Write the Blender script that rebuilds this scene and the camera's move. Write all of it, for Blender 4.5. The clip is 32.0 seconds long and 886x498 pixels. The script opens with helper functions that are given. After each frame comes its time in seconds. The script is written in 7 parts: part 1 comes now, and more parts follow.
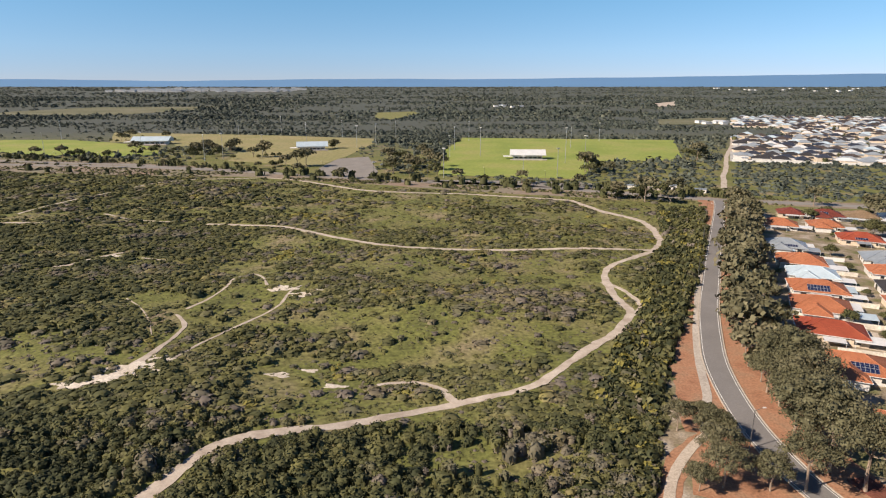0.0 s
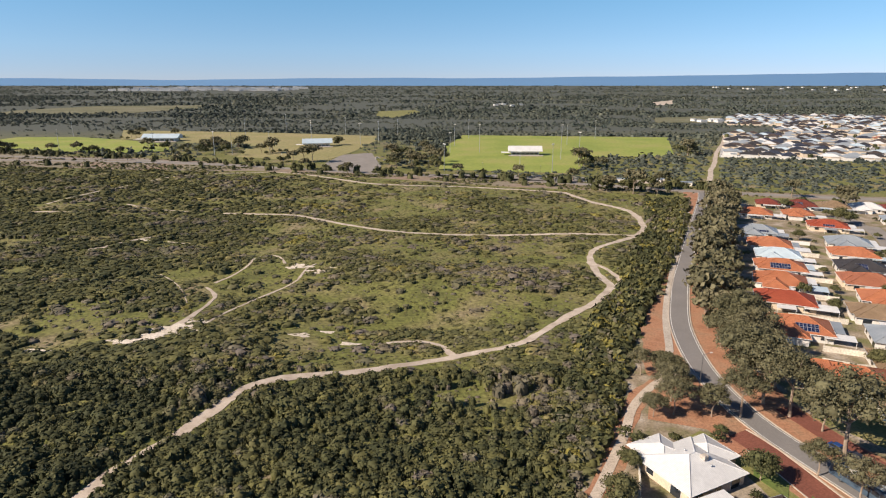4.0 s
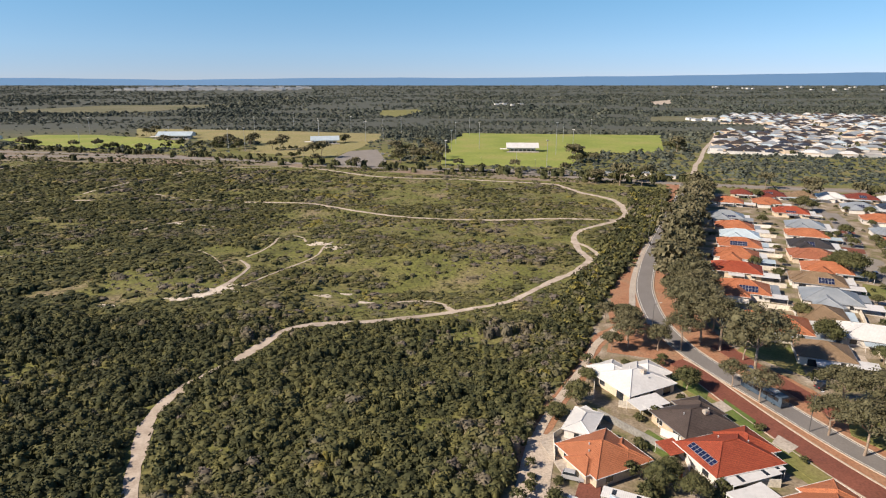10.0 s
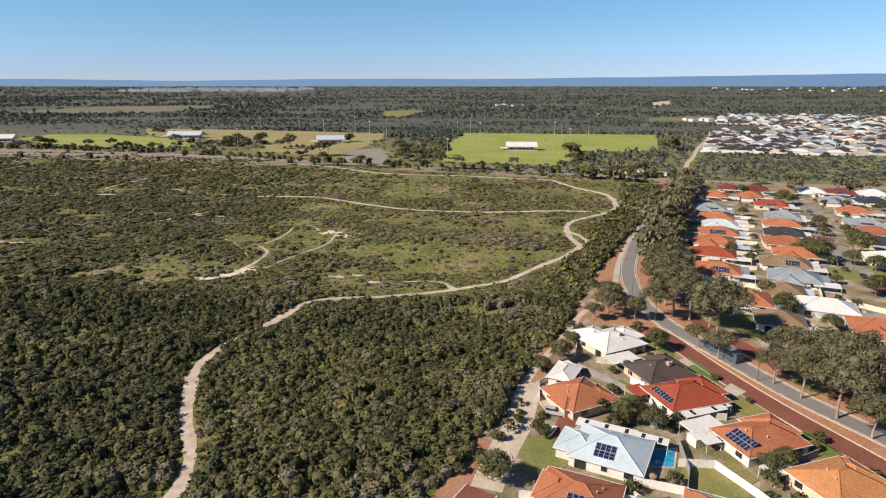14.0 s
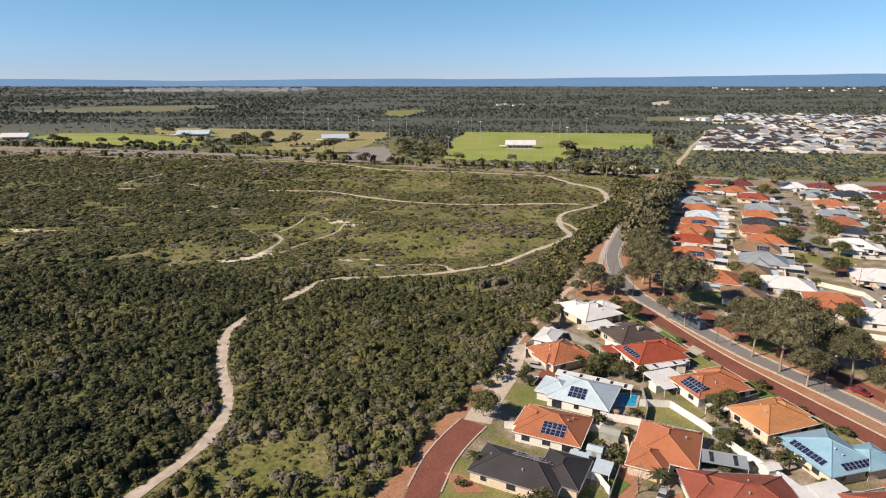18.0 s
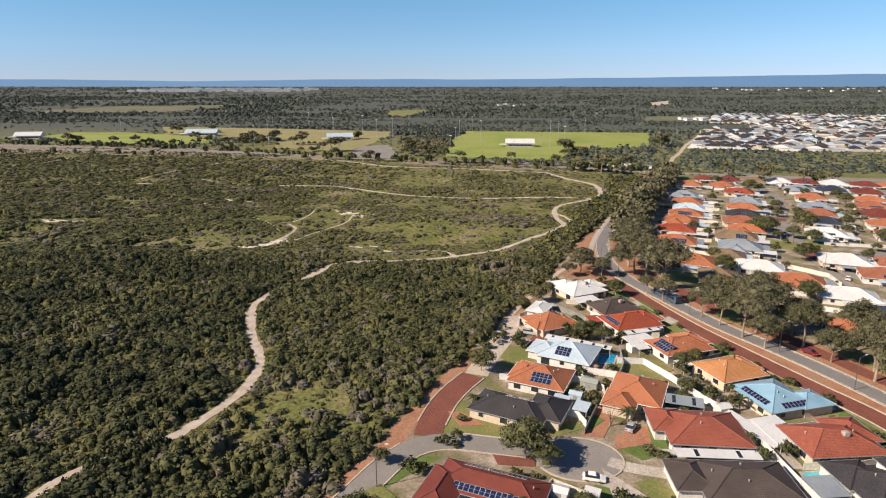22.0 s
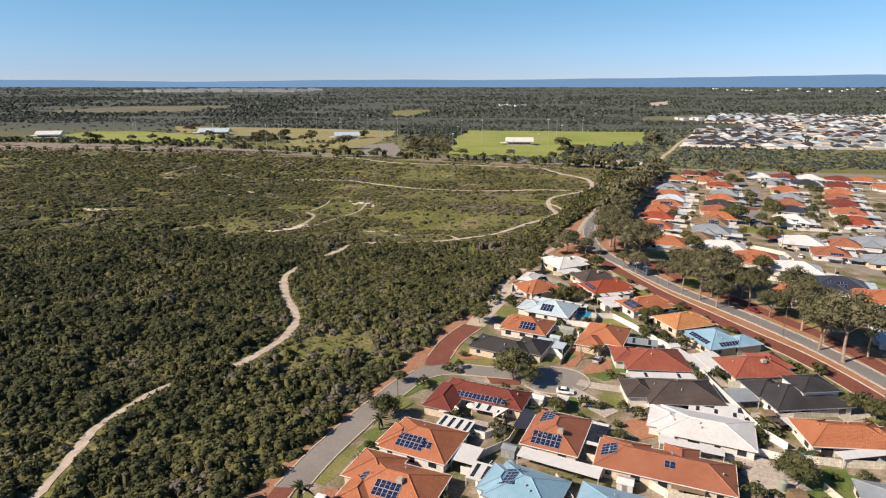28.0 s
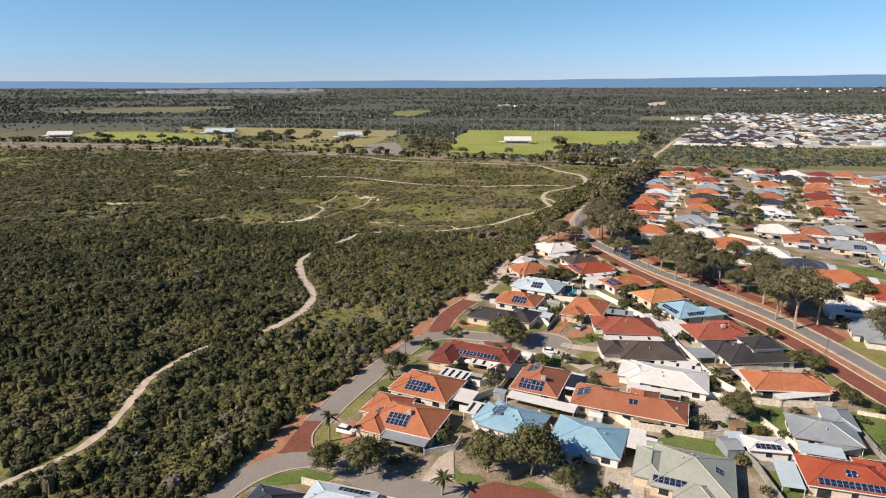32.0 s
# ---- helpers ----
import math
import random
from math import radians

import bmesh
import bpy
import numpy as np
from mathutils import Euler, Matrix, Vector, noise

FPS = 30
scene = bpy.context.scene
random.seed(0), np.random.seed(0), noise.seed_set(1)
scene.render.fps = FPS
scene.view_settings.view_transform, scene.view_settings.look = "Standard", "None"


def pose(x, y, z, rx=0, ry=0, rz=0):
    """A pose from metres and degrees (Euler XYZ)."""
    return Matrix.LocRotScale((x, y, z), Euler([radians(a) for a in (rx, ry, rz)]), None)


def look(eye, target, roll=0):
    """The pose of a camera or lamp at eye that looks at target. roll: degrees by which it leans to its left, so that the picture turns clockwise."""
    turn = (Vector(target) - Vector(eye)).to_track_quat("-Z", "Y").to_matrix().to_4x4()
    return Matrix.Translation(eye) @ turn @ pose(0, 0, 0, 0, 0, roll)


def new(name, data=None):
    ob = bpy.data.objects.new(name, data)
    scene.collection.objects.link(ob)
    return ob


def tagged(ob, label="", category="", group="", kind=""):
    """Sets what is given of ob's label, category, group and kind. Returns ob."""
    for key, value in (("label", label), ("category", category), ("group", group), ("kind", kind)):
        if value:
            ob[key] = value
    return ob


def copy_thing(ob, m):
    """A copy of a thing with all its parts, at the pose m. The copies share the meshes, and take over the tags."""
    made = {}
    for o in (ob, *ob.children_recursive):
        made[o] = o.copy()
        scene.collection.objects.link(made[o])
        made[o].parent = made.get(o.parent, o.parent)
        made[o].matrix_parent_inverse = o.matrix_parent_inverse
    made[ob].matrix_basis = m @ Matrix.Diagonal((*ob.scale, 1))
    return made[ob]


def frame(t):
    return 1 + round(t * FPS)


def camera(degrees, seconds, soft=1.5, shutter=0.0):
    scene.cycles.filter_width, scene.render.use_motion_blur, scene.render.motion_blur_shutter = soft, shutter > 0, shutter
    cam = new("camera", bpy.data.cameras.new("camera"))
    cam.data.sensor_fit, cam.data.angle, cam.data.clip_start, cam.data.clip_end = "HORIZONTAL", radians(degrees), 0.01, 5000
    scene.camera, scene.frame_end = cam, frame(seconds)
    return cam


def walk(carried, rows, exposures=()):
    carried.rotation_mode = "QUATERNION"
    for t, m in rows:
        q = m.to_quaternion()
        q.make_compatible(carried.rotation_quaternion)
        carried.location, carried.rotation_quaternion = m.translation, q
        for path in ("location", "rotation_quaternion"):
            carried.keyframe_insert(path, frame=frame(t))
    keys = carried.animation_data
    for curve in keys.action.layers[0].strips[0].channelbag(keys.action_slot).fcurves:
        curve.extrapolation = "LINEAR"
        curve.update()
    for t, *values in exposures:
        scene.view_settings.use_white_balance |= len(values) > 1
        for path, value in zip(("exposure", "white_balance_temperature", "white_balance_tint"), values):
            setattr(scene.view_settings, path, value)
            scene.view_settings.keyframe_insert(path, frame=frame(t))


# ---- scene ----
cam = camera(72.0, 32.0, 1.15)
PATH = [
    (0, (-0.796, 4.033, 74.846), (-0.803, 5.963, 74.322), 0.0),
    (1, (-0.604, -2.068, 74.902), (-0.61, -0.138, 74.376), -0.0),
    (2, (-0.468, -8.627, 74.949), (-0.476, -6.697, 74.423), 0.0),
    (3, (-0.545, -15.281, 74.843), (-0.554, -13.352, 74.316), -0.0),
    (3.5, (-0.601, -18.842, 74.795), (-0.61, -16.912, 74.268), -0.0),
    (5.5, (-0.448, -31.681, 74.705), (-0.458, -29.752, 74.177), 0.0),
    (6, (-0.481, -34.864, 74.787), (-0.492, -32.934, 74.26), 0.0),
    (7, (-0.231, -41.044, 74.734), (-0.242, -39.115, 74.207), 0.0),
    (8, (-0.219, -47.09, 74.796), (-0.23, -45.161, 74.268), -0.0),
    (9, (-0.207, -53.401, 75.142), (-0.22, -51.472, 74.614), -0.0),
    (10, (-0.074, -59.527, 75.306), (-0.089, -57.598, 74.778), -0.0),
    (11, (-0.056, -65.657, 75.401), (-0.071, -63.727, 74.874), -0.0),
    (12, (0.189, -71.768, 75.199), (0.171, -69.838, 74.673), -0.0),
    (13, (-0.021, -78.101, 75.262), (-0.04, -76.172, 74.737), -0.0),
    (14, (-0.185, -84.392, 75.352), (-0.205, -82.462, 74.827), 0.0),
    (14.5, (-0.145, -87.444, 75.342), (-0.165, -85.514, 74.817), 0.0),
    (16.5, (0.051, -99.854, 75.41), (0.028, -97.924, 74.885), 0.0),
    (17, (0.422, -102.3, 74.946), (0.397, -100.37, 74.422), -0.0),
    (18, (0.782, -108.949, 75.576), (0.756, -107.019, 75.051), -0.0),
    (19, (0.707, -114.589, 75.39), (0.681, -112.659, 74.866), 0.1),
    (20, (0.65, -120.528, 75.324), (0.622, -118.598, 74.801), 0.0),
    (21, (0.59, -126.423, 75.444), (0.56, -124.493, 74.92), 0.0),
    (22, (0.403, -132.692, 75.566), (0.373, -130.762, 75.042), -0.0),
    (23, (0.361, -138.958, 75.792), (0.329, -137.028, 75.268), 0.0),
    (24, (0.256, -145.177, 75.971), (0.223, -143.247, 75.448), 0.0),
    (25, (0.273, -151.338, 76.149), (0.237, -149.408, 75.626), 0.1),
    (25.5, (0.256, -154.258, 76.215), (0.22, -152.328, 75.692), 0.0),
    (27.5, (0.264, -166.069, 76.239), (0.226, -164.138, 75.717), -0.0),
    (28, (0.043, -169.598, 76.44), (0.006, -167.667, 75.917), 0.0),
    (29, (0.036, -175.752, 76.57), (-0.001, -173.822, 76.048), 0.0),
    (30, (0.05, -182.259, 76.685), (0.012, -180.328, 76.163), -0.0),
    (31, (0.121, -188.631, 76.744), (0.082, -186.701, 76.222), -0.0),
    (32, (0.328, -194.933, 76.766), (0.289, -193.002, 76.245), -0.1),
]
walk(cam, [(t, look(e, g, r)) for t, e, g, r in PATH], [(0.0, 0.42), (32.0, 0.42)])

# ---- light ----
SUN_EL, SUN_AZ = radians(36), math.atan2(-0.92, -0.39)
sun_way = Vector((math.sin(SUN_AZ) * math.cos(SUN_EL), math.cos(SUN_AZ) * math.cos(SUN_EL), math.sin(SUN_EL)))
sun = new("sun", bpy.data.lights.new("sun", "SUN"))
sun.data.energy, sun.data.angle, sun.data.color = 5.85, radians(0.55), (1.0, 0.84, 0.675)
sun.matrix_world = look(sun_way * 100, (0, 0, 0))
world = bpy.data.worlds.new("sky")
scene.world = world
world.use_nodes = True
wn = world.node_tree
sky = wn.nodes.new("ShaderNodeTexSky")
sky.sky_type, sky.sun_disc = "NISHITA", False
sky.sun_elevation, sky.sun_rotation = SUN_EL, SUN_AZ
sky.altitude, sky.air_density, sky.dust_density, sky.ozone_density = 0, 1.0, 0.0, 2.8
tex = wn.nodes.new("ShaderNodeTexCoord")
lifted = wn.nodes.new("ShaderNodeMapping")
lifted.inputs["Location"].default_value = (0, 0, 0.06)
lifted.inputs["Scale"].default_value = (1, 1, 1.3)
wn.links.new(tex.outputs["Generated"], lifted.inputs["Vector"])
wn.links.new(lifted.outputs[0], sky.inputs[0])
tint = wn.nodes.new("ShaderNodeMix")
tint.data_type, tint.blend_type = "RGBA", "MULTIPLY"
tint.inputs[0].default_value = 1.0
height = wn.nodes.new("ShaderNodeSeparateXYZ")
clear = wn.nodes.new("ShaderNodeValToRGB")
clear.color_ramp.elements.new(0.5)
clear.color_ramp.elements.new(0.6)
for e, (k, c) in zip(clear.color_ramp.elements, ((0.0, (0.74, 0.66, 0.78)), (0.05, (0.78, 0.84, 0.92)), (0.13, (0.73, 0.98, 1.02)), (0.5, (0.47, 0.54, 0.67)))):
    e.position, e.color = k, (*c, 1)
wn.links.new(tex.outputs["Generated"], height.inputs[0])
wn.links.new(height.outputs[2], clear.inputs[0])
wn.links.new(clear.outputs[0], tint.inputs[7])
wn.links.new(sky.outputs[0], tint.inputs[6])
wn.links.new(tint.outputs[2], wn.nodes["Background"].inputs[0])
wn.nodes["Background"].inputs[1].default_value = 0.108
scene.view_settings.exposure = 0.0


# ---- materials ----
def ramp_of(nt, stops):
    r = nt.nodes.new("ShaderNodeValToRGB")
    while len(r.color_ramp.elements) < len(stops):
        r.color_ramp.elements.new(0.5)
    for e, (p, c) in zip(r.color_ramp.elements, stops):
        e.position, e.color = p, (*c, 1)
    return r


def surface(name, colours, coarse=0.05, fine=1.5, rough=0.85, bump=0.15, dist=0.1, metal=0.0, vary=0.0, pattern=None, spec=0.3, darks=0.25):
    """A node material: colours mixed by a coarse noise, graded by a fine one, with relief; pattern lays courses over it along the surface."""
    m = bpy.data.materials.new(name)
    m.use_nodes = True
    nt = m.node_tree
    nd, lk = nt.nodes, nt.links
    bs = nd["Principled BSDF"]
    bs.inputs["Roughness"].default_value, bs.inputs["Metallic"].default_value = rough, metal
    bs.inputs["Specular IOR Level"].default_value = spec
    tc = nd.new("ShaderNodeTexCoord")
    geo = nd.new("ShaderNodeNewGeometry")
    n1, n2 = nd.new("ShaderNodeTexNoise"), nd.new("ShaderNodeTexNoise")
    for n, s, d in ((n1, coarse, 4), (n2, fine, 5)):
        n.inputs["Scale"].default_value, n.inputs["Detail"].default_value = s, d
        lk.new(geo.outputs["Position"], n.inputs["Vector"])
    k = len(colours)
    rp = ramp_of(nt, [(0.3 + 0.4 * i / max(1, k - 1), c) for i, c in enumerate(colours)])
    lk.new(n1.outputs[0], rp.inputs[0])
    col = rp.outputs[0]
    grade = nd.new("ShaderNodeMapRange")
    grade.inputs[1].default_value, grade.inputs[2].default_value = 0.3, 0.7
    grade.inputs[3].default_value, grade.inputs[4].default_value = 1 - darks, 1 + darks
    lk.new(n2.outputs[0], grade.inputs[0])
    hsv = nd.new("ShaderNodeHueSaturation")
    lk.new(col, hsv.inputs["Color"])
    val = grade.outputs[0]
    if vary:
        info = nd.new("ShaderNodeObjectInfo")
        mr = nd.new("ShaderNodeMapRange")
        mr.inputs[3].default_value, mr.inputs[4].default_value = 1 - vary, 1 + vary
        lk.new(info.outputs["Random"], mr.inputs[0])
        mu = nd.new("ShaderNodeMath")
        mu.operation = "MULTIPLY"
        lk.new(val, mu.inputs[0]), lk.new(mr.outputs[0], mu.inputs[1])
        val = mu.outputs[0]
    lk.new(val, hsv.inputs["Value"])
    col = hsv.outputs[0]
    height = n2.outputs[0]
    if pattern:
        kind, a, b, mort = pattern
        if kind == "tile":
            br = nd.new("ShaderNodeTexBrick")
            br.inputs["Scale"].default_value = 1.0
            br.inputs["Brick Width"].default_value, br.inputs["Row Height"].default_value = a, b
            br.inputs["Mortar Size"].default_value, br.inputs["Mortar Smooth"].default_value = mort, 0.6
            br.inputs["Color1"].default_value = (1, 1, 1, 1)
            br.inputs["Color2"].default_value = (0.80, 0.80, 0.80, 1)
            br.inputs["Mortar"].default_value = (0.42, 0.42, 0.42, 1)
            lk.new(tc.outputs["UV"], br.inputs["Vector"])
            out = br.outputs["Color"]
        else:
            wv = nd.new("ShaderNodeTexWave")
            wv.inputs["Scale"].default_value = a
            wv.inputs["Distortion"].default_value = 0.0
            lk.new(tc.outputs["UV"], wv.inputs["Vector"])
            r2 = ramp_of(nt, [(0.0, (mort, mort, mort)), (b, (1, 1, 1))])
            lk.new(wv.outputs[0], r2.inputs[0])
            out = r2.outputs[0]
        mx = nd.new("ShaderNodeMix")
        mx.data_type, mx.blend_type = "RGBA", "MULTIPLY"
        mx.inputs[0].default_value = 1.0
        lk.new(col, mx.inputs[6]), lk.new(out, mx.inputs[7])
        col = mx.outputs[2]
        height = out
    lk.new(col, bs.inputs["Base Color"])
    bp = nd.new("ShaderNodeBump")
    bp.inputs["Strength"].default_value, bp.inputs["Distance"].default_value = bump, dist
    lk.new(height, bp.inputs["Height"])
    lk.new(bp.outputs[0], bs.inputs["Normal"])
    return m


def foliage(name, stops, island=0.24, patch=0.045, swing=1.5):
    """Leaves: hue from each plant's own tone and a wide noise, lightness from each leaf."""
    m = bpy.data.materials.new(name)
    m.use_nodes = True
    nt = m.node_tree
    nd, lk = nt.nodes, nt.links
    bs = nd["Principled BSDF"]
    bs.inputs["Roughness"].default_value, bs.inputs["Specular IOR Level"].default_value = 0.75, 0.15
    at = nd.new("ShaderNodeAttribute")
    at.attribute_name = "tone"
    geo = nd.new("ShaderNodeNewGeometry")
    ns = nd.new("ShaderNodeTexNoise")
    ns.inputs["Scale"].default_value, ns.inputs["Detail"].default_value = patch, 3
    lk.new(geo.outputs["Position"], ns.inputs["Vector"])
    ad = nd.new("ShaderNodeMath")
    ad.operation = "MULTIPLY_ADD"
    ad.inputs[1].default_value, ad.inputs[2].default_value = swing, -swing / 2
    lk.new(ns.outputs[0], ad.inputs[0])
    sm = nd.new("ShaderNodeMath")
    sm.operation = "ADD"
    lk.new(ad.outputs[0], sm.inputs[0]), lk.new(at.outputs["Fac"], sm.inputs[1])
    rp = ramp_of(nt, stops)
    lk.new(sm.outputs[0], rp.inputs[0])
    mr = nd.new("ShaderNodeMapRange")
    mr.inputs[3].default_value, mr.inputs[4].default_value = 1 - island, 1 + island
    lk.new(geo.outputs["Random Per Island"], mr.inputs[0])
    hsv = nd.new("ShaderNodeHueSaturation")
    lk.new(rp.outputs[0], hsv.inputs["Color"]), lk.new(mr.outputs[0], hsv.inputs["Value"])
    lk.new(hsv.outputs[0], bs.inputs["Base Color"])
    return m


M = {}
M["heath"] = surface("heath_soil", [(0.098, 0.104, 0.034), (0.130, 0.138, 0.038), (0.160, 0.150, 0.058), (0.220, 0.180, 0.110)], 0.045, 0.8, 0.95, 0.5, 0.3, darks=0.45)
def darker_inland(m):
    """Beyond the fields, below the trees: a darker floor with haze painted in."""
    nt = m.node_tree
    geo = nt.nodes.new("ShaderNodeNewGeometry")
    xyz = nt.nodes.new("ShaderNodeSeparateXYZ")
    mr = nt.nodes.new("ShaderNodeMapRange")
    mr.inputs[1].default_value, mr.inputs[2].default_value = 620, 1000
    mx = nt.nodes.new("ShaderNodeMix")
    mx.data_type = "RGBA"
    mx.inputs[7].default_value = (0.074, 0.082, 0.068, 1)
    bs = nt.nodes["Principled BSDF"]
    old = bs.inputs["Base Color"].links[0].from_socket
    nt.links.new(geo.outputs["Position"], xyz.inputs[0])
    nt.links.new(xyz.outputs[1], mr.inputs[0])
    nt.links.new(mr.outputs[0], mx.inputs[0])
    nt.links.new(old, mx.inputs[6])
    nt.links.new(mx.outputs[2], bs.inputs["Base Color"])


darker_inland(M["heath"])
M["sand"] = surface("pale_sand", [(0.33, 0.275, 0.225), (0.42, 0.36, 0.30), (0.50, 0.44, 0.375)], 0.3, 2.6, 0.95, 0.2, 0.06, darks=0.13)
M["whitesand"] = surface("blown_white_sand", [(0.50, 0.44, 0.36), (0.62, 0.56, 0.48)], 0.3, 2.0, 0.95, 0.3, 0.1)
M["asphalt"] = surface("asphalt", [(0.165, 0.158, 0.155), (0.205, 0.196, 0.192)], 0.08, 3.0, 0.9, 0.1, 0.02, darks=0.12)
M["street"] = surface("light_asphalt", [(0.20, 0.185, 0.17), (0.25, 0.232, 0.21)], 0.1, 3.0, 0.9, 0.1, 0.02, darks=0.12)
M["redpave"] = surface("red_brick_paving", [(0.155, 0.058, 0.042), (0.20, 0.075, 0.052)], 0.15, 2.5, 0.9, 0.15, 0.02)
M["orpave"] = surface("terracotta_paving", [(0.30, 0.14, 0.085), (0.36, 0.18, 0.11)], 0.2, 2.5, 0.9, 0.15, 0.02)
M["mulch"] = surface("red_gravel", [(0.26, 0.125, 0.072), (0.33, 0.175, 0.105), (0.28, 0.18, 0.115)], 0.15, 1.8, 0.95, 0.3, 0.06)
M["kerb"] = surface("kerb_concrete", [(0.40, 0.34, 0.28), (0.48, 0.42, 0.35)], 0.2, 3.0, 0.9, 0.1, 0.02)
M["concrete"] = surface("concrete", [(0.34, 0.30, 0.26), (0.44, 0.40, 0.35)], 0.15, 2.0, 0.9, 0.1, 0.03)
M["estate"] = surface("estate_paving", [(0.24, 0.235, 0.225), (0.36, 0.355, 0.34), (0.52, 0.51, 0.49)], 0.05, 0.3, 0.9, 0.1, 0.02, darks=0.2)
M["corridor"] = surface("bare_road_reserve", [(0.17, 0.16, 0.10), (0.22, 0.185, 0.14), (0.24, 0.17, 0.125)], 0.02, 0.25, 0.95, 0.1, 0.05, darks=0.2)
M["courtyard"] = surface("white_paving", [(0.45, 0.43, 0.40), (0.55, 0.53, 0.50)], 0.3, 2.0, 0.85, 0.1, 0.02)
M["yard"] = surface("suburb_soil", [(0.115, 0.122, 0.045), (0.150, 0.142, 0.068), (0.22, 0.18, 0.125), (0.30, 0.255, 0.20), (0.40, 0.355, 0.30)], 0.12, 1.6, 0.95, 0.3, 0.08, darks=0.3)
M["lawn"] = surface("lawn", [(0.13, 0.15, 0.045), (0.175, 0.175, 0.06), (0.225, 0.195, 0.085)], 0.12, 2.0, 0.95, 0.3, 0.05)
M["green"] = surface("green_lawn", [(0.075, 0.115, 0.028), (0.105, 0.150, 0.038), (0.135, 0.150, 0.05)], 0.15, 2.0, 0.95, 0.3, 0.05)
M["turf"] = surface("sports_turf", [(0.18, 0.23, 0.045), (0.23, 0.27, 0.06), (0.28, 0.27, 0.09)], 0.02, 0.3, 0.95, 0.1, 0.05, darks=0.15)
M["dryfield"] = surface("dry_grass", [(0.22, 0.21, 0.085), (0.28, 0.24, 0.12)], 0.02, 0.3, 0.95, 0.1, 0.05)
M["clearing"] = surface("dull_grass", [(0.11, 0.115, 0.06), (0.17, 0.16, 0.10)], 0.01, 0.2, 0.95, 0.1, 0.05)
M["bark"] = surface("gum_bark", [(0.20, 0.15, 0.11), (0.36, 0.29, 0.23)], 0.8, 4.0, 0.9, 0.4, 0.05)
M["paint"] = surface("road_paint", [(0.70, 0.70, 0.68), (0.78, 0.78, 0.76)], 0.5, 4.0, 0.7, 0.05, 0.01, darks=0.1)
M["water"] = surface("pool_water", [(0.02, 0.22, 0.42), (0.03, 0.30, 0.50)], 0.3, 1.2, 0.06, 0.08, 0.03, spec=0.6)
M["turq"] = surface("turquoise_water", [(0.07, 0.42, 0.48), (0.10, 0.50, 0.55)], 0.3, 1.2, 0.06, 0.08, 0.03, spec=0.6)
M["glass"] = surface("window_glass", [(0.018, 0.022, 0.028), (0.03, 0.036, 0.045)], 0.5, 1.0, 0.08, 0.0, 0.01, spec=0.7)
M["darksteel"] = surface("dark_painted_steel", [(0.10, 0.10, 0.105), (0.14, 0.14, 0.145)], 0.5, 3.0, 0.5, 0.05, 0.01, metal=0.3)
M["steel"] = surface("galvanised_steel", [(0.42, 0.43, 0.44), (0.52, 0.53, 0.54)], 0.5, 3.0, 0.45, 0.05, 0.01, metal=0.6)
M["white"] = surface("white_paint", [(0.62, 0.61, 0.59), (0.70, 0.69, 0.67)], 0.3, 2.0, 0.6, 0.05, 0.01, darks=0.08)
M["tyre"] = surface("black_rubber", [(0.012, 0.012, 0.013), (0.02, 0.02, 0.021)], 1.0, 8.0, 0.85, 0.1, 0.01)
M["fence"] = surface("cream_fence", [(0.55, 0.51, 0.44), (0.66, 0.62, 0.54)], 0.3, 2.0, 0.75, 0.1, 0.02, vary=0.08)
M["greyfence"] = surface("grey_fibre_fence", [(0.20, 0.20, 0.19), (0.28, 0.28, 0.27)], 0.3, 2.0, 0.8, 0.1, 0.02, vary=0.1)
WALL = {k: surface("wall_" + k, c, 0.4, 2.5, 0.85, 0.12, 0.02, vary=0.06, darks=0.14) for k, c in {
    "cream": [(0.52, 0.43, 0.33), (0.60, 0.51, 0.40)], "white": [(0.56, 0.54, 0.51), (0.64, 0.62, 0.59)],
    "brick": [(0.36, 0.22, 0.15), (0.44, 0.28, 0.19)], "sand": [(0.44, 0.34, 0.24), (0.52, 0.42, 0.31)]}.items()}


def tiles(name, colours):
    return surface(name, colours, 0.22, 1.6, 0.72, 0.5, 0.05, vary=0.08, pattern=("tile", 0.34, 0.36, 0.045), darks=0.10)


def sheet(name, colours, rough=0.4):
    return surface(name, colours, 0.2, 1.2, rough, 0.35, 0.04, vary=0.04, pattern=("wave", 0.9, 0.35, 0.88), darks=0.07, spec=0.4)


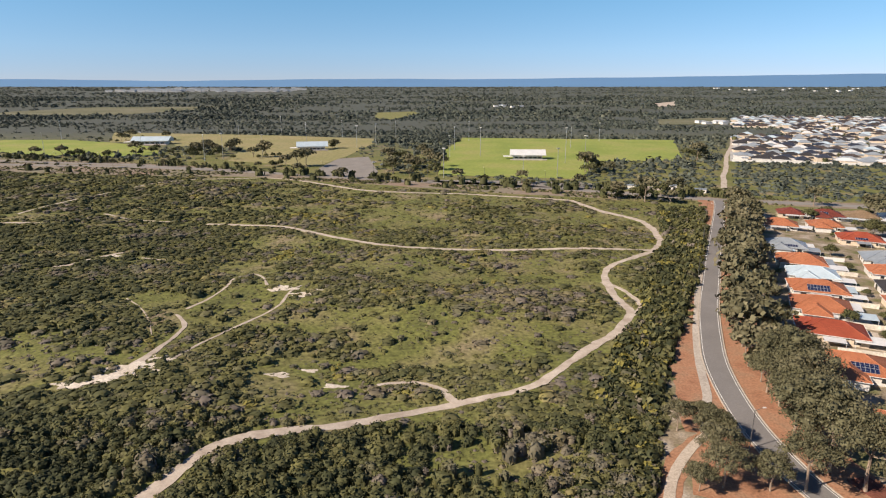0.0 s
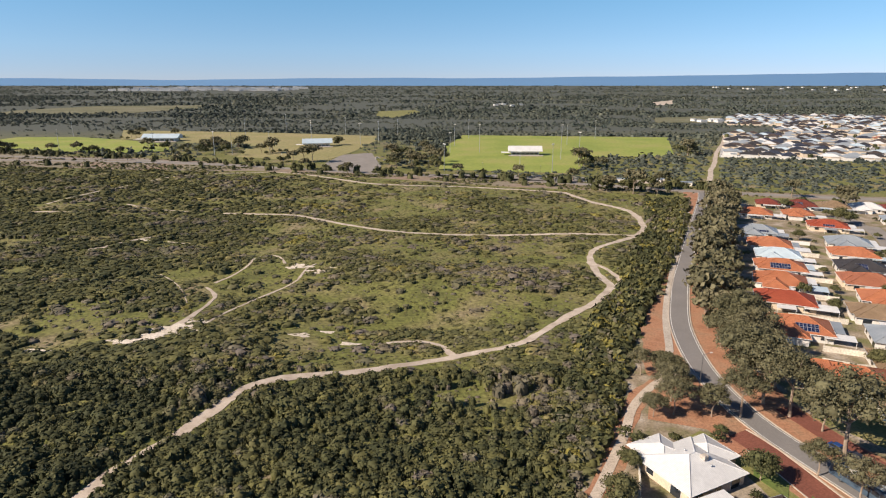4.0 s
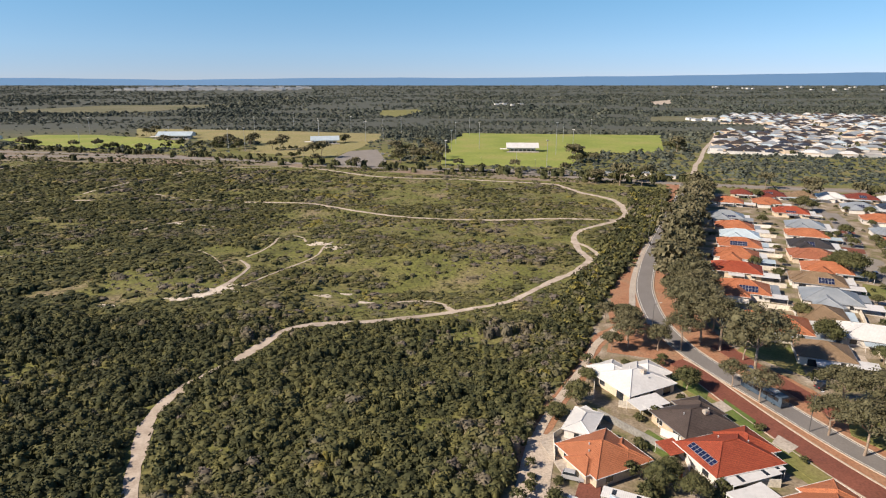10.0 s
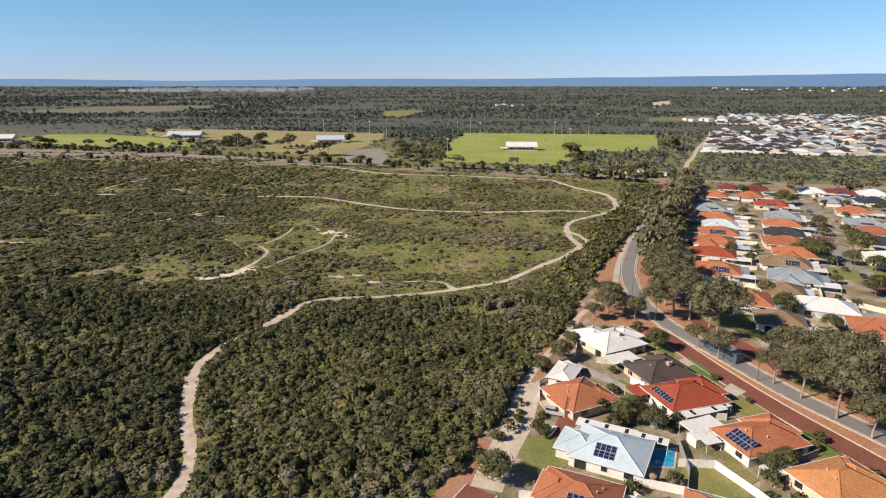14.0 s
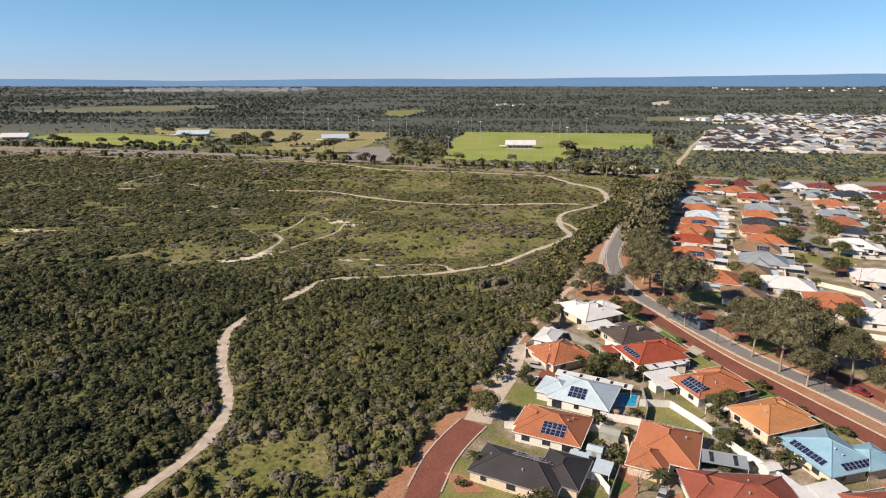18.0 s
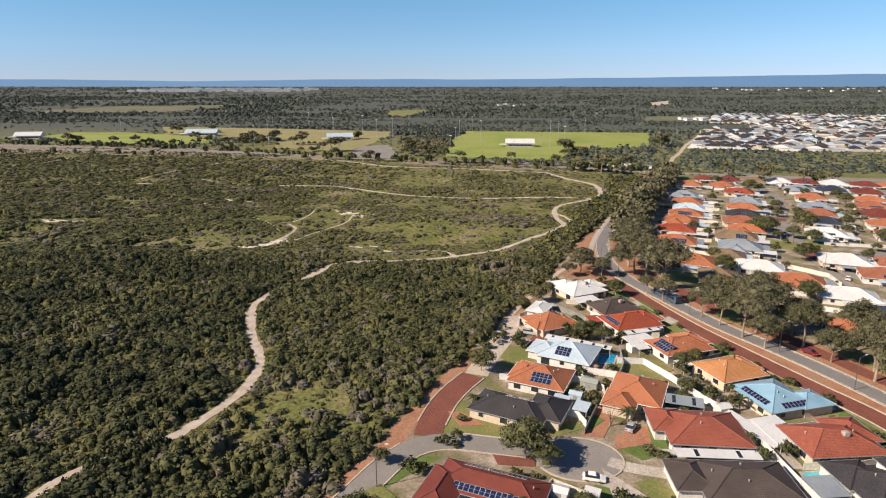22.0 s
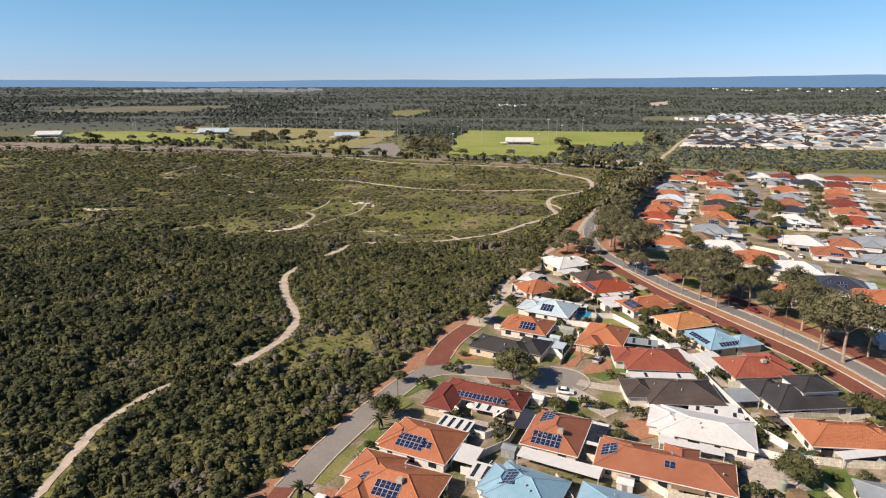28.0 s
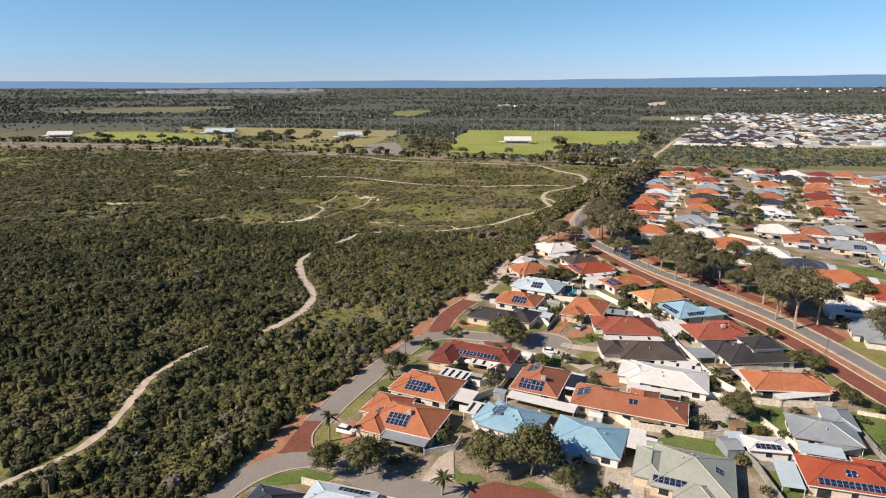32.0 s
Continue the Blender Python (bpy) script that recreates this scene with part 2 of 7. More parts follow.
ROOF = {
    "o": tiles("terracotta_tiles", [(0.42, 0.150, 0.072), (0.50, 0.195, 0.098)]),
    "a": tiles("amber_tiles", [(0.48, 0.215, 0.085), (0.56, 0.265, 0.115)]),
    "r": tiles("red_tiles", [(0.33, 0.068, 0.036), (0.41, 0.098, 0.050)]),
    "q": tiles("dull_red_tiles", [(0.30, 0.085, 0.055), (0.37, 0.115, 0.073)]),
    "m": tiles("maroon_tiles", [(0.17, 0.042, 0.030), (0.24, 0.06, 0.042)]),
    "t": tiles("brown_orange_tiles", [(0.34, 0.125, 0.070), (0.41, 0.165, 0.095)]),
    "n": tiles("tan_tiles", [(0.24, 0.165, 0.10), (0.31, 0.22, 0.14)]),
    "d": tiles("charcoal_tiles", [(0.040, 0.038, 0.041), (0.062, 0.058, 0.062)]),
    "e": tiles("brown_grey_tiles", [(0.075, 0.058, 0.052), (0.105, 0.083, 0.075)]),
    "k": sheet("navy_sheet", [(0.030, 0.034, 0.048), (0.045, 0.050, 0.068)]),
    "w": sheet("white_sheet", [(0.56, 0.565, 0.56), (0.64, 0.645, 0.64)]),
    "b": sheet("blue_sheet", [(0.19, 0.34, 0.45), (0.26, 0.42, 0.53)]),
    "l": sheet("pale_blue_sheet", [(0.38, 0.47, 0.53), (0.46, 0.55, 0.61)]),
    "g": sheet("grey_sheet", [(0.21, 0.24, 0.27), (0.28, 0.31, 0.34)]),
    "v": sheet("grey_green_sheet", [(0.27, 0.29, 0.25), (0.33, 0.35, 0.31)]),
}
ROOFWORD = {"o": "terracotta tiled", "a": "amber tiled", "r": "red tiled", "q": "dull red tiled", "m": "maroon tiled", "t": "brown-orange tiled", "n": "tan tiled", "d": "charcoal tiled",
            "e": "brown-grey tiled", "k": "navy metal", "w": "white metal", "b": "blue metal", "l": "pale blue metal", "g": "grey metal", "v": "grey-green metal"}
M["pv"] = surface("solar_cells", [(0.010, 0.016, 0.050), (0.016, 0.024, 0.070)], 0.6, 2.0, 0.18, 0.02, 0.01, spec=0.6)
M["tarp"] = surface("shade_cloth", [(0.62, 0.58, 0.50), (0.70, 0.66, 0.58)], 0.4, 2.0, 0.9, 0.1, 0.02)
LEAF = {
    "heath": foliage("heath_leaves", [(0.0, (0.037, 0.043, 0.022)), (0.22, (0.059, 0.064, 0.029)), (0.42, (0.087, 0.088, 0.038)), (0.58, (0.118, 0.114, 0.042)), (0.72, (0.112, 0.107, 0.066)), (0.88, (0.138, 0.118, 0.100)), (1.0, (0.175, 0.156, 0.042))], 0.22, 0.05, 0.5),
    "gum": foliage("gum_leaves", [(0.0, (0.078, 0.078, 0.042)), (0.5, (0.112, 0.106, 0.060)), (1.0, (0.155, 0.138, 0.084))], 0.28),
    "dark": foliage("dark_leaves", [(0.0, (0.042, 0.048, 0.021)), (0.5, (0.068, 0.072, 0.031)), (1.0, (0.105, 0.102, 0.046))], 0.28),
    # Woodland greens lifted and blued: far haze worked into the leaf colour.
    "wood": foliage("hazed_wood_leaves", [(0.0, (0.043, 0.055, 0.048)), (0.5, (0.067, 0.079, 0.064)), (1.0, (0.110, 0.115, 0.085))], 0.3, 0.006, 1.2),
}


# ---- plan ----
ESTATE = [(284, 617), (415, 578), (545, 586), (800, 640), (1300, 1000), (1400, 1450), (1005, 1369), (746, 1417), (635, 1390), (508, 1106), (583, 1075), (487, 891), (419, 913)]
# Edge of the heath against the streets, and the far highway's line.
EDGE_Y = [-160, -95, -82, -71, -55, -36, -20, -8, 6, 20, 30, 48, 61, 76, 92, 107, 119, 136, 157, 180, 217, 271, 328, 375, 420]
EDGE_X = [-52, -46, -43.5, -39, -31, -23, -16.8, -10.8, -5.5, 1, 7, 14, 19.5, 26, 34, 41.5, 46, 53.5, 62.5, 74, 92, 117, 143, 160, 176]
HWY = [(-1400, 640), (-900, 618), (-600, 600), (-425, 585), (-311, 573), (-196, 546), (-109, 512), (-50, 492), (26, 472), (87, 447), (142, 423), (184, 404), (223, 394), (274, 379), (400, 350), (700, 300)]
HWX, HWYY = [p[0] for p in HWY], [p[1] for p in HWY]
# Both edges of the road reserve, which widens towards the west.
NEAR_SIDE = [(-1400, 600), (-900, 585), (-600, 560), (-455, 546), (-392, 537), (-330, 527), (-269, 516), (-213, 511), (-159, 508), (-121, 490), (-47, 466), (3, 444), (49, 427), (93, 414), (160, 404), (230, 380), (400, 335), (700, 285)]
FAR_SIDE = [(-1400, 730), (-900, 705), (-533, 656), (-466, 648), (-376, 616), (-308, 602), (-236, 576), (-166, 540), (-128, 522), (-48, 492), (28, 470), (99, 448), (165, 428), (190, 418), (274, 390), (400, 362), (700, 312)]
NSX, NSY = [p[0] for p in NEAR_SIDE], [p[1] for p in NEAR_SIDE]
FSX, FSY = [p[0] for p in FAR_SIDE], [p[1] for p in FAR_SIDE]


def rise(x, y):
    """Height of the ground: low dunes under the heath, level elsewhere."""
    x, y = np.asarray(x, float), np.asarray(y, float)
    inland = np.clip((np.interp(y, EDGE_Y, EDGE_X) - x - 6) / 50, 0, 1) * np.clip((np.interp(x, NSX, NSY) - 4 - y) / 60, 0, 1) * np.clip((y + 400) / 100, 0, 1)
    g = 1.3 * np.sin(x * 0.021 + 1.3) * np.cos(y * 0.017 + 0.4) + 0.8 * np.sin(x * 0.05 + y * 0.037)
    g += 3.2 * np.exp(-(((x + 64) / 34) ** 2 + ((y - 222) / 16) ** 2)) + 2.4 * np.exp(-(((x - 5) / 50) ** 2 + ((y - 205) / 18) ** 2))
    g -= 1.4 * np.exp(-(((x + 20) / 60) ** 2 + ((y - 160) / 20) ** 2))
    return g * inland + 48 * np.clip((y - 1500) / 3000, 0, 1.2)


def smooth(pts, step=3.0):
    """A smooth line through the points, in even steps."""
    p = np.array(pts, float)
    p = np.vstack([2 * p[0] - p[1], p, 2 * p[-1] - p[-2]])
    out = []
    for i in range(1, len(p) - 2):
        n = max(2, int(np.linalg.norm(p[i + 1] - p[i]) / step))
        for t in np.linspace(0, 1, n, endpoint=False):
            a, b, c, d = p[i - 1], p[i], p[i + 1], p[i + 2]
            out.append(0.5 * (2 * b + (c - a) * t + (2 * a - 5 * b + 4 * c - d) * t * t + (3 * b - a - 3 * c + d) * t**3))
    out.append(p[-2])
    return np.array(out)


def away(px, py, line):
    """Distance of each place from a line."""
    best = np.full(len(px), 1e9)
    for a, b in zip(line[:-1], line[1:]):
        d = b - a
        t = np.clip(((px - a[0]) * d[0] + (py - a[1]) * d[1]) / (d @ d + 1e-9), 0, 1)
        best = np.minimum(best, (px - a[0] - t * d[0]) ** 2 + (py - a[1] - t * d[1]) ** 2)
    return np.sqrt(best)


def inside(px, py, poly):
    ok = np.zeros(len(px), bool)
    for (x0, y0), (x1, y1) in zip(poly, poly[1:] + poly[:1]):
        cross = ((y0 > py) != (y1 > py)) & (px < (x1 - x0) * (py - y0) / (y1 - y0 + 1e-12) + x0)
        ok ^= cross
    return ok


# ---- builders ----
class Shape:
    """Gathers faces with places along the surface, for one mesh."""

    def __init__(self):
        self.v, self.f, self.uv = [], [], []

    def face(self, pts, uv=None):
        k = len(self.v)
        self.v += [tuple(p) for p in pts]
        self.f.append(tuple(range(k, k + len(pts))))
        if uv is None:
            o = Vector(pts[0])
            u = (Vector(pts[1]) - o).normalized()
            n = u.cross(Vector(pts[2]) - o).normalized()
            w = n.cross(u)
            uv = [((Vector(p) - o).dot(u), (Vector(p) - o).dot(w)) for p in pts]
        self.uv += [tuple(q) for q in uv]

    def box(self, c, s, rz=0.0):
        cx, cy, cz = c
        ca, sa = math.cos(rz), math.sin(rz)
        q = [(cx + ca * x * s[0] / 2 - sa * y * s[1] / 2, cy + sa * x * s[0] / 2 + ca * y * s[1] / 2, cz + z * s[2] / 2)
             for z in (-1, 1) for x, y in ((-1, -1), (1, -1), (1, 1), (-1, 1))]
        for i in ((3, 2, 1, 0), (4, 5, 6, 7), (0, 1, 5, 4), (1, 2, 6, 5), (2, 3, 7, 6), (3, 0, 4, 7)):
            self.face([q[j] for j in i])
        return self

    def tube(self, a, b, ra, rb, n=6):
        a, b = Vector(a), Vector(b)
        q = (b - a).to_track_quat("Z", "Y")
        ring = [q @ Vector((math.cos(6.2832 * i / n), math.sin(6.2832 * i / n), 0)) for i in range(n)]
        for i in range(n):
            r, s = ring[i], ring[(i + 1) % n]
            self.face([a + r * ra, a + s * ra, b + s * rb, b + r * rb])
        self.face([b + r * rb for r in ring])
        return self

    def mesh(self, name, mat):
        me = bpy.data.meshes.new(name)
        me.from_pydata(self.v, [], self.f)
        me.uv_layers.new(name="UVMap").data.foreach_set("uv", [c for q in self.uv for c in q])
        me.materials.append(mat)
        return me


def part(name, shape, mat, parent=None, label=""):
    """Links a shape, or a mesh that is shared, as one object under its thing."""
    me = shape if isinstance(shape, bpy.types.Mesh) else shape.mesh(name, mat)
    ob = new(name, me)
    if parent is not None:
        ob.parent = parent
    return tagged(ob, label) if label else ob


def thing(name, x, y, z=0.0, rot=0.0, label="", category="", group=""):
    ob = new(name)
    ob.empty_display_size = 0.2
    ob.matrix_basis = pose(x, y, z, 0, 0, rot)
    return tagged(ob, label, category, group)


def ribbon(name, pts, width, lift, mat, label, ragged=0.0, shift=0.0, depth=0.4, category="road"):
    """A band of ground along a line."""
    line = smooth(pts)
    tang = np.gradient(line, axis=0)
    tang /= np.linalg.norm(tang, axis=1)[:, None] + 1e-9
    side = np.stack([-tang[:, 1], tang[:, 0]], 1)
    line = line + side * shift
    n = len(line)
    i = np.arange(n)
    wl = np.interp(np.linspace(0, 1, n), np.linspace(0, 1, len(width)), width) / 2 if isinstance(width, (list, tuple)) else np.full(n, width / 2)
    ja, jb = [ragged * (np.sin(i * 0.9 + q) + np.sin(i * 0.37 + 2 * q) + 0.8 * np.sin(i * 2.3 + q)) / 2 for q in (0.3, 2.1)]
    a, b = line + side * (wl + ja)[:, None], line - side * (wl + jb)[:, None]
    s = Shape()
    za, zb, zc = rise(a[:, 0], a[:, 1]) + lift, rise(b[:, 0], b[:, 1]) + lift, rise(line[:, 0], line[:, 1]) + lift
    za, zb = (za, zb) if ragged == 0 else (np.maximum(za, zc - 0.3), np.maximum(zb, zc - 0.3))
    for k in range(n - 1):
        s.face([(*b[k], zb[k]), (*b[k + 1], zb[k + 1]), (*a[k + 1], za[k + 1]), (*a[k], za[k])])
        for e, z in ((a, za), (b, zb)):
            s.face([(*e[k], z[k]), (*e[k + 1], z[k + 1]), (*e[k + 1], z[k + 1] - depth), (*e[k], z[k] - depth)])
    ob = part(name, s, mat)
    return tagged(ob, label, category, "", "structure")


def patch(name, pts, lift, mat, label, category="ground", depth=0.3, kind="structure", draped=False):
    """A piece of ground with an edge, level or laid along a slope."""
    s = Shape()
    zs = rise([p[0] for p in pts], [p[1] for p in pts]) + lift
    ccw = sum((b[0] - a[0]) * (b[1] + a[1]) for a, b in zip(pts, pts[1:] + pts[:1])) < 0
    q = [(p[0], p[1], float(z) if draped else max(lift, float(max(zs)))) for p, z in zip(pts, zs)]
    q = q if ccw else q[::-1]
    s.face(q, [(p[0], p[1]) for p in q])
    for a, b in zip(q, q[1:] + q[:1]):
        s.face([b, a, (a[0], a[1], a[2] - depth), (b[0], b[1], b[2] - depth)])
    return tagged(part(name, s, mat), label, category, "", kind)


def grown(name, verts, faces, tone, mat, label, category, kind="stuff"):
    """A great many leaves as one mesh, with a tone for each plant."""
    me = bpy.data.meshes.new(name)
    me.vertices.add(len(verts))
    me.vertices.foreach_set("co", np.ascontiguousarray(verts, np.float32).ravel())
    k = faces.shape[1]
    me.loops.add(faces.size)
    me.loops.foreach_set("vertex_index", np.ascontiguousarray(faces, np.int32).ravel())
    me.polygons.add(len(faces))
    me.polygons.foreach_set("loop_start", np.arange(0, faces.size, k, dtype=np.int32))
    me.polygons.foreach_set("loop_total", np.full(len(faces), k, np.int32))
    at = me.attributes.new("tone", "FLOAT", "POINT")
    at.data.foreach_set("value", np.ascontiguousarray(tone, np.float32))
    me.update(calc_edges=True)
    me.materials.append(mat)
    ob = new(name, me)
    return tagged(ob, label, category, "", kind) if label else ob


RNG = np.random.default_rng(7)


def flakes(centres, normals, size, jitter=0.7, rng=RNG):
    """Leaf sprays: four-sided flakes at the centres, turned by the normals."""
    n = len(centres)
    nn = normals + rng.normal(0, jitter, (n, 3))
    nn /= np.linalg.norm(nn, axis=1)[:, None] + 1e-9
    r = rng.normal(0, 1, (n, 3))
    u = np.cross(nn, r)
    u /= np.linalg.norm(u, axis=1)[:, None] + 1e-9
    w = np.cross(nn, u)
    a, b = (size * rng.uniform(0.6, 1.3, n))[:, None], (size * rng.uniform(0.4, 0.9, n))[:, None]
    q = np.stack([centres - u * a, centres - w * b, centres + u * a, centres + w * b], 1)
    q[:, 0] += nn * a * 0.25
    q[:, 2] -= nn * a * 0.15
    return q.reshape(-1, 3), np.arange(4 * n).reshape(-1, 4)


def dome_points(n, rng, low=0.0):
    p = rng.normal(0, 1, (n, 3))
    p /= np.linalg.norm(p, axis=1)[:, None]
    p[:, 2] = np.abs(p[:, 2]) * (1 - low) + low
    return p


def hull(rng, rings, sides, closed=False):
    """The dense inside of a plant: uneven rings with a cap."""
    k = len(rings)
    core = np.array([(r * math.cos(a), r * math.sin(a), z) for r, z in rings for a in np.arange(sides) * 6.2832 / sides]) * rng.uniform(0.78, 1.1, (k * sides, 1))
    cf = [(j * sides + i, j * sides + (i + 1) % sides, (j + 1) * sides + (i + 1) % sides, (j + 1) * sides + i) for j in range(k - 1) for i in range(sides)]
    for t in [(k - 1) * sides] + [0] * closed:
        cf += [(t, t + i, t + i + 1, t + i + 2) for i in range(1, sides - 2, 2)]
    return core, np.array(cf)


def shrub_template(n, size, seed, sides=7, loose=0.42):
    """Leaves of one shrub of unit radius: sprays over a broad, lobed hull."""
    rng = np.random.default_rng(seed)
    turn = rng.uniform(0, 6.28)
    lobes = [(0.0, 0.0, 0.16, 0.74)] + [(0.56 * math.cos(a), 0.56 * math.sin(a), rng.uniform(-0.05, 0.22), rng.uniform(0.40, 0.60)) for a in (turn, turn + 1.5, turn + 3.1, turn + 4.7)]
    per = [n - 4 * (n // 6)] + [n // 6] * 4
    cs, ns = [], []
    for (x, y, z, r), k in zip(lobes, per):
        if k:
            d = dome_points(k, rng)
            cs.append(d * r * rng.uniform(0.88, 1.08, (len(d), 1)) + (x, y, z))
            ns.append(d)
    core, cf = hull(rng, [(0.84, 0.0), (0.70, 0.34), (0.34, 0.62)], sides)
    v, f = flakes(np.vstack(cs), np.vstack(ns), size, loose, rng)
    return np.vstack([core, v]), np.vstack([cf, f + len(core)])


def planted(name, px, py, radius, height, tone, templates, mat, label, category, lift=-0.1, up=None):
    """Sets a template at each place and joins them; up lifts the leafy head above its foot."""
    pick = RNG.integers(0, len(templates), len(px))
    V, F, T, base = [], [], [], 0
    turn = RNG.uniform(0, 6.28, len(px))
    pz = rise(px, py) + lift
    for k, (tv, tf) in enumerate(templates):
        s = np.where(pick == k)[0]
        if not len(s):
            continue
        c, n = np.cos(turn[s])[:, None], np.sin(turn[s])[:, None]
        x = (tv[None, :, 0] * c - tv[None, :, 1] * n) * radius[s][:, None] + px[s][:, None]
        y = (tv[None, :, 0] * n + tv[None, :, 1] * c) * radius[s][:, None] + py[s][:, None]
        z = tv[None, :, 2] * height[s][:, None] + pz[s][:, None]
        if up is not None:
            z = z + up[s][:, None] * (tv[None, :, 2] > 0.05)
        V.append(np.stack([x, y, z], -1).reshape(-1, 3))
        F.append((tf[None] + (np.arange(len(s)) * len(tv))[:, None, None]).reshape(-1, 4) + base)
        T.append(np.repeat(tone[s], len(tv)))
        base += len(s) * len(tv)
    return grown(name, np.vstack(V), np.vstack(F), np.concatenate(T), mat, label, category)


# ---- ground ----
def ground():
    xs = sorted({*np.arange(-440, 441, 8.0), -5000, -3500, -2400, -1600, -1100, -800, -620, -520, 520, 620, 800, 1100, 1600, 2400, 3500, 5000})
    ys = sorted({*np.arange(-240, 641, 8.0), -2500, -1200, -700, -450, -320, 720, 820, 950, 1200, 1500, 2200, 3000, 4000, 4500, 5000})
    gx, gy = np.meshgrid(xs, ys)
    z = rise(gx.ravel(), gy.ravel())
    v = np.stack([gx.ravel(), gy.ravel(), z], 1)
    n, m = len(xs), len(ys)
    f = [(j * n + i, j * n + i + 1, (j + 1) * n + i + 1, (j + 1) * n + i) for j in range(m - 1) for i in range(n - 1)]
    me = bpy.data.meshes.new("ground")
    me.from_pydata(v.tolist(), [], f)
    me.polygons.foreach_set("use_smooth", [True] * len(f))
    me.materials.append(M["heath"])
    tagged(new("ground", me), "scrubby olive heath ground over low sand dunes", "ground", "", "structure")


ground()

TRAILS = [
    ([(-104, -112), (-94, -96), (-84.7, -82.7), (-82.5, -78), (-80.4, -71), (-80.2, -66), (-81, -60), (-81.6, -54), (-82.2, -47.5), (-81.4, -42), (-79, -35.5), (-75, -27.8), (-66.3, -20), (-60.0, -13.4), (-56.6, -6), (-54.3, 1.4), (-53, 9.5), (-53, 20.8), (-56, 30), (-61.2, 42), (-66.2, 55.5), (-69.6, 67.4), (-68.8, 78.7), (-60.4, 93), (-54.4, 106), (-49.2, 118.6), (-39.4, 124.1), (-25.2, 128.9), (-12.6, 134), (0.9, 140), (12.4, 143.8), (24.8, 149.9), (38.6, 165.7), (51.4, 180.1), (61.6, 197), (61.8, 208), (61.8, 223.5), (65.1, 245.2), (75.6, 257.6), (93.2, 274.1), (105.7, 297.2), (110.7, 328.3), (107.9, 350.1), (93.4, 371.2), (82.4, 403)], [2.4, 2.2, 2.4, 2.8, 3.2, 3.3, 3.3, 2.6, 3.0, 3.2, 2.6, 3.0, 3.6, 3.6, 3.6], 0.6),
    ([(94.4, 277), (55, 277.9), (15.6, 278.8), (-24.3, 282.7), (-47.3, 293.3), (-67, 308.3), (-88.7, 324.8), (-109.1, 331.6), (-135.2, 338.7)], 2.6, 0.4),
    ([(-159.1, 346), (-185, 350), (-204, 359.9)], 1.6, 0.5),
    ([(-130, 496), (-109.1, 481.8), (-61.5, 442.4), (-27.9, 430.7), (4, 428.5), (42.7, 417.5), (82.4, 403)], 3.2, 0.5),
    ([(-98, 142), (-89.2, 145.9), (-86.2, 153.1), (-83.9, 164.1), (-82.9, 175.6), (-84, 185.3), (-89.4, 193)], [0.8, 2.6, 2.4, 1.5, 1.4, 1.4, 1.0], 0.5),
    ([(-88.5, 198), (-84, 208), (-82, 219), (-83, 233), (-79, 241), (-73, 233), (-67, 219)], 1.0, 0.3),
    ([(-77, 160), (-73.4, 171), (-67.8, 184.7), (-62.4, 195), (-58.5, 204), (-56.9, 213.6), (-54, 219)], 0.9, 0.25),
    ([(-113, 206.4), (-103.8, 197.4), (-96.4, 187.6), (-89.5, 175)], 0.4, 0.15),
    ([(-251, 329.5), (-237, 330.4), (-218.6, 328.1)], [1.4, 2.6, 2.0], 0.5),
    ([(-288, 326.3), (-264.6, 330.4)], 1.2, 0.4),
    ([(-164.7, 247), (-159, 250), (-155, 262.4), (-148.2, 273)], [3.0, 2.6, 0.9, 2.2], 0.6),
    ([(-400, 455), (-401.9, 487.5), (-399.2, 514)], 2.2, 0.5),
    ([(-213, 203), (-208, 201), (-204, 204)], 1.4, 0.5),
    ([(-216.8, 229), (-216.8, 236)], 1.6, 0.4),
    ([(-19, 151.5), (-10, 153), (-3, 150.5), (0, 145.5), (2, 141)], [0.8, 1.4, 1.8, 1.8, 1.8], 0.7),
    ([(61, 232), (66, 222), (68, 206), (62, 195)], 1.8, 0.4),
    ([(-124, 262), (-136, 265)], [0.8, 1.2], 0.5),
    ([(-202, 199), (-196, 206), (-188, 214)], [1.6, 0.8], 0.5),
    ([(-250, 352), (-230, 470), (-160, 500), (-130, 496)], 2.0, 0.4),
]
for pts, w, rag in TRAILS:
    ribbon("sand_track", pts, w, 0.10, M["sand"], "pale sandy walking track worn through the heath", rag, category="track")
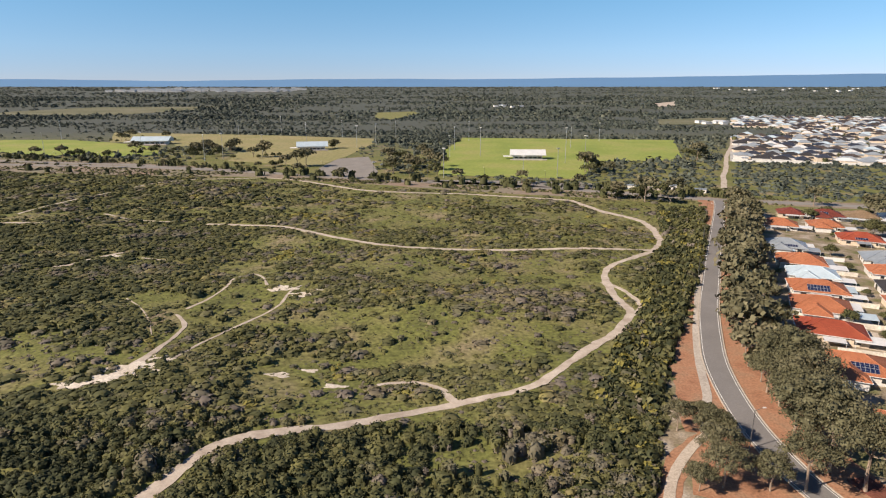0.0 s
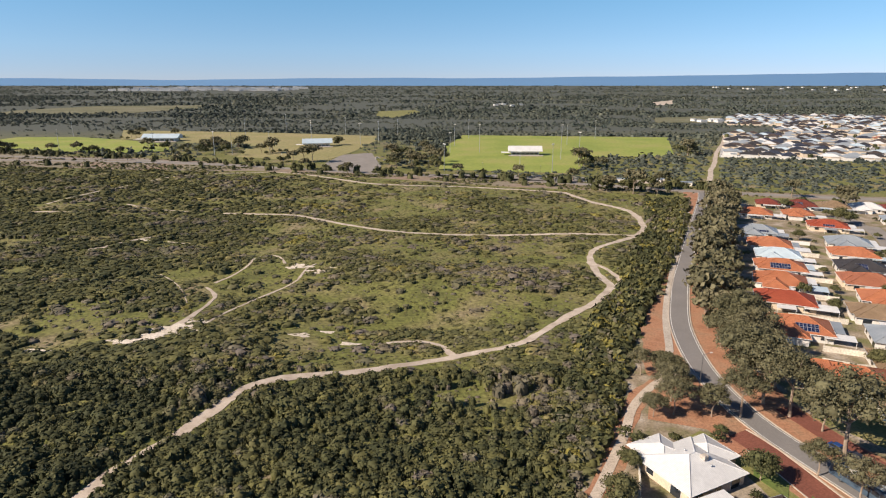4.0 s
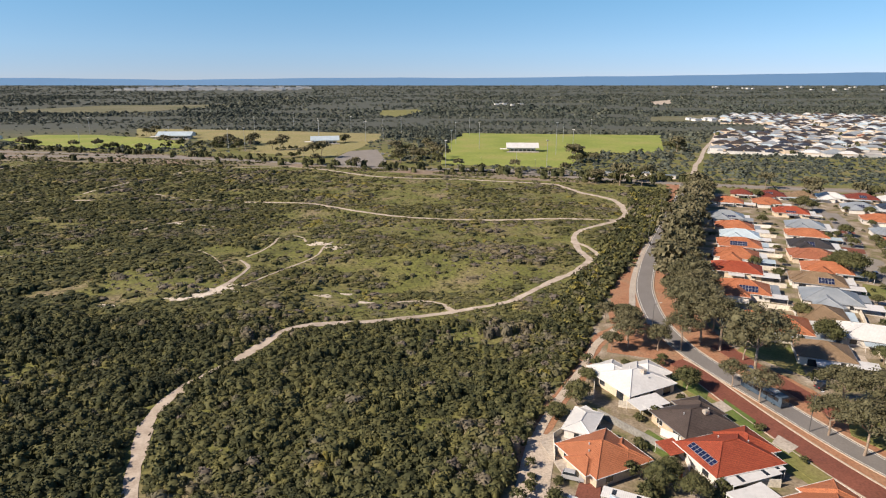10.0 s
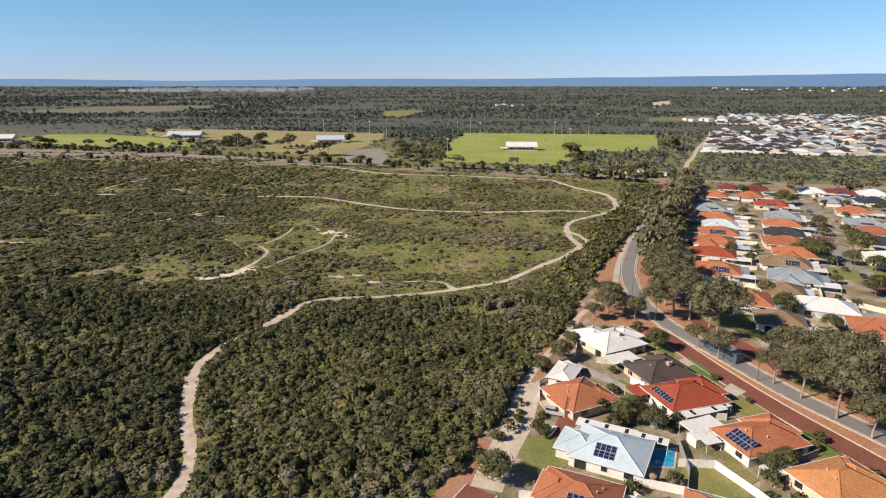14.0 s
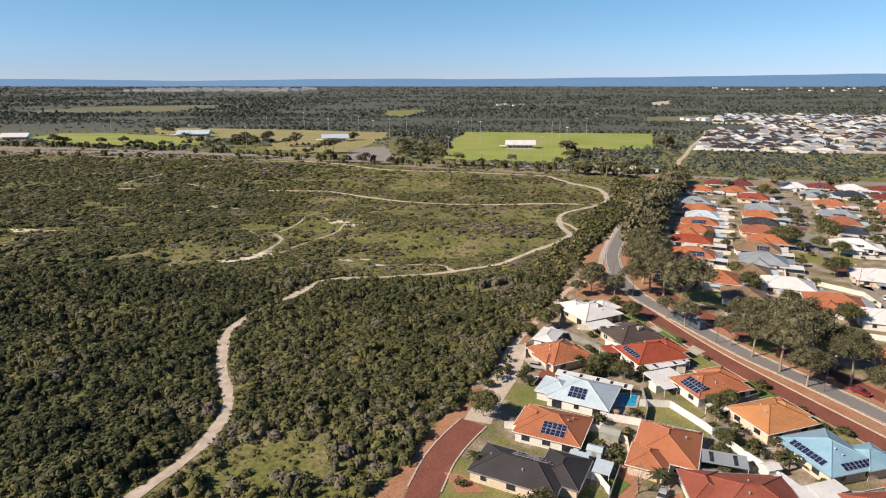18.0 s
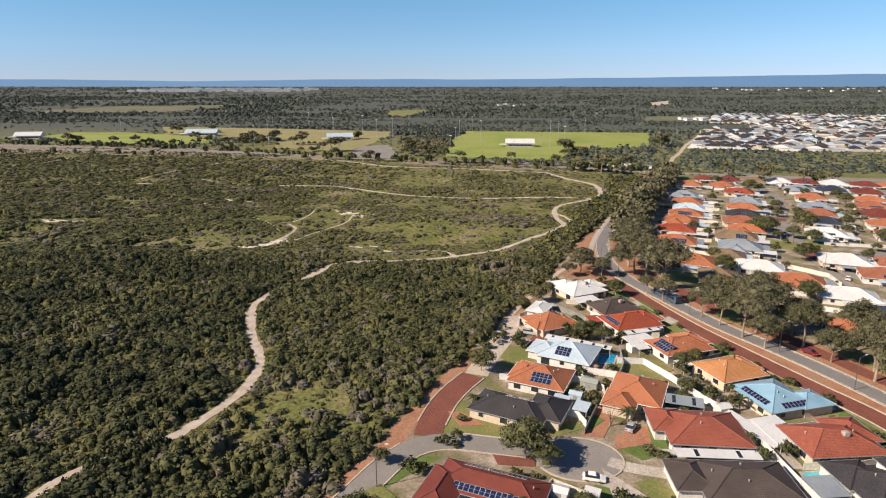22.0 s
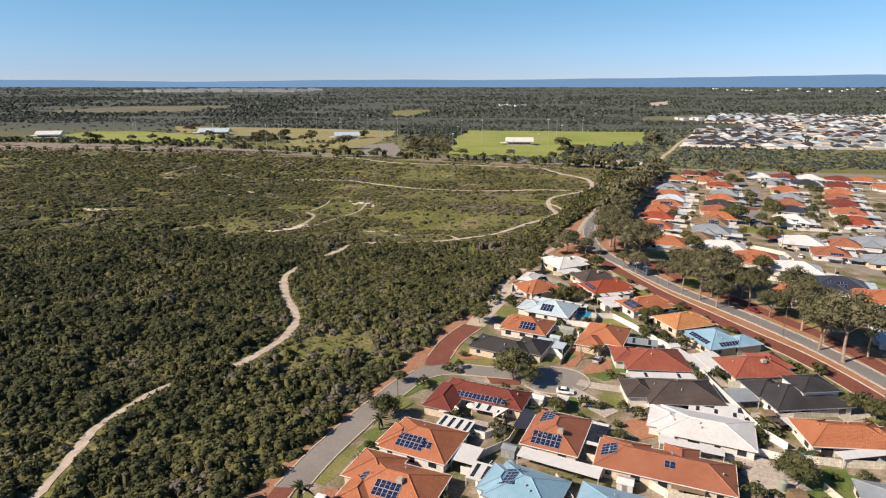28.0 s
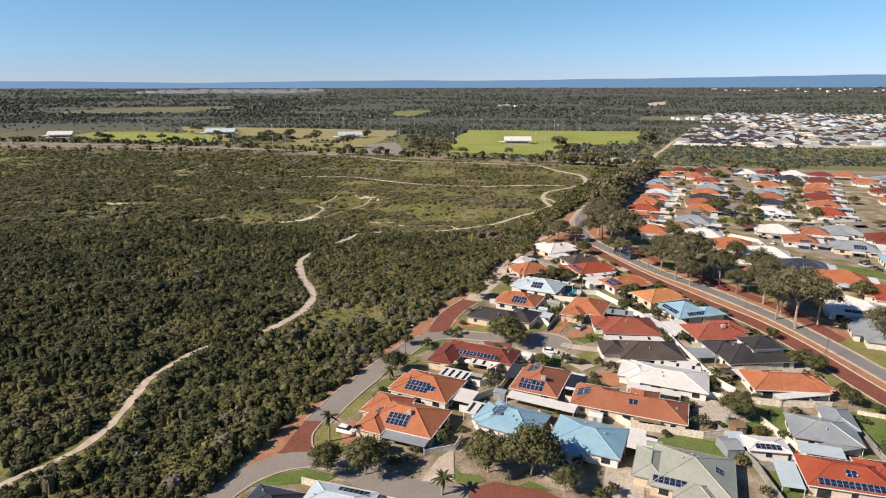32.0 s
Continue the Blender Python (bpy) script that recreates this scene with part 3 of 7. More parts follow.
for x, y, rx, ry in ((-84, 153, 7.5, 4.0), (-80, 160, 3.5, 3.0), (-60, 149.5, 5, 1.8), (-46, 155, 3.0, 1.6), (-38.4, 159, 2.2, 1.0), (-62, 217, 3, 2), (-54, 210, 2.4, 1.6), (-89, 148, 4.5, 2.6), (-61, 216, 5, 2.2), (-30, 150, 3, 1.2), (-95, 144, 5, 1.6), (-52, 212, 4, 1.4), (-226, 203, 7, 3.2), (-213, 202.8, 3.5, 1.4), (-202, 199, 3, 1.2), (-154, 256, 6, 3.0), (-149, 266, 3.5, 2.0), (-118, 138, 4, 1.2), (-40, 216, 7, 1.6), (-30, 219, 4, 1.0), (-9, 158, 7, 2.4)):
    a = np.linspace(0, 2 * math.pi, 26, endpoint=False)
    r = 1 + 0.28 * np.sin(3 * a + x) + 0.16 * np.sin(7 * a + y)
    zc = float(rise(x, y))
    s = Shape()
    ring = [(x + rx * r[k] * math.cos(a[k]), y + ry * r[k] * math.sin(a[k])) for k in range(26)]
    rz = [float(rise(*p)) + 0.1 for p in ring]
    for k in range(26):
        j = (k + 1) % 26
        s.face([(x, y, zc + 0.14), (*ring[k], rz[k]), (*ring[j], rz[j])])
        s.face([(*ring[j], rz[j]), (*ring[k], rz[k]), (*ring[k], rz[k] - 0.4), (*ring[j], rz[j] - 0.4)])
    tagged(part("sand_patch", s, M["whitesand"]), "bare patch of blown pale sand on the dunes", "sand", "", "structure")

# ---- streets ----
SUBURB = [(float(np.interp(y, EDGE_Y, EDGE_X)) - 1.5, y) for y in (-95, -75, -55, -36, -20, 0, 20, 40, 60, 80, 104, 119, 141, 160, 195, 245, 300, 372)] + [(330, 345), (520, 310), (520, -200), (-48, -200)]
patch("suburb_ground", SUBURB, 0.06, M["yard"], "sandy yards and paving between the houses")
ROAD = [(139, -170), (129, -110), (121.5, -70), (118, -46), (114.5, -22), (110, -2), (103, 18), (95, 36), (86.5, 53), (78.5, 76), (70.5, 100), (68.5, 118), (69.5, 135), (74, 158), (81.5, 180), (91, 204), (104, 233), (117, 262), (136, 303), (169, 375), (180, 402)]
ribbon("verge", ROAD, 27, 0.09, M["mulch"], "red gravel verge along the avenue", 0.6, shift=-1.0, category="verge")
ribbon("verge", [(55.5, 124), (58.5, 136), (66, 156), (75.5, 179), (85.5, 201), (95.5, 222)], [5, 7, 6.5, 6, 5, 4], 0.088, M["mulch"], "orange mulch strip between the thicket and the footpath", 0.5, category="verge")
ribbon("road", ROAD, 6.3, 0.16, M["asphalt"], "grey two-lane asphalt avenue with worn edges")
for sh, w in ((3.35, 0.3), (-3.35, 0.3)):
    ribbon("kerb", ROAD, w, 0.27, M["kerb"], "pale concrete kerb", 0, sh, category="kerb")
for sh in (2.7, -2.7):
    ribbon("lane_line", ROAD, 0.13, 0.168, M["paint"], "thin white edge line", 0, sh, 0.004, category="marking")
RED = [(127, -160), (118, -105), (111.5, -70), (107.8, -46), (104.6, -22), (100, -4), (93, 12), (85.5, 30), (77.5, 50), (71.5, 70), (66.5, 90), (63.5, 97)]
ribbon("service_road", RED, 6.0, 0.14, M["redpave"], "red brick-paved service road beside the avenue")
ribbon("kerb", RED, 0.4, 0.26, M["kerb"], "pale concrete kerb", 0, -3.3, category="kerb")
ribbon("kerb", RED, 0.3, 0.2, M["kerb"], "pale concrete kerb", 0, 3.2, category="kerb")
ribbon("mulch_verge", RED, 3.4, 0.12, M["mulch"], "orange gravel strip between the two carriageways", 0.1, -5.3, category="verge")
REDE = [(121, -30), (117, 5), (111, 22), (104, 40), (97, 56), (90, 74), (84, 94), (80, 108)]
ribbon("service_road", REDE, 5.2, 0.14, M["redpave"], "red brick-paved service road under the gum trees")
ribbon("footpath", [(57, 124), (60, 132), (64, 140), (70, 160), (77.5, 181), (87, 204), (99, 233), (112, 262)], 2.2, 0.19, M["concrete"], "concrete footpath beside the avenue", category="path")
ribbon("footpath", [(16, 48), (20, 60), (25.5, 72), (28.6, 77.6), (33, 85.7), (39, 97), (43.6, 107.4), (49.7, 116), (56, 122.5), (62, 126.5), (66, 124.5)], 2.1, 0.18, M["kerb"], "pale footpath along the edge of the heath", category="path")
ribbon("mulch_verge", [(16, 48), (20, 60), (25.5, 72), (33, 85.7), (39, 97), (43.6, 107.4), (49.7, 116), (56, 122.5), (62, 126.5), (66, 124.5)], 4.6, 0.10, M["mulch"], "orange mulch edging along the footpath", 0.7, category="verge")
ribbon("verge_lawn", [(x - 6.4, y - 2.0) for x, y in RED], 6.0, 0.075, M["lawn"], "olive mown lawn between the houses and the service road", 0.8, category="lawn")
patch("mulch_bed", [(54.5, 121), (62, 128), (65, 122), (64.5, 108), (65.5, 97), (57, 99), (46, 103), (49.5, 113)], 0.105, M["mulch"], "orange mulch bed below the verge trees", "mulch")
WEST = [(-9, 14), (-2.5, 2), (-7, -10), (-13, -22), (-21, -40), (-28, -56), (-32.5, -68), (-33, -78), (-29.5, -86), (-22, -91), (-11, -92), (0, -93), (14, -96), (40, -106)]
ribbon("mulch_verge", [(8, 33), (1, 17), (-3.6, 7), (-9.4, -8), (-16.4, -22.5), (-25, -41), (-32, -57), (-36.4, -69), (-40, -80), (-43, -95)], 4.6, 0.08, M["mulch"], "red gravel strip between the heath and the street", 0.7, category="verge")
LANE = [(6.2, 16.3), (2.4, 10), (-1.4, 2), (-4.2, -8), (-4.8, -13)]
BEND = [(24, -19.6), (17, -17.9), (9.7, -16.6), (2.5, -15.2), (-3.4, -15.6), (-8.4, -18.3), (-12.6, -23.5), (-16.8, -31.5), (-21, -40), (-28, -56), (-32, -68)]
ribbon("street", LANE, 6.4, 0.14, M["redpave"], "red brick-paved lane end", category="street")
ribbon("street", [(21.5, 60), (18.5, 50), (16, 40.5), (12.5, 32), (9.5, 24), (7, 16.5)], 6.4, 0.15, M["kerb"], "pale paved driveway lane", category="street")
ribbon("street", BEND, 6.2, 0.15, M["street"], "light grey asphalt street bending into a cul-de-sac", category="street")
patch("street", [(-34.9, -67.1), (-30.3, -67.2), (-31.4, -70.7), (-31.6, -74.2), (-30.8, -77.1), (-29.3, -79.4), (-37.9, -80.2), (-37.1, -78.7), (-36.4, -74.3)], 0.165, M["redpave"], "red brick-paved threshold", "street")
ribbon("street", [(-49.5, -99.0), (-44.3, -92.8), (-41.4, -88.3), (-36.8, -84.2), (-30.1, -82.3), (-21.1, -85.9), (-12.4, -90.9), (-4.5, -92.1), (3.2, -94.8)], 6.4, 0.147, M["street"], "light grey asphalt street", category="street")
patch("street", [(27 + 9 * math.cos(a), -21 + 7.5 * math.sin(a)) for a in np.arange(0, 6.28, 0.3)], 0.155, M["street"], "round grey asphalt turning circle", "street")
ribbon("street", [(33, -22), (37, -24), (44, -26), (50, -27)], 3.4, 0.16, M["concrete"], "pale concrete driveway", category="driveway")
for pts in ([(180, 196), (172, 166), (164, 142), (160, 120), (148, 88)], [(160, 136), (190, 138), (225, 140), (300, 145)], [(262, 232), (240, 180), (226, 140), (220, 110), (208, 80)], [(160, 120), (168, 95), (175, 82), (182, 66), (190, 48), (205, 20)], [(222, 290), (226, 310), (232, 336)]):
    ribbon("street", pts, 6.5, 0.15, M["street"], "light grey suburban street", category="street")
ribbon("street", [(226.8, 298), (216, 268.7), (206.3, 250), (198, 232), (188, 214), (181, 200)], 9.0, 0.155, M["street"], "wide light grey suburban street", category="street")
patch("street", [(180.5 + 8.5 * math.cos(a), 197 + 8 * math.sin(a)) for a in np.arange(0, 6.28, 0.3)], 0.16, M["street"], "round grey turning circle", "street")
ribbon("street", [(207.5, 253), (204.5, 247)], 9.2, 0.17, M["redpave"], "red brick-paved threshold", category="street")
ribbon("street", [(190, 218), (185.5, 210)], 9.2, 0.17, M["redpave"], "red brick-paved threshold", category="street")
ribbon("street", [(172, 150), (164, 138), (163, 128)], 6.4, 0.17, M["redpave"], "red brick-paved threshold", category="street")

for pts, sh in ((BEND[1:], 3.2), (BEND[1:4], -3.2), (BEND[5:], -3.2), (LANE[:4], 3.35), (LANE[:4], -3.35), ([(-42.2, -95.1), (-39.9, -91.0), (-35.9, -87.3), (-30.0, -85.1), (-24.4, -86.5)], 0), ([(-30.6, -67.3), (-31.7, -71.9), (-31.4, -75.3), (-29.6, -79.2), (-24.3, -81.2), (-17.7, -85.0)], 0)):
    ribbon("kerb", pts, 0.35, 0.24, M["kerb"], "pale concrete kerb", 0, sh, category="kerb")
ribbon("kerb", [(27 + 9.2 * math.cos(a), -21 + 7.7 * math.sin(a)) for a in np.arange(-2.7, 2.8, 0.3)], 0.35, 0.24, M["kerb"], "pale curved concrete kerb", 0, 0, category="kerb")

# ---- far flat land ----
patch("highway_verge", NEAR_SIDE + FAR_SIDE[::-1], 0.06, M["corridor"], "bare reddish road reserve along the highway", "verge")
ribbon("highway", HWY, 10, 0.13, M["street"], "wide pale grey highway carriageway", 0, 0, category="road")
ribbon("highway", [(-1400, 700), (-900, 675), (-533, 632), (-376, 598), (-308, 586), (-236, 562), (-180, 541)], 9, 0.12, M["street"], "wide pale grey highway carriageway", 0, 0, category="road")
ribbon("sand_track", [(188, 412), (210, 462), (235, 520), (253, 556), (300, 660), (350, 760), (406, 880)], 4.2, 0.1, M["sand"], "straight pale firebreak track", 0.4, category="track")
FIELD_A = [(-7, 521), (112, 496), (146, 617), (238, 618), (312, 850), (24, 885), (0, 725)]
FIELD_B = [(-218, 614), (-121, 576), (-104, 665), (-89, 865), (-269, 930), (-245, 752)]
FIELD_C = [(-448, 668), (-362, 649), (-308, 663), (-351, 751), (-441, 811), (-520, 850), (-606, 848), (-606, 776), (-537, 712)]
FIELD_D = [(-335, 767), (-245, 752), (-269, 930), (-523, 979), (-441, 811), (-376, 841)]
for f, m, l in ((FIELD_A, "turf", "bright green mown sports field"), (FIELD_B, "dryfield", "yellowing mown sports field"), (FIELD_C, "turf", "bright green mown playing field"), (FIELD_D, "dryfield", "yellowing mown playing field")):
    patch("sports_field", f, 0.1 + 0.03 * len(l) / 20, M[m], l, "field")
patch("parking_lot", [(-20, 492), (3, 470), (99, 449), (128, 452), (109, 478), (40, 488)], 0.13, M["street"], "pale gravel parking strip beside the field", "parking")
patch("parking_lot", [(-103, 512), (-62, 503), (-60, 540), (-72, 600), (-82, 652), (-112, 632), (-116, 560)], 0.11, M["street"], "grey parking area between the fields", "parking")
CLEARINGS = [[(-1105, 1453), (-1152, 1653), (-1042, 1861), (-774, 1896), (-691, 1968), (-697, 1740), (-794, 1533), (-983, 1483)], [(-181, 1609), (-85, 1661), (-57, 1538), (-120, 1335), (-157, 1383)], [(454, 1340), (639, 1416), (515, 1175), (402, 1174)], [(692, 2092), (831, 2268), (707, 1940), (651, 1905)]]
for pts, m, l in zip(CLEARINGS, ("clearing", "lawn", "clearing", "sand"), ("dull grassed clearing in the woods", "green clearing on a low rise among trees", "grassed clearing beside the far estate", "pale bare diggings among the trees")):
    patch("clearing", pts, 0.5, M[m], l, "clearing", 1.5, draped=True)

# Far ranges behind the plain; their blue is distance haze put into the colour.
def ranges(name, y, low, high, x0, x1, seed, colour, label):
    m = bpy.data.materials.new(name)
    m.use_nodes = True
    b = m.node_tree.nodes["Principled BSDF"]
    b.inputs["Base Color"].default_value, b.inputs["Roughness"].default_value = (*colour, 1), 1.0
    s = Shape()
    xs = np.linspace(x0, x1, 120)
    rr = np.random.default_rng(seed)
    zz = sum(rr.uniform(0.3, 1) / k * np.sin(xs * 0.0011 * k * rr.uniform(0.8, 1.2) + rr.uniform(0, 6)) for k in (1, 2, 3, 5, 8))
    zz = (zz - zz.min()) / (zz.max() - zz.min())
    slope = low + (high - low) * (0.35 * zz + 0.65 * np.clip((xs + 1500) / 4500, 0, 1))
    for i in range(119):
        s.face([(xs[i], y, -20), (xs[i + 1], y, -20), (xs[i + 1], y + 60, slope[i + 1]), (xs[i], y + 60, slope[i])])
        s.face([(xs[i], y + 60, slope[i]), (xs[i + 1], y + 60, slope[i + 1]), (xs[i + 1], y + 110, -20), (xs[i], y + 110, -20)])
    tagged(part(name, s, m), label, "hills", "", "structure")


ranges("backdrop", 4660, 92, 146, -4900, 4900, 3, (0.118, 0.236, 0.415), "low range of hills on the horizon, tinted blue for haze")

# ---- heath ----
def beyond(px, py):
    """Signed room to the heath's limits: positive inside."""
    return np.minimum(np.interp(py, EDGE_Y, EDGE_X) - px, np.interp(px, NSX, NSY) - 3 - py)


def bump(px, py, cx, cy, rx, ry):
    return np.exp(-(((px - cx) / rx) ** 2 + ((py - cy) / ry) ** 2))


TRACK_LINES = [(smooth(p, 6.0), (max(w) if isinstance(w, list) else w)) for p, w, _ in TRAILS]


def heath(n, y0, y1, keep, small, big):
    step = math.sqrt((y1 - y0) * (0.75 * ((y0 + y1) / 2 + 196) + 90) / n)
    gx, gy = np.meshgrid(np.arange(-0.75 * (y1 + 196) - 12, 170, step), np.arange(y0, y1, step))
    px, py = gx.ravel() + RNG.uniform(-0.6, 0.6, gx.size) * step, gy.ravel() + RNG.uniform(-0.6, 0.6, gx.size) * step
    ok = px > -0.75 * (py + 196) - 12
    px, py = px[ok], py[ok]
    ok = beyond(px, py) > 1.0
    px, py = px[ok], py[ok]
    near = np.full(len(px), 1e9)
    for line, w in TRACK_LINES:
        near = np.minimum(near, away(px, py, line) - w / 2)
    cover = np.array([noise.fractal((x * 0.020, y * 0.036, 0.0), 1.0, 2.0, 4) for x, y in zip(px, py)])
    fine = np.array([noise.noise((x * 0.12, y * 0.12, 3.0)) for x, y in zip(px, py)])
    ok = (RNG.uniform(0, 1, len(px)) < keep(px, py, cover)) & (near > np.where(py > 130, 0.7, 0.15))
    px, py, cover, fine, near = px[ok], py[ok], cover[ok], fine[ok], near[ok]
    r = small + (big - small) * RNG.uniform(0, 1, len(px)) ** 1.7 * (1 + 0.4 * fine)
    r = np.minimum(r, 0.7 + near * 0.9)
    grey = np.array([noise.noise((x * 0.022, y * 0.04, 12.0)) + 0.6 * noise.noise((x * 0.09, y * 0.12, 15.0)) for x, y in zip(px, py)])
    tone = np.clip(0.36 + 0.20 * fine + RNG.normal(0, 0.12, len(px)) + np.where(grey + RNG.normal(0, 0.15, len(px)) > 0.27, 0.38, 0.0) - 0.17 * np.clip((-52 - px) / 25, 0, 1) * np.clip((170 - py) / 60, 0, 1), 0, 0.93)
    swell = np.array([max(0.0, 0.8 + 1.6 * noise.noise((x * 0.04, y * 0.07, 5.0)) + 1.4 * noise.noise((x * 0.11, y * 0.16, 8.0))) for x, y in zip(px, py)]) * np.clip(near / 5, 0.15, 1) * np.interp(py, [-100, 0, 60], [1.5, 1.2, 1.0]) * (1 + 0.4 * np.clip((-58 - px) / 25, 0, 1) * np.clip((120 - py) / 60, 0, 1)) * (1 - 0.7 * bump(px, py, -44, 0, 9, 17))
    return px, py, r, tone, swell


T_NEAR = [shrub_template(46, 0.22, s, 6) for s in range(14)]
T_MID = [shrub_template(18, 0.36, s + 20, 6, 0.24) for s in range(8)]
T_CLUMP = [shrub_template(22, 0.36, s + 120, 6, 0.35) for s in range(8)]
T_LOW = [shrub_template(6, 0.5, s + 60, 4, 0.25) for s in range(6)]
T_WOOD = [shrub_template(5, 0.5, s + 80, 5) for s in range(8)]
T_FAR = [shrub_template(10, 0.44, s + 40, 5, 0.2) for s in range(6)]


def keep_near(px, py, c):
    open_ = 0.70 * bump(px, py, -31, 4, 12, 10) + 0.85 * bump(px, py, 6, 111, 19, 8) + 0.75 * bump(px, py, -44, -2, 9, 17) + 0.5 * bump(px, py, -42, -22, 8, 10)
    return np.clip(1.0 + 0.6 * c - open_, 0.15, 1)


def west(px):
    """The heath closes up towards the west."""
    return np.clip((-75 - px) / 60, 0, 1)


def keep_mid(px, py, c):
    open_ = 0.40 * bump(px, py, -20, 178, 62, 26) + 0.40 * bump(px, py, 10, 252, 60, 12) + 0.4 * bump(px, py, -120, 262, 36, 14) + 0.3 * bump(px, py, -110, 160, 22, 7) + 0.5 * bump(px, py, -205, 268, 34, 12) + 0.45 * np.clip((py - np.interp(px, NSX, NSY) + 75) / 40, 0, 1)
    return np.clip(0.50 + 1.7 * c - open_ + 0.4 * bump(px, py, 75, 180, 22, 60) + 0.55 * west(px), 0.07, 1)


px, py, r, tone, up = heath(19000, -108, 130, keep_near, 0.8, 2.4)
planted("heath_shrubs", px, py, r, r * RNG.uniform(0.6, 1.0, len(r)), tone, T_NEAR, LEAF["heath"], "dense dark green coastal heath shrubs", "shrubs", up=up)
px, py, r, tone, up = heath(15000, -108, 140, lambda x, y, c: np.full(len(x), 0.85), 0.45, 1.0)
planted("heath_undergrowth", px, py, r, r * RNG.uniform(0.5, 1.0, len(r)), np.clip(tone + 0.04 + 0.16 * bump(px, py, 6, 111, 19, 8) + 0.22 * bump(px, py, -30, 5, 14, 12) + 0.2 * bump(px, py, -42, -22, 8, 12), 0, 0.85), T_LOW, LEAF["heath"], "low olive and straw-coloured undergrowth between the shrubs", "undergrowth")
px, py, r, tone, up = heath(21000, 130, 320, keep_mid, 0.8, 3.2)
planted("heath_shrubs", px, py, r, r * RNG.uniform(0.26, 0.46, len(r)), np.clip(tone + 0.17 - 0.17 * west(px), 0, 0.95), T_MID, LEAF["heath"], "olive heath shrubs in broad clumps on grassy dunes", "shrubs", up=(0.45 + 0.45 * west(px)) * up)
px, py, r, tone, up = heath(22000, 132, 330, lambda x, y, c: np.clip(0.7 - 0.5 * c, 0.2, 0.95), 0.35, 1.0)
planted("heath_undergrowth", px, py, r, r * RNG.uniform(0.4, 0.7, len(r)), np.clip(tone + 0.16, 0, 0.9), T_LOW, LEAF["heath"], "low grey-green tufts on the grassy dunes", "undergrowth")
px, py, r, tone, up = heath(13000, 320, 600, keep_mid, 1.4, 4.4)
planted("heath_shrubs", px, py, r, r * RNG.uniform(0.24, 0.42, len(r)), np.clip(tone + 0.18 - 0.14 * west(px), 0, 1), T_FAR, LEAF["heath"], "olive heath shrubs towards the highway", "shrubs", up=(0.35 + 0.3 * west(px)) * up)

px, py, r, tone, up = heath(16000, 325, 560, lambda x, y, c: np.clip(0.75 - 0.5 * c, 0.2, 0.95), 0.6, 1.6)
planted("heath_undergrowth", px, py, r, r * RNG.uniform(0.3, 0.5, len(r)), np.clip(tone + 0.14, 0, 0.9), T_LOW, LEAF["heath"], "low olive tufts towards the highway", "undergrowth")

n = 2900
py = RNG.uniform(86, 372, n)
edge = np.interp(py, EDGE_Y, EDGE_X)
px = edge - np.interp(py, [100, 118, 135, 215, 240], [1.5, 2.5, 3.5, 3.5, 2]) - RNG.uniform(0, 1, n) ** 1.3 * np.interp(py, [86, 130, 200, 300, 372], [10, 14, 17, 20, 30])
near = np.full(n, 1e9)
for line, w in TRACK_LINES:
    near = np.minimum(near, away(px, py, line) - w / 2)
px, py = px[near > 1.6], py[near > 1.6]
r = RNG.uniform(0.9, 2.4, len(px))
planted("verge_thicket", px, py, r * np.interp(py, [120, 170], [1.0, 1.15]), r * RNG.uniform(0.8, 1.5, len(r)) * np.interp(py, [120, 170], [0.9, 1.2]), np.where(RNG.uniform(0, 1, len(px)) < 0.07, 1.3, np.clip(RNG.normal(0.34, 0.26, len(px)), 0, 1)), T_MID, LEAF["heath"], "tall dark green thicket along the verge", "shrubs")

main = smooth(TRAILS[0][0], 1.1)
tv = np.gradient(main, axis=0)
tv /= np.linalg.norm(tv, axis=1)[:, None]
cross = (main[:, 1] > 83) & (main[:, 1] < 97)
px = main[cross, 0] + RNG.uniform(-0.5, 0.5, cross.sum())
py = main[cross, 1] - RNG.uniform(2.3, 3.2, cross.sum())
r = RNG.uniform(0.9, 1.7, len(px))
planted("heath_shrubs", px, py, r, RNG.uniform(2.0, 2.9, len(px)), np.clip(RNG.normal(0.3, 0.2, len(px)), 0, 1), T_NEAR, LEAF["heath"], "tall heath shrubs leaning over the sand track", "shrubs")

dip = (main[:, 1] < -15.5) & (main[:, 1] > -26)
for off in (2.0, 3.4):
    px, py = main[dip, 0] + off * 0.6 + RNG.uniform(-0.6, 0.6, dip.sum()), main[dip, 1] - off + RNG.uniform(-0.5, 0.5, dip.sum())
    r = RNG.uniform(1.2, 1.9, len(px))
    planted("heath_shrubs", px, py, r, RNG.uniform(3.0, 4.4, len(px)), np.clip(RNG.normal(0.25, 0.12, len(px)), 0, 1), T_NEAR, LEAF["heath"], "tall heath shrubs on a crest hiding the track", "shrubs")

# ---- woods beyond ----
KEEP_OUT = [FIELD_A, FIELD_B, FIELD_C, FIELD_D, [(-103, 512), (-62, 503), (-60, 540), (-72, 600), (-82, 652), (-112, 632), (-116, 560)],
            ESTATE, *CLEARINGS, [(-1950, 3250), (-720, 3050), (-760, 3650), (-1950, 4050)]]
TRACK_R = np.array([(188, 412), (253, 556), (406, 880)], float)


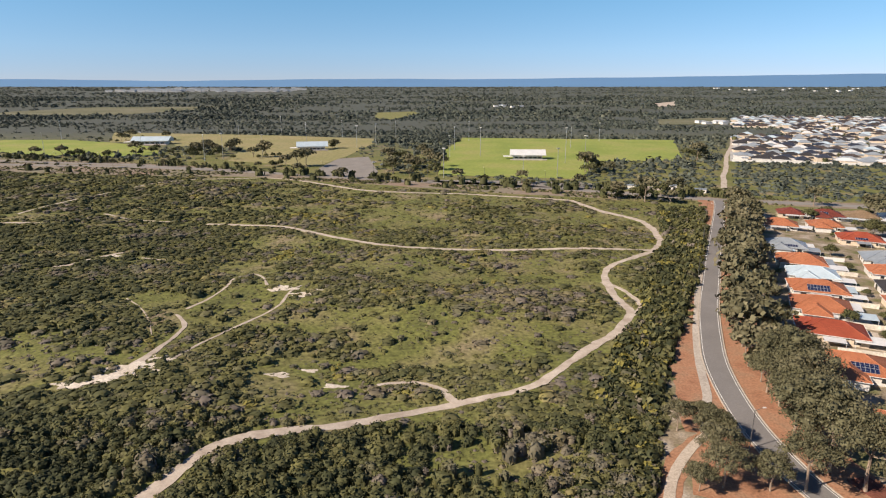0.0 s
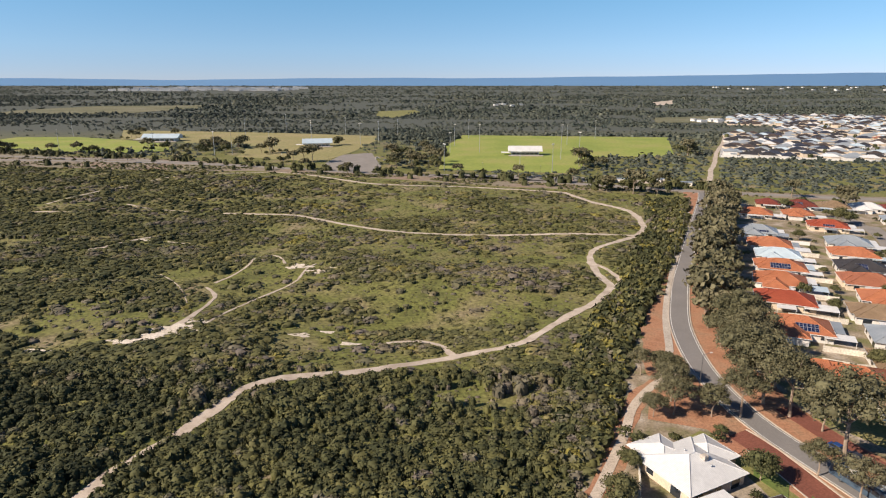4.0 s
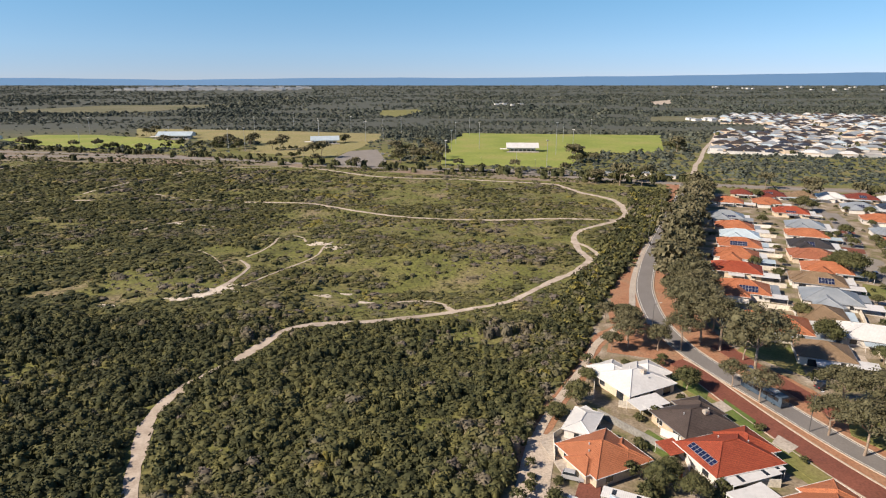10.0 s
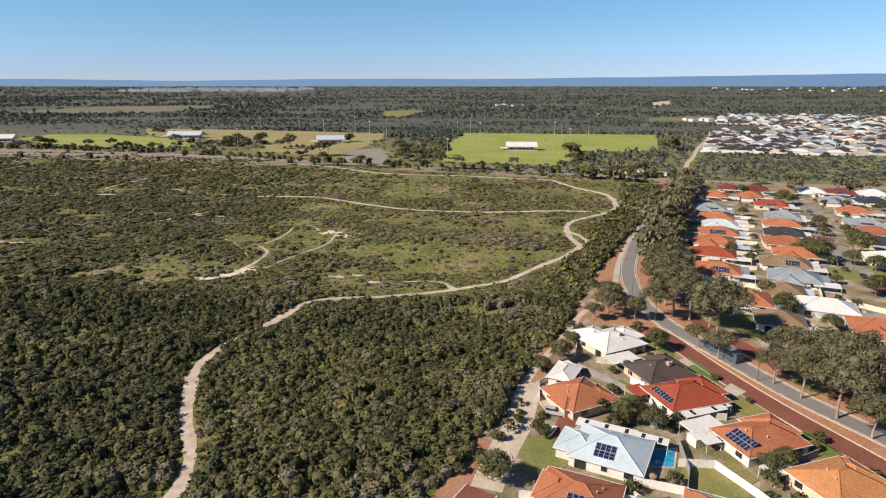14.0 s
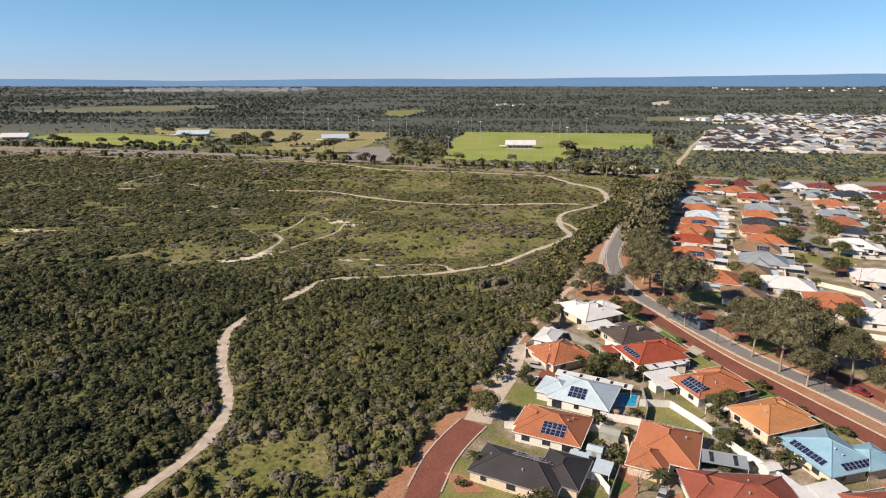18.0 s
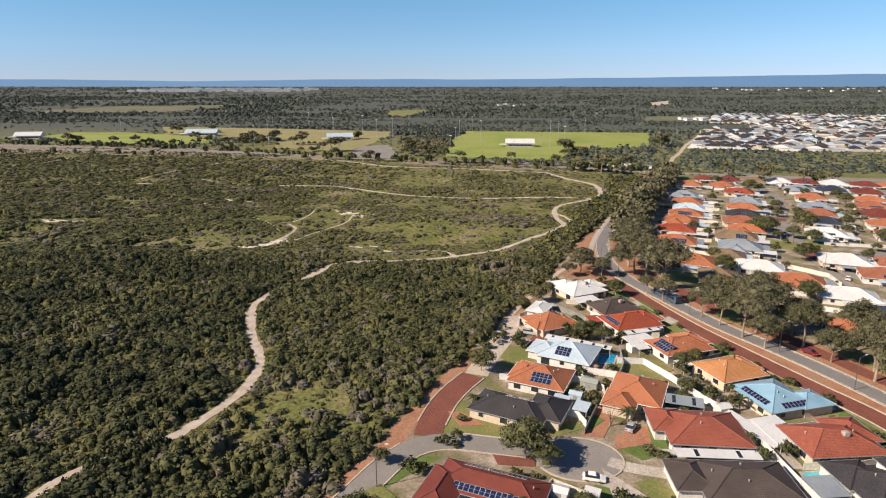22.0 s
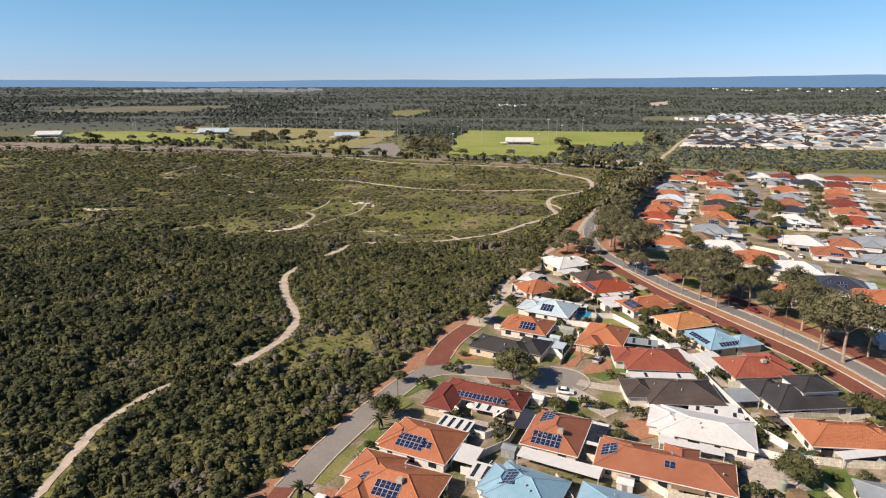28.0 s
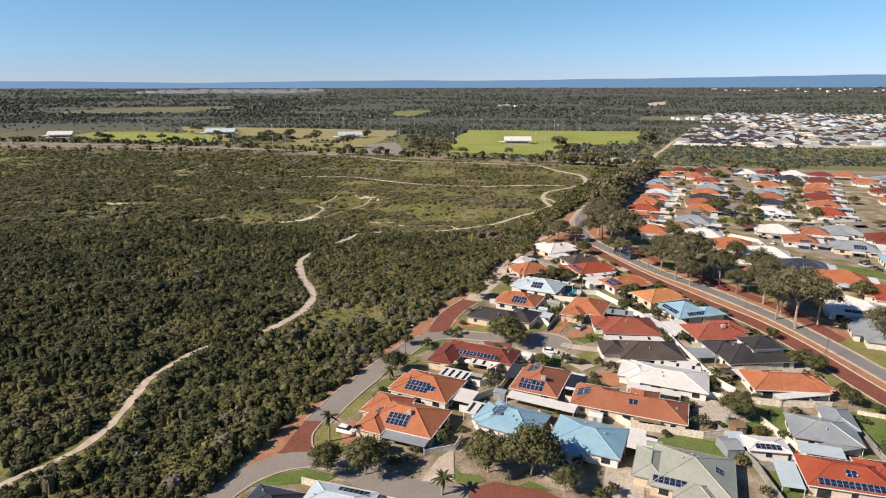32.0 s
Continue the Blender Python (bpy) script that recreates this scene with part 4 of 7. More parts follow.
def woods(n, y0, y1, r0, r1, hh, dens, temps, label, spread=0.80):
    py = y0 + (y1 - y0) * RNG.uniform(0, 1, n) ** 1.15
    px = RNG.uniform(-1, 1, n) * (spread * (py + 196))
    ok = py > np.interp(px, FSX, FSY) + 4
    for poly in KEEP_OUT:
        ok &= ~inside(px, py, poly)
    ok &= away(px, py, TRACK_R) > 7
    px, py = px[ok], py[ok]
    c = np.array([noise.fractal((x * 0.0022, y * 0.0055, 9.0), 1.0, 2.0, 4) for x, y in zip(px, py)])
    ok = RNG.uniform(0, 1, len(px)) < np.clip(dens + 2.4 * c, 0.03, 1)
    px, py, c = px[ok], py[ok], c[ok]
    r = RNG.uniform(r0, r1, len(px)) * (1 + 0.5 * np.clip(c, -0.6, 1))
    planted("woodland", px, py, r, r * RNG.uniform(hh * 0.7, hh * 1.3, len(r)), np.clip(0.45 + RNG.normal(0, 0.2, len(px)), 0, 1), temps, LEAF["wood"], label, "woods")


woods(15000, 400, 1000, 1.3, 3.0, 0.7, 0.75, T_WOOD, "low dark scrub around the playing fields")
n = 5200
px = RNG.uniform(-760, 260, n)
f = RNG.uniform(0, 1, n)
lo, hi = np.interp(px, NSX, NSY), np.interp(px, FSX, FSY)
py = lo + (hi - lo) * f
way = [np.array(HWY, float), np.array([(-1400, 700), (-900, 675), (-533, 632), (-376, 598), (-308, 586), (-236, 562), (-180, 541)], float)]
ok = (away(px, py, way[0]) > 7.5) & (away(px, py, way[1]) > 7) & (np.array([noise.noise((x * 0.012, y * 0.03, 4.0)) for x, y in zip(px, py)]) > -0.12)
px, py = px[ok], py[ok]
r = RNG.uniform(0.7, 2.0, len(px))
planted("highway_scrub", px, py, r, r * RNG.uniform(0.5, 0.9, len(r)), np.clip(RNG.normal(0.45, 0.2, len(px)), 0, 0.9), T_WOOD, LEAF["heath"], "low scrub in the road reserve", "shrubs", lift=0.0)
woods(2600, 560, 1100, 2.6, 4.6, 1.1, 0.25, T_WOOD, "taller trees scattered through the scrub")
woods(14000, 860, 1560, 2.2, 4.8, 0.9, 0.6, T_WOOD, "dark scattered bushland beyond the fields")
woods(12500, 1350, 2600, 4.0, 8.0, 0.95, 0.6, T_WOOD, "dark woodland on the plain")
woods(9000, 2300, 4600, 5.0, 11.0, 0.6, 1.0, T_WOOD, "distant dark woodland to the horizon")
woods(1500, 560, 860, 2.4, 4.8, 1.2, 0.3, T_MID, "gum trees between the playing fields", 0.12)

# ---- houses ----
PANEL = Shape().box((0, 0, 0.02), (1.0, 1.64, 0.05))
for x0, x1, y0, y1 in ((-0.44, 0.44, -0.76, -0.02), (-0.44, 0.44, 0.02, 0.76)):
    PANEL.face([(x0, y0, 0.052), (x1, y0, 0.052), (x1, y1, 0.052), (x0, y1, 0.052)])
PANEL = PANEL.mesh("solar_panel", M["steel"])
PANEL.materials.append(M["pv"])
for poly in PANEL.polygons[-2:]:
    poly.material_index = 1
WIN = {}


def window_mesh(w, hgt):
    if (w, hgt) not in WIN:
        f = Shape().box((0, 0, 0), (w + 0.16, 0.08, hgt + 0.16))
        p = Shape().box((0, -0.045, 0), (w, 0.04, hgt))
        WIN[(w, hgt)] = (f.mesh("window", M["white"]), p.mesh("pane", M["glass"]))
    return WIN[(w, hgt)]


def hip(w, d, he, pitch, over=0.5, gable=False):
    """Slopes of a hipped roof over a rectangle, with eaves of some thickness; also the lines of its ridge and hips."""
    a, b = w / 2 + over, d / 2 + over
    m = min(a, b)
    z0, z1 = he, he + m * pitch
    inset = 0.25 if gable else m
    ra, rb = (max(a - inset, 0.0), 0.0) if a >= b else (0.0, max(b - inset, 0.0))
    c = [(-a, -b, z0), (a, -b, z0), (a, b, z0), (-a, b, z0)]
    r0, r1 = (-ra, -rb, z1), (ra, rb, z1)
    s = Shape()
    faces = [(c[0], c[1], r1, r0), (c[1], c[2], r1), (c[2], c[3], r0, r1), (c[3], c[0], r0)] if a >= b else [(c[0], c[1], r0), (c[1], c[2], r1, r0), (c[2], c[3], r1), (c[3], c[0], r0, r1)]
    for f in faces:
        s.face(f)
    lo = [(x, y, z - 0.2) for x, y, z in c]
    for i in range(4):
        j = (i + 1) % 4
        s.face([lo[i], lo[j], c[j], c[i]])
    s.face(lo[::-1])
    lines = [(c[0], r0), (c[1], r1 if a >= b else r0), (c[2], r1), (c[3], r0 if a >= b else r1), (r0, r1)]
    return s, lines, (a, b, m, z0, z1)


def slope_pose(a, b, m, z0, pitch, side, along, up):
    """A place on one roof slope, in the house's own frame: along the eave from its middle, and up the slope from the eave."""
    t = math.atan(pitch)
    yy, zz = up * math.cos(t), z0 + up * math.sin(t)
    base = pose(along, -b + yy, zz + 0.05, math.degrees(t)) if side in "fb" else pose(along, -a + yy, zz + 0.05, math.degrees(t))
    return pose(0, 0, 0, 0, 0, {"f": 0, "b": 180, "l": -90, "r": 90}[side]) @ base


HOUSES = []


def house(x, y, w, d, rot, roof="o", wall="cream", extra=(), he=2.6, pitch=0.42, pv=(), vents=2, gable=False, detail=True, label="", cap=True, cooler=False):
    word = {"cream": "cream", "white": "white", "brick": "brown brick", "sand": "sandy brick"}[wall]
    hs = thing("house", x, y, 0.0, rot, label or f"single-storey {word} house with a hipped {ROOFWORD[roof]} roof", "house", "suburban houses")
    inv = pose(x, y, 0, 0, 0, rot).inverted()
    HOUSES.append((x, y, max(w, d) / 2 + 0.5))
    HOUSES.extend((e[0], e[1], max(e[2], e[3]) / 2) for e in extra)
    rects = [(0.0, 0.0, w, d, he)]
    for k, (ex, ey, ew, ed) in enumerate(extra):
        p = inv @ Vector((ex, ey, 0))
        rects.append((p.x, p.y, ew, ed, he - 0.03 * (k + 1)))
    tile = roof in "oarmtnde"
    for k, (cx, cy, rw, rd, hh) in enumerate(rects):
        wl = Shape().box((0, 0, (hh - 0.2) / 2 - 0.1), (rw - 0.01 * k, rd - 0.01 * k, hh + 0.1))
        wo = part("wall", wl, WALL[wall], hs)
        wo.location = (cx, cy, 0)
        sh, lines, dims = hip(rw, rd, hh, pitch, 0.5, gable)
        ro = part("roof", sh, ROOF[roof], hs, ROOFWORD[roof] + " roof")
        ro.location = (cx, cy, 0)
        if cap:
            cp = Shape()
            for p, q in lines:
                if (Vector(p) - Vector(q)).length > 0.3:
                    cp.tube(Vector(p) + Vector((0, 0, 0.02)), Vector(q) + Vector((0, 0, 0.02)), 0.12, 0.12, 5)
            part("ridge_cap", cp, ROOF[roof], ro)
            gt = Shape()
            a, b, m, z0, z1 = dims
            for sy in (-1, 1):
                gt.box((0, sy * (b + 0.06), z0 - 0.05), (2 * a + 0.24, 0.12, 0.14))
            for sx in (-1, 1):
                gt.box((sx * (a + 0.06), 0, z0 - 0.05), (0.12, 2 * b, 0.14))
            part("gutter", gt, M["white"] if roof in "wlorat" else M["steel"], ro)
        if k == 0:
            main = dims
    sides = ((0, -1, w, d / 2, 0), (-1, 0, d, w / 2, -90), (1, 0, d, w / 2, 90), (0, 1, w, d / 2, 180))
    for n, (sx, sy, length, off, turn) in enumerate(sides if detail else sides[:2]):
        count = max(1, int(length / 4.6))
        for i in range(count):
            u = (i + 0.5) / count * length - length / 2
            ww, wh = ((1.8, 1.2), (2.4, 2.0), (1.2, 1.0), (1.8, 1.4))[(i + n + int(abs(x))) % 4]
            fr, pa = window_mesh(ww, wh)
            ob = part("window", fr if detail else pa, None, hs)
            ob.matrix_basis = pose(0, 0, 0, 0, 0, turn) @ pose(u, -off - 0.01, 1.05 if wh == 2.0 else 1.45)
            if detail:
                part("pane", pa, None, ob)
    for side, along, up, cols, rows in pv:
        for i in range(cols):
            for j in range(rows):
                ob = part("solar_panel", PANEL, None, hs, "dark blue solar panel" if i + j == 0 else "")
                ob.matrix_basis = slope_pose(*main[:4], pitch, side, along + (i - (cols - 1) / 2) * 1.04, up + 0.85 + j * 1.7)
    rr = random.Random(int(x * 31 + y * 17))
    for i in range(vents if detail else 0):
        v = Shape().tube((0, 0, -0.3), (0, 0, 0.32), 0.11, 0.11, 8)
        v.tube((0, 0, 0.32), (0, 0, 0.46), 0.2, 0.13, 8)
        ob = part("roof_vent", v, M["steel"], hs)
        ob.matrix_basis = slope_pose(*main[:4], pitch, rr.choice("fblr"), rr.uniform(-1.5, 1.5), main[2] * rr.uniform(0.5, 0.85))
        ob.rotation_euler = (0, 0, 0)
    if cooler:
        v = Shape().box((0, 0, 0.35), (1.15, 1.15, 0.8))
        v.box((0, 0, 0.8), (0.9, 0.9, 0.12))
        ob = part("roof_cooler", v, M["concrete"], hs, "grey box-shaped roof cooler")
        ob.location = slope_pose(*main[:4], pitch, "f", 1.5, main[2] * 0.8).translation
    return hs


def patio(x, y, w, d, rot, mat, hgt=2.5, tilt=3.0, strips=0, front=False):
    """A low sheet roof on posts beside a house."""
    p = thing("patio_cover", x, y, 0, rot, "flat sheet-roofed patio cover on slim posts", "patio cover", "patio covers")
    s = Shape().box((0, 0, 0), (w, d, 0.09))
    ro = part("roof", s, mat, p)
    ro.matrix_basis = pose(0, 0, hgt + 0.03, tilt)
    for sx in (-1, 1):
        for sy in (-1,) if front else (-1, 1):
            po = part("post", Shape().box((0, 0, hgt / 2 - 0.1), (0.1, 0.1, hgt + 0.1)), M["white"], p)
            po.location = (sx * (w / 2 - 0.15), sy * (d / 2 - 0.15), 0)
    for k in range(strips):
        st = part("skylight_strip", Shape().box((0, 0, 0.06), (0.8, d * 0.75, 0.02)), M["glass"], ro, "dark skylight strip")
        st.location = ((k + 0.5) / strips * w - w / 2, 0, 0)
    return p


house(-10.6, -69.0, 16.4, 11.8, -21, "o", "cream", [(-15.5, -63.5, 9, 9), (-17.5, -71, 6, 8)], pv=[("f", -0.5, 1.3, 5, 2), ("l", 2.0, 1.5, 4, 1)], cooler=True)
house(-6.3, -53.7, 14.9, 12.0, -24, "o", "white", [(-11, -52.5, 7, 8)], pv=[("f", -1.2, 1.4, 6, 2), ("f", 2.5, 2.4, 2, 1)])
house(7.9, -33.2, 20.3, 8.6, -22, "m", "cream", [(-1.5, -34.5, 6.7, 12.3)], pv=[("f", 0, 0.6, 12, 1), ("b", 0, 0.8, 12, 1)])
house(22.9, -50.0, 11.4, 14.8, -23, "t", "cream", pv=[("f", -1, 0.8, 6, 2), ("l", -3, 2.0, 4, 2)], cooler=True)
house(14.0, -69.8, 12.6, 11.0, -28, "b", "white", [(9.5, -67.5, 6, 8)], pv=[("l", 0, 1.8, 5, 2)])
house(29.6, -76.4, 14.4, 11.8, -23, "b", "white", [(26.0, -78.5, 5.5, 9.0)], pitch=0.34)
house(42.4, -62.0, 25.6, 9.8, -21, "t", "cream", [(36, -57, 9, 7), (46.5, -60.0, 6, 9)], pv=[("l", 0, 1.0, 4, 2), ("f", 1.0, 3.0, 2, 1)], vents=3)
house(47.6, -88.8, 14.6, 14.2, -22, "v", "cream", [(40.3, -86.0, 5.5, 10), (46, -95, 7, 6)], pv=[("b", 1.0, 2.0, 4, 2), ("f", -4.0, 0.8, 6, 1), ("r", 0, 2.5, 2, 1)])
house(56.4, -47.6, 19.0, 11.8, -22, "w", "white", [(49.5, -44.0, 8, 9)], pitch=0.26, vents=3)
house(56.3, -31.5, 17.4, 12.0, -2, "e", "white", [(46.6, -29.6, 7, 9)], vents=3)
house(55.6, -12.8, 16.4, 13.4, -4, "q", "white", [(48.8, -9.5, 7, 9)], pitch=0.38)
house(14.4, -4.4, 17.0, 9.6, -26, "d", "cream", [(23, -4.5, 8, 10)], pv=[("b", -2, 0.5, 8, 2)])
house(23.7, 11.6, 13.8, 12.0, -24, "o", "white", [(20.2, 13.8, 7, 8)], pv=[("f", 1, 1.2, 5, 2)])
house(33.5, 26.8, 14.3, 12.6, -27, "l", "white", [(27.5, 29, 8, 8)], pv=[("f", -0.5, 1.5, 4, 2)])
house(46.5, 4.6, 11.8, 14.0, -25, "o", "cream", [(41, -0.5, 7, 8)], pv=[("b", 0, 0.4, 11, 1)])
house(31.4, 49.6, 12.6, 12.4, 26, "o", "cream", [(36, 49.5, 6, 8), (27.6, 46.2, 5, 6)])
house(47.4, 82.0, 14.6, 13.0, 27, "w", "cream", [(43.2, 86.5, 8, 9), (52.5, 87, 8, 8)], pitch=0.36, cooler=True)
house(55.2, 62.6, 13.6, 11.4, 19, "e", "sand", [(58.2, 67.5, 7, 8)], cooler=True)
house(57.2, 49.8, 15.6, 12.0, 17, "r", "white", [(62.5, 53.8, 8, 9)], pv=[("l", 0, 1.2, 7, 1)])
house(66.2, 31.4, 15.4, 10.8, 18, "o", "white", [(70.4, 35.6, 8, 8)], pv=[("l", 1, 0.8, 6, 2)])
house(74.0, 16.2, 13.6, 11.6, 19, "a", "cream", [(78.0, 19.0, 7, 8)])
house(78.3, 2.0, 12.6, 13.4, 16, "b", "cream", [(85.8, 0.4, 8, 7)], pv=[("l", 0, 0.9, 8, 1), ("f", 1, 0.6, 7, 1)])
house(81.2, -17.0, 16.2, 11.6, 5, "q", "cream", [(87.2, -13, 8, 9)], cooler=True)
house(84.8, -32.6, 18.5, 12.6, 6, "d", "white", [(78.5, -29, 8, 8)], cooler=True)
house(88.0, -31.4, 9.0, 8.0, 6, "d", "white", he=5.2, pitch=0.36, vents=0, label="upper storey block of a white house with a charcoal roof")
house(85.4, -50.0, 17.6, 10.0, -4, "o", "white", [(80.5, -47.6, 7, 7), (92.6, -50.5, 6, 7)], vents=3)
house(82.2, -72.8, 12.6, 9.8, -17, "g", "white", [(88.6, -67.8, 5.5, 9)], pitch=0.34)
house(77.4, -89.4, 15.6, 9.8, -14, "r", "cream", [(84.6, -88.6, 7, 8)], pv=[("f", 0, 0.4, 12, 1), ("f", 0, 3.0, 2, 1)])
house(66.8, -78.8, 7.6, 4.8, -8, "w", "white", pitch=0.2, pv=[("f", 0, 0.5, 5, 1)], vents=0, label="small white granny flat with a white metal roof")
house(30.2, 61.6, 5.6, 9.6, -28, "w", "white", pitch=0.3, vents=0, label="white metal garage with a shallow roof")
house(-33.5, -99.8, 9.0, 8.0, -16, "k", "white", vents=1)
house(-21.0, -98.0, 12.0, 6.0, -16, "l", "white", pitch=0.25, pv=[("b", -2, 0.5, 6, 1)])
for x, y, w, d, rot, mk, n in ((-10.2, -77.0, 10.5, 4.2, -21, "g", 0), (39.6, -76.2, 4.6, 7.0, -23, "w", 0), (46.5, -51.5, 3.0, 5.0, -22, "w", 0), (50.5, -54.8, 13, 2.6, -22, "w", 0), (61.5, -40.6, 12, 2.6, -22, "w", 3), (77.5, -80.6, 8.5, 4.0, -17, "l", 0), (66.4, -88.8, 4.2, 8.5, -14, "l", 0), (61.5, 45.0, 9.0, 3.2, 14, "w", 3), (54.5, 33.5, 4.0, 9.0, 18, "w", 0), (41.5, 31.5, 10.5, 2.6, -27, "w", 3), (48.5, 66.5, 4.0, 6.0, 20, "w", 0), (5.5, -64.5, 4.4, 5.5, -24, "w", 2), (3.0, -58.5, 5, 6, -25, "w", 0), (0.5, -46.8, 8, 5, -25, "w", 4), (8.5, -40.0, 8, 3.2, -22, "w", 3), (16.5, -44.5, 3.2, 8, -24, "k", 0), (31.6, -50.5, 3.6, 9, -24, "w", 6),
                               (21.5, -61.0, 17, 3.6, -26, "w", 0), (40.5, -78.5, 6, 5.5, -27, "w", 0), (63.5, -41, 5, 9, -27, "w", 0), (55, -22.3, 17, 3.0, -3, "w", 2), (66.5, -12.5, 3.4, 14, 25, "w", 0), (56, -0.5, 9, 4.5, -18, "g", 2), (26.5, -0.7, 4, 5, -26, "l", 0),
                               (34.5, 35.0, 13, 3.0, -25, "w", 3), (47.5, 70.5, 9, 5, 24, "w", 0), (46.5, 52.0, 4.5, 5, 20, "r", 0), (58.5, 43.0, 12, 4.0, 20, "w", 2), (56.0, 36.5, 9, 4.5, 24, "w", 0), (64.5, 20.5, 6, 4, 25, "w", 0), (70.5, -9.8, 9, 3.4, 17, "w", 0), (71.0, -14.0, 5, 10, 10, "w", 0), (71.0, -32.5, 6, 6, 6, "g", 0),
                               (86.5, -56.6, 14, 2.6, 10, "w", 0), (77.0, -47.0, 3.0, 8, 10, "w", 0), (82.5, -79.0, 9, 3.4, 14, "g", 0), (72.0, -88.0, 5, 9, -4, "w", 0), (61.8, -76.5, 3.6, 5.5, -8, "l", 0), (31, 66, 5, 3, 30, "w", 0), (45.0, -68.0, 6, 4, -20, "n", 0), (26.5, -35.0, 3.0, 3.2, -24, "w", 0), (31.0, -3.5, 3.5, 4.5, -26, "l", 0)):
    patio(x, y, w, d, rot, ROOF[mk], 2.35, 3.0, n)

MID = [(178, 325, 25, "o"), (157, 280, 22, "g"), (150, 253, 20, "o"), (144, 235, 20, "l"), (136, 217, 24, "o"), (126, 199, 22, "o"), (117, 178, 22, "r"), (108, 154, 23, "o"), (103, 119, 20, "o"), (201, 322, 18, "o"), (200, 291, 27, "r"), (188, 256, 24, "g"), (178, 236, 25, "o"), (168, 216, 25, "d"),
       (159, 197, 25, "t"), (153, 178, 21, "o"), (141, 163, 23, "n"), (134, 144, 23, "g"), (200, 354, 15, "m"), (217, 348, 20, "m"), (234, 343, 20, "n"), (252, 340, 20, "w"), (270, 336, 20, "m"), (288, 330, 22, "w"), (308, 324, 24, "m"), (248, 305, 21, "g"), (270, 302, 22, "k"), (238, 271, 27, "o"),
       (223, 238, 28, "g"), (213, 218, 26, "t"), (203, 197, 28, "k"), (189, 170, 27, "w"), (288, 290, 25, "m"), (271, 262, 25, "o"), (258, 240, 23, "t"), (247, 218, 26, "m"), (127, 111, 22, "w"), (133, 92, 25, "o"), (168, 120, 24, "w"), (105, 99, 16, "n"),
       (234, 190, 26, "o"), (222, 166, 28, "r"), (186, 116, 15, "t"), (170, 100, 17, "t"), (121, 127, 16, "n"), (202, 119, 25, "g"), (188, 86, 26, "g"), (194, 62, 18, "b"), (142, 76, 22, "w"), (147, 55, 25, "k"), (153, 38, 22, "o"), (160, 20, 20, "r"), (137, 3, 22, "w"), (133, -15, 19, "g"), (124, 45, 16, "o"), (214, 103, 21, "m"), (326, 320, 24, "o"),
       (320, 285, 24, "o"), (306, 240, 22, "m"), (330, 255, 22, "t"), (290, 205, 22, "o"), (275, 175, 22, "g"), (310, 200, 22, "m"), (262, 150, 22, "w"), (345, 300, 22, "g"), (165, -5, 20, "w"), (160, -32, 20, "o"), (137, -42, 20, "t"), (355, 270, 22, "r"), (140, -68, 20, "w"), (230, 60, 22, "o"), (215, 30, 22, "g")]
for k, (x, y, w, c) in enumerate(MID):
    ww = min(w * 0.86, 17.5)
    x += 0.5
    dd = 12.6 + (k % 3) * 0.8
    e = [(x - ww * 0.25, y - dd * 0.35 if k % 2 else y + dd * 0.3, ww * 0.45, dd * 0.8)] if ww > 15 else []
    pvs = [("f", random.uniform(-2, 2), 1.0, random.randint(4, 7), random.randint(1, 2))] if k % 3 == 1 else []
    house(x, y, ww, dd, -23 + (k % 5 - 2), c, ("white", "white", "cream", "white")[k % 4], e, detail=False, pv=pvs, cap=k < 60 and y < 300)
    q = random.Random(k)
    patio(x + ww * 0.40, y - dd * 0.70, q.uniform(7, 11), q.uniform(4, 6), -23, ROOF["wgwwwlw"[k % 7]], 2.3, front=True)
    slab = pose(x + ww * 0.55, y - dd * 0.3, 0, 0, 0, -23)
    patch("courtyard", [tuple((slab @ Vector((sx * q.uniform(2.5, 4.5), sy * q.uniform(6, 9), 0)))[:2]) for sx, sy in ((-1, -1), (1, -1), (1, 1), (-1, 1))], 0.1, M[("kerb", "concrete", "courtyard")[k % 3]], "pale paved courtyard beside the house", "paving", 0.1)
    patio(x - ww * 0.22, y - dd * 0.62, q.uniform(5, 8), q.uniform(2.6, 3.6), -23, ROOF["wlwgwww"[k % 7]], 2.2, front=True)
    if k % 3:
        patio(x + ww * 0.62, y - ww * 0.1, q.uniform(3, 4), q.uniform(6, 10), -23, ROOF["wwgwl"[k % 5]], 2.2, front=True)

# Estate of pale roofs beyond the track.
FAR_HOUSES = []
e0, u, v = Vector((298, 626)), Vector((0.958, -0.287)), Vector((0.41, 0.912))
for j in range(44):
    for i in range(60):
        if i % 9 == 8:
            continue
        p = e0 + u * (i * 18.5 + 6 * (j % 4)) + v * (j * 17.0 + (j // 2) * 9.0)
        if p.x < 0.74 * (p.y + 196) + 20 and inside(np.array([p.x]), np.array([p.y]), ESTATE)[0]:
            FAR_HOUSES.append((p.x + random.uniform(-1.5, 1.5), p.y + random.uniform(-1.5, 1.5)))
patch("estate_ground", ESTATE, 0.09, M["estate"], "pale streets and yards of the far estate")
FAR_HOUSES.sort(key=lambda p: p[1] + 0.2 * p[0])


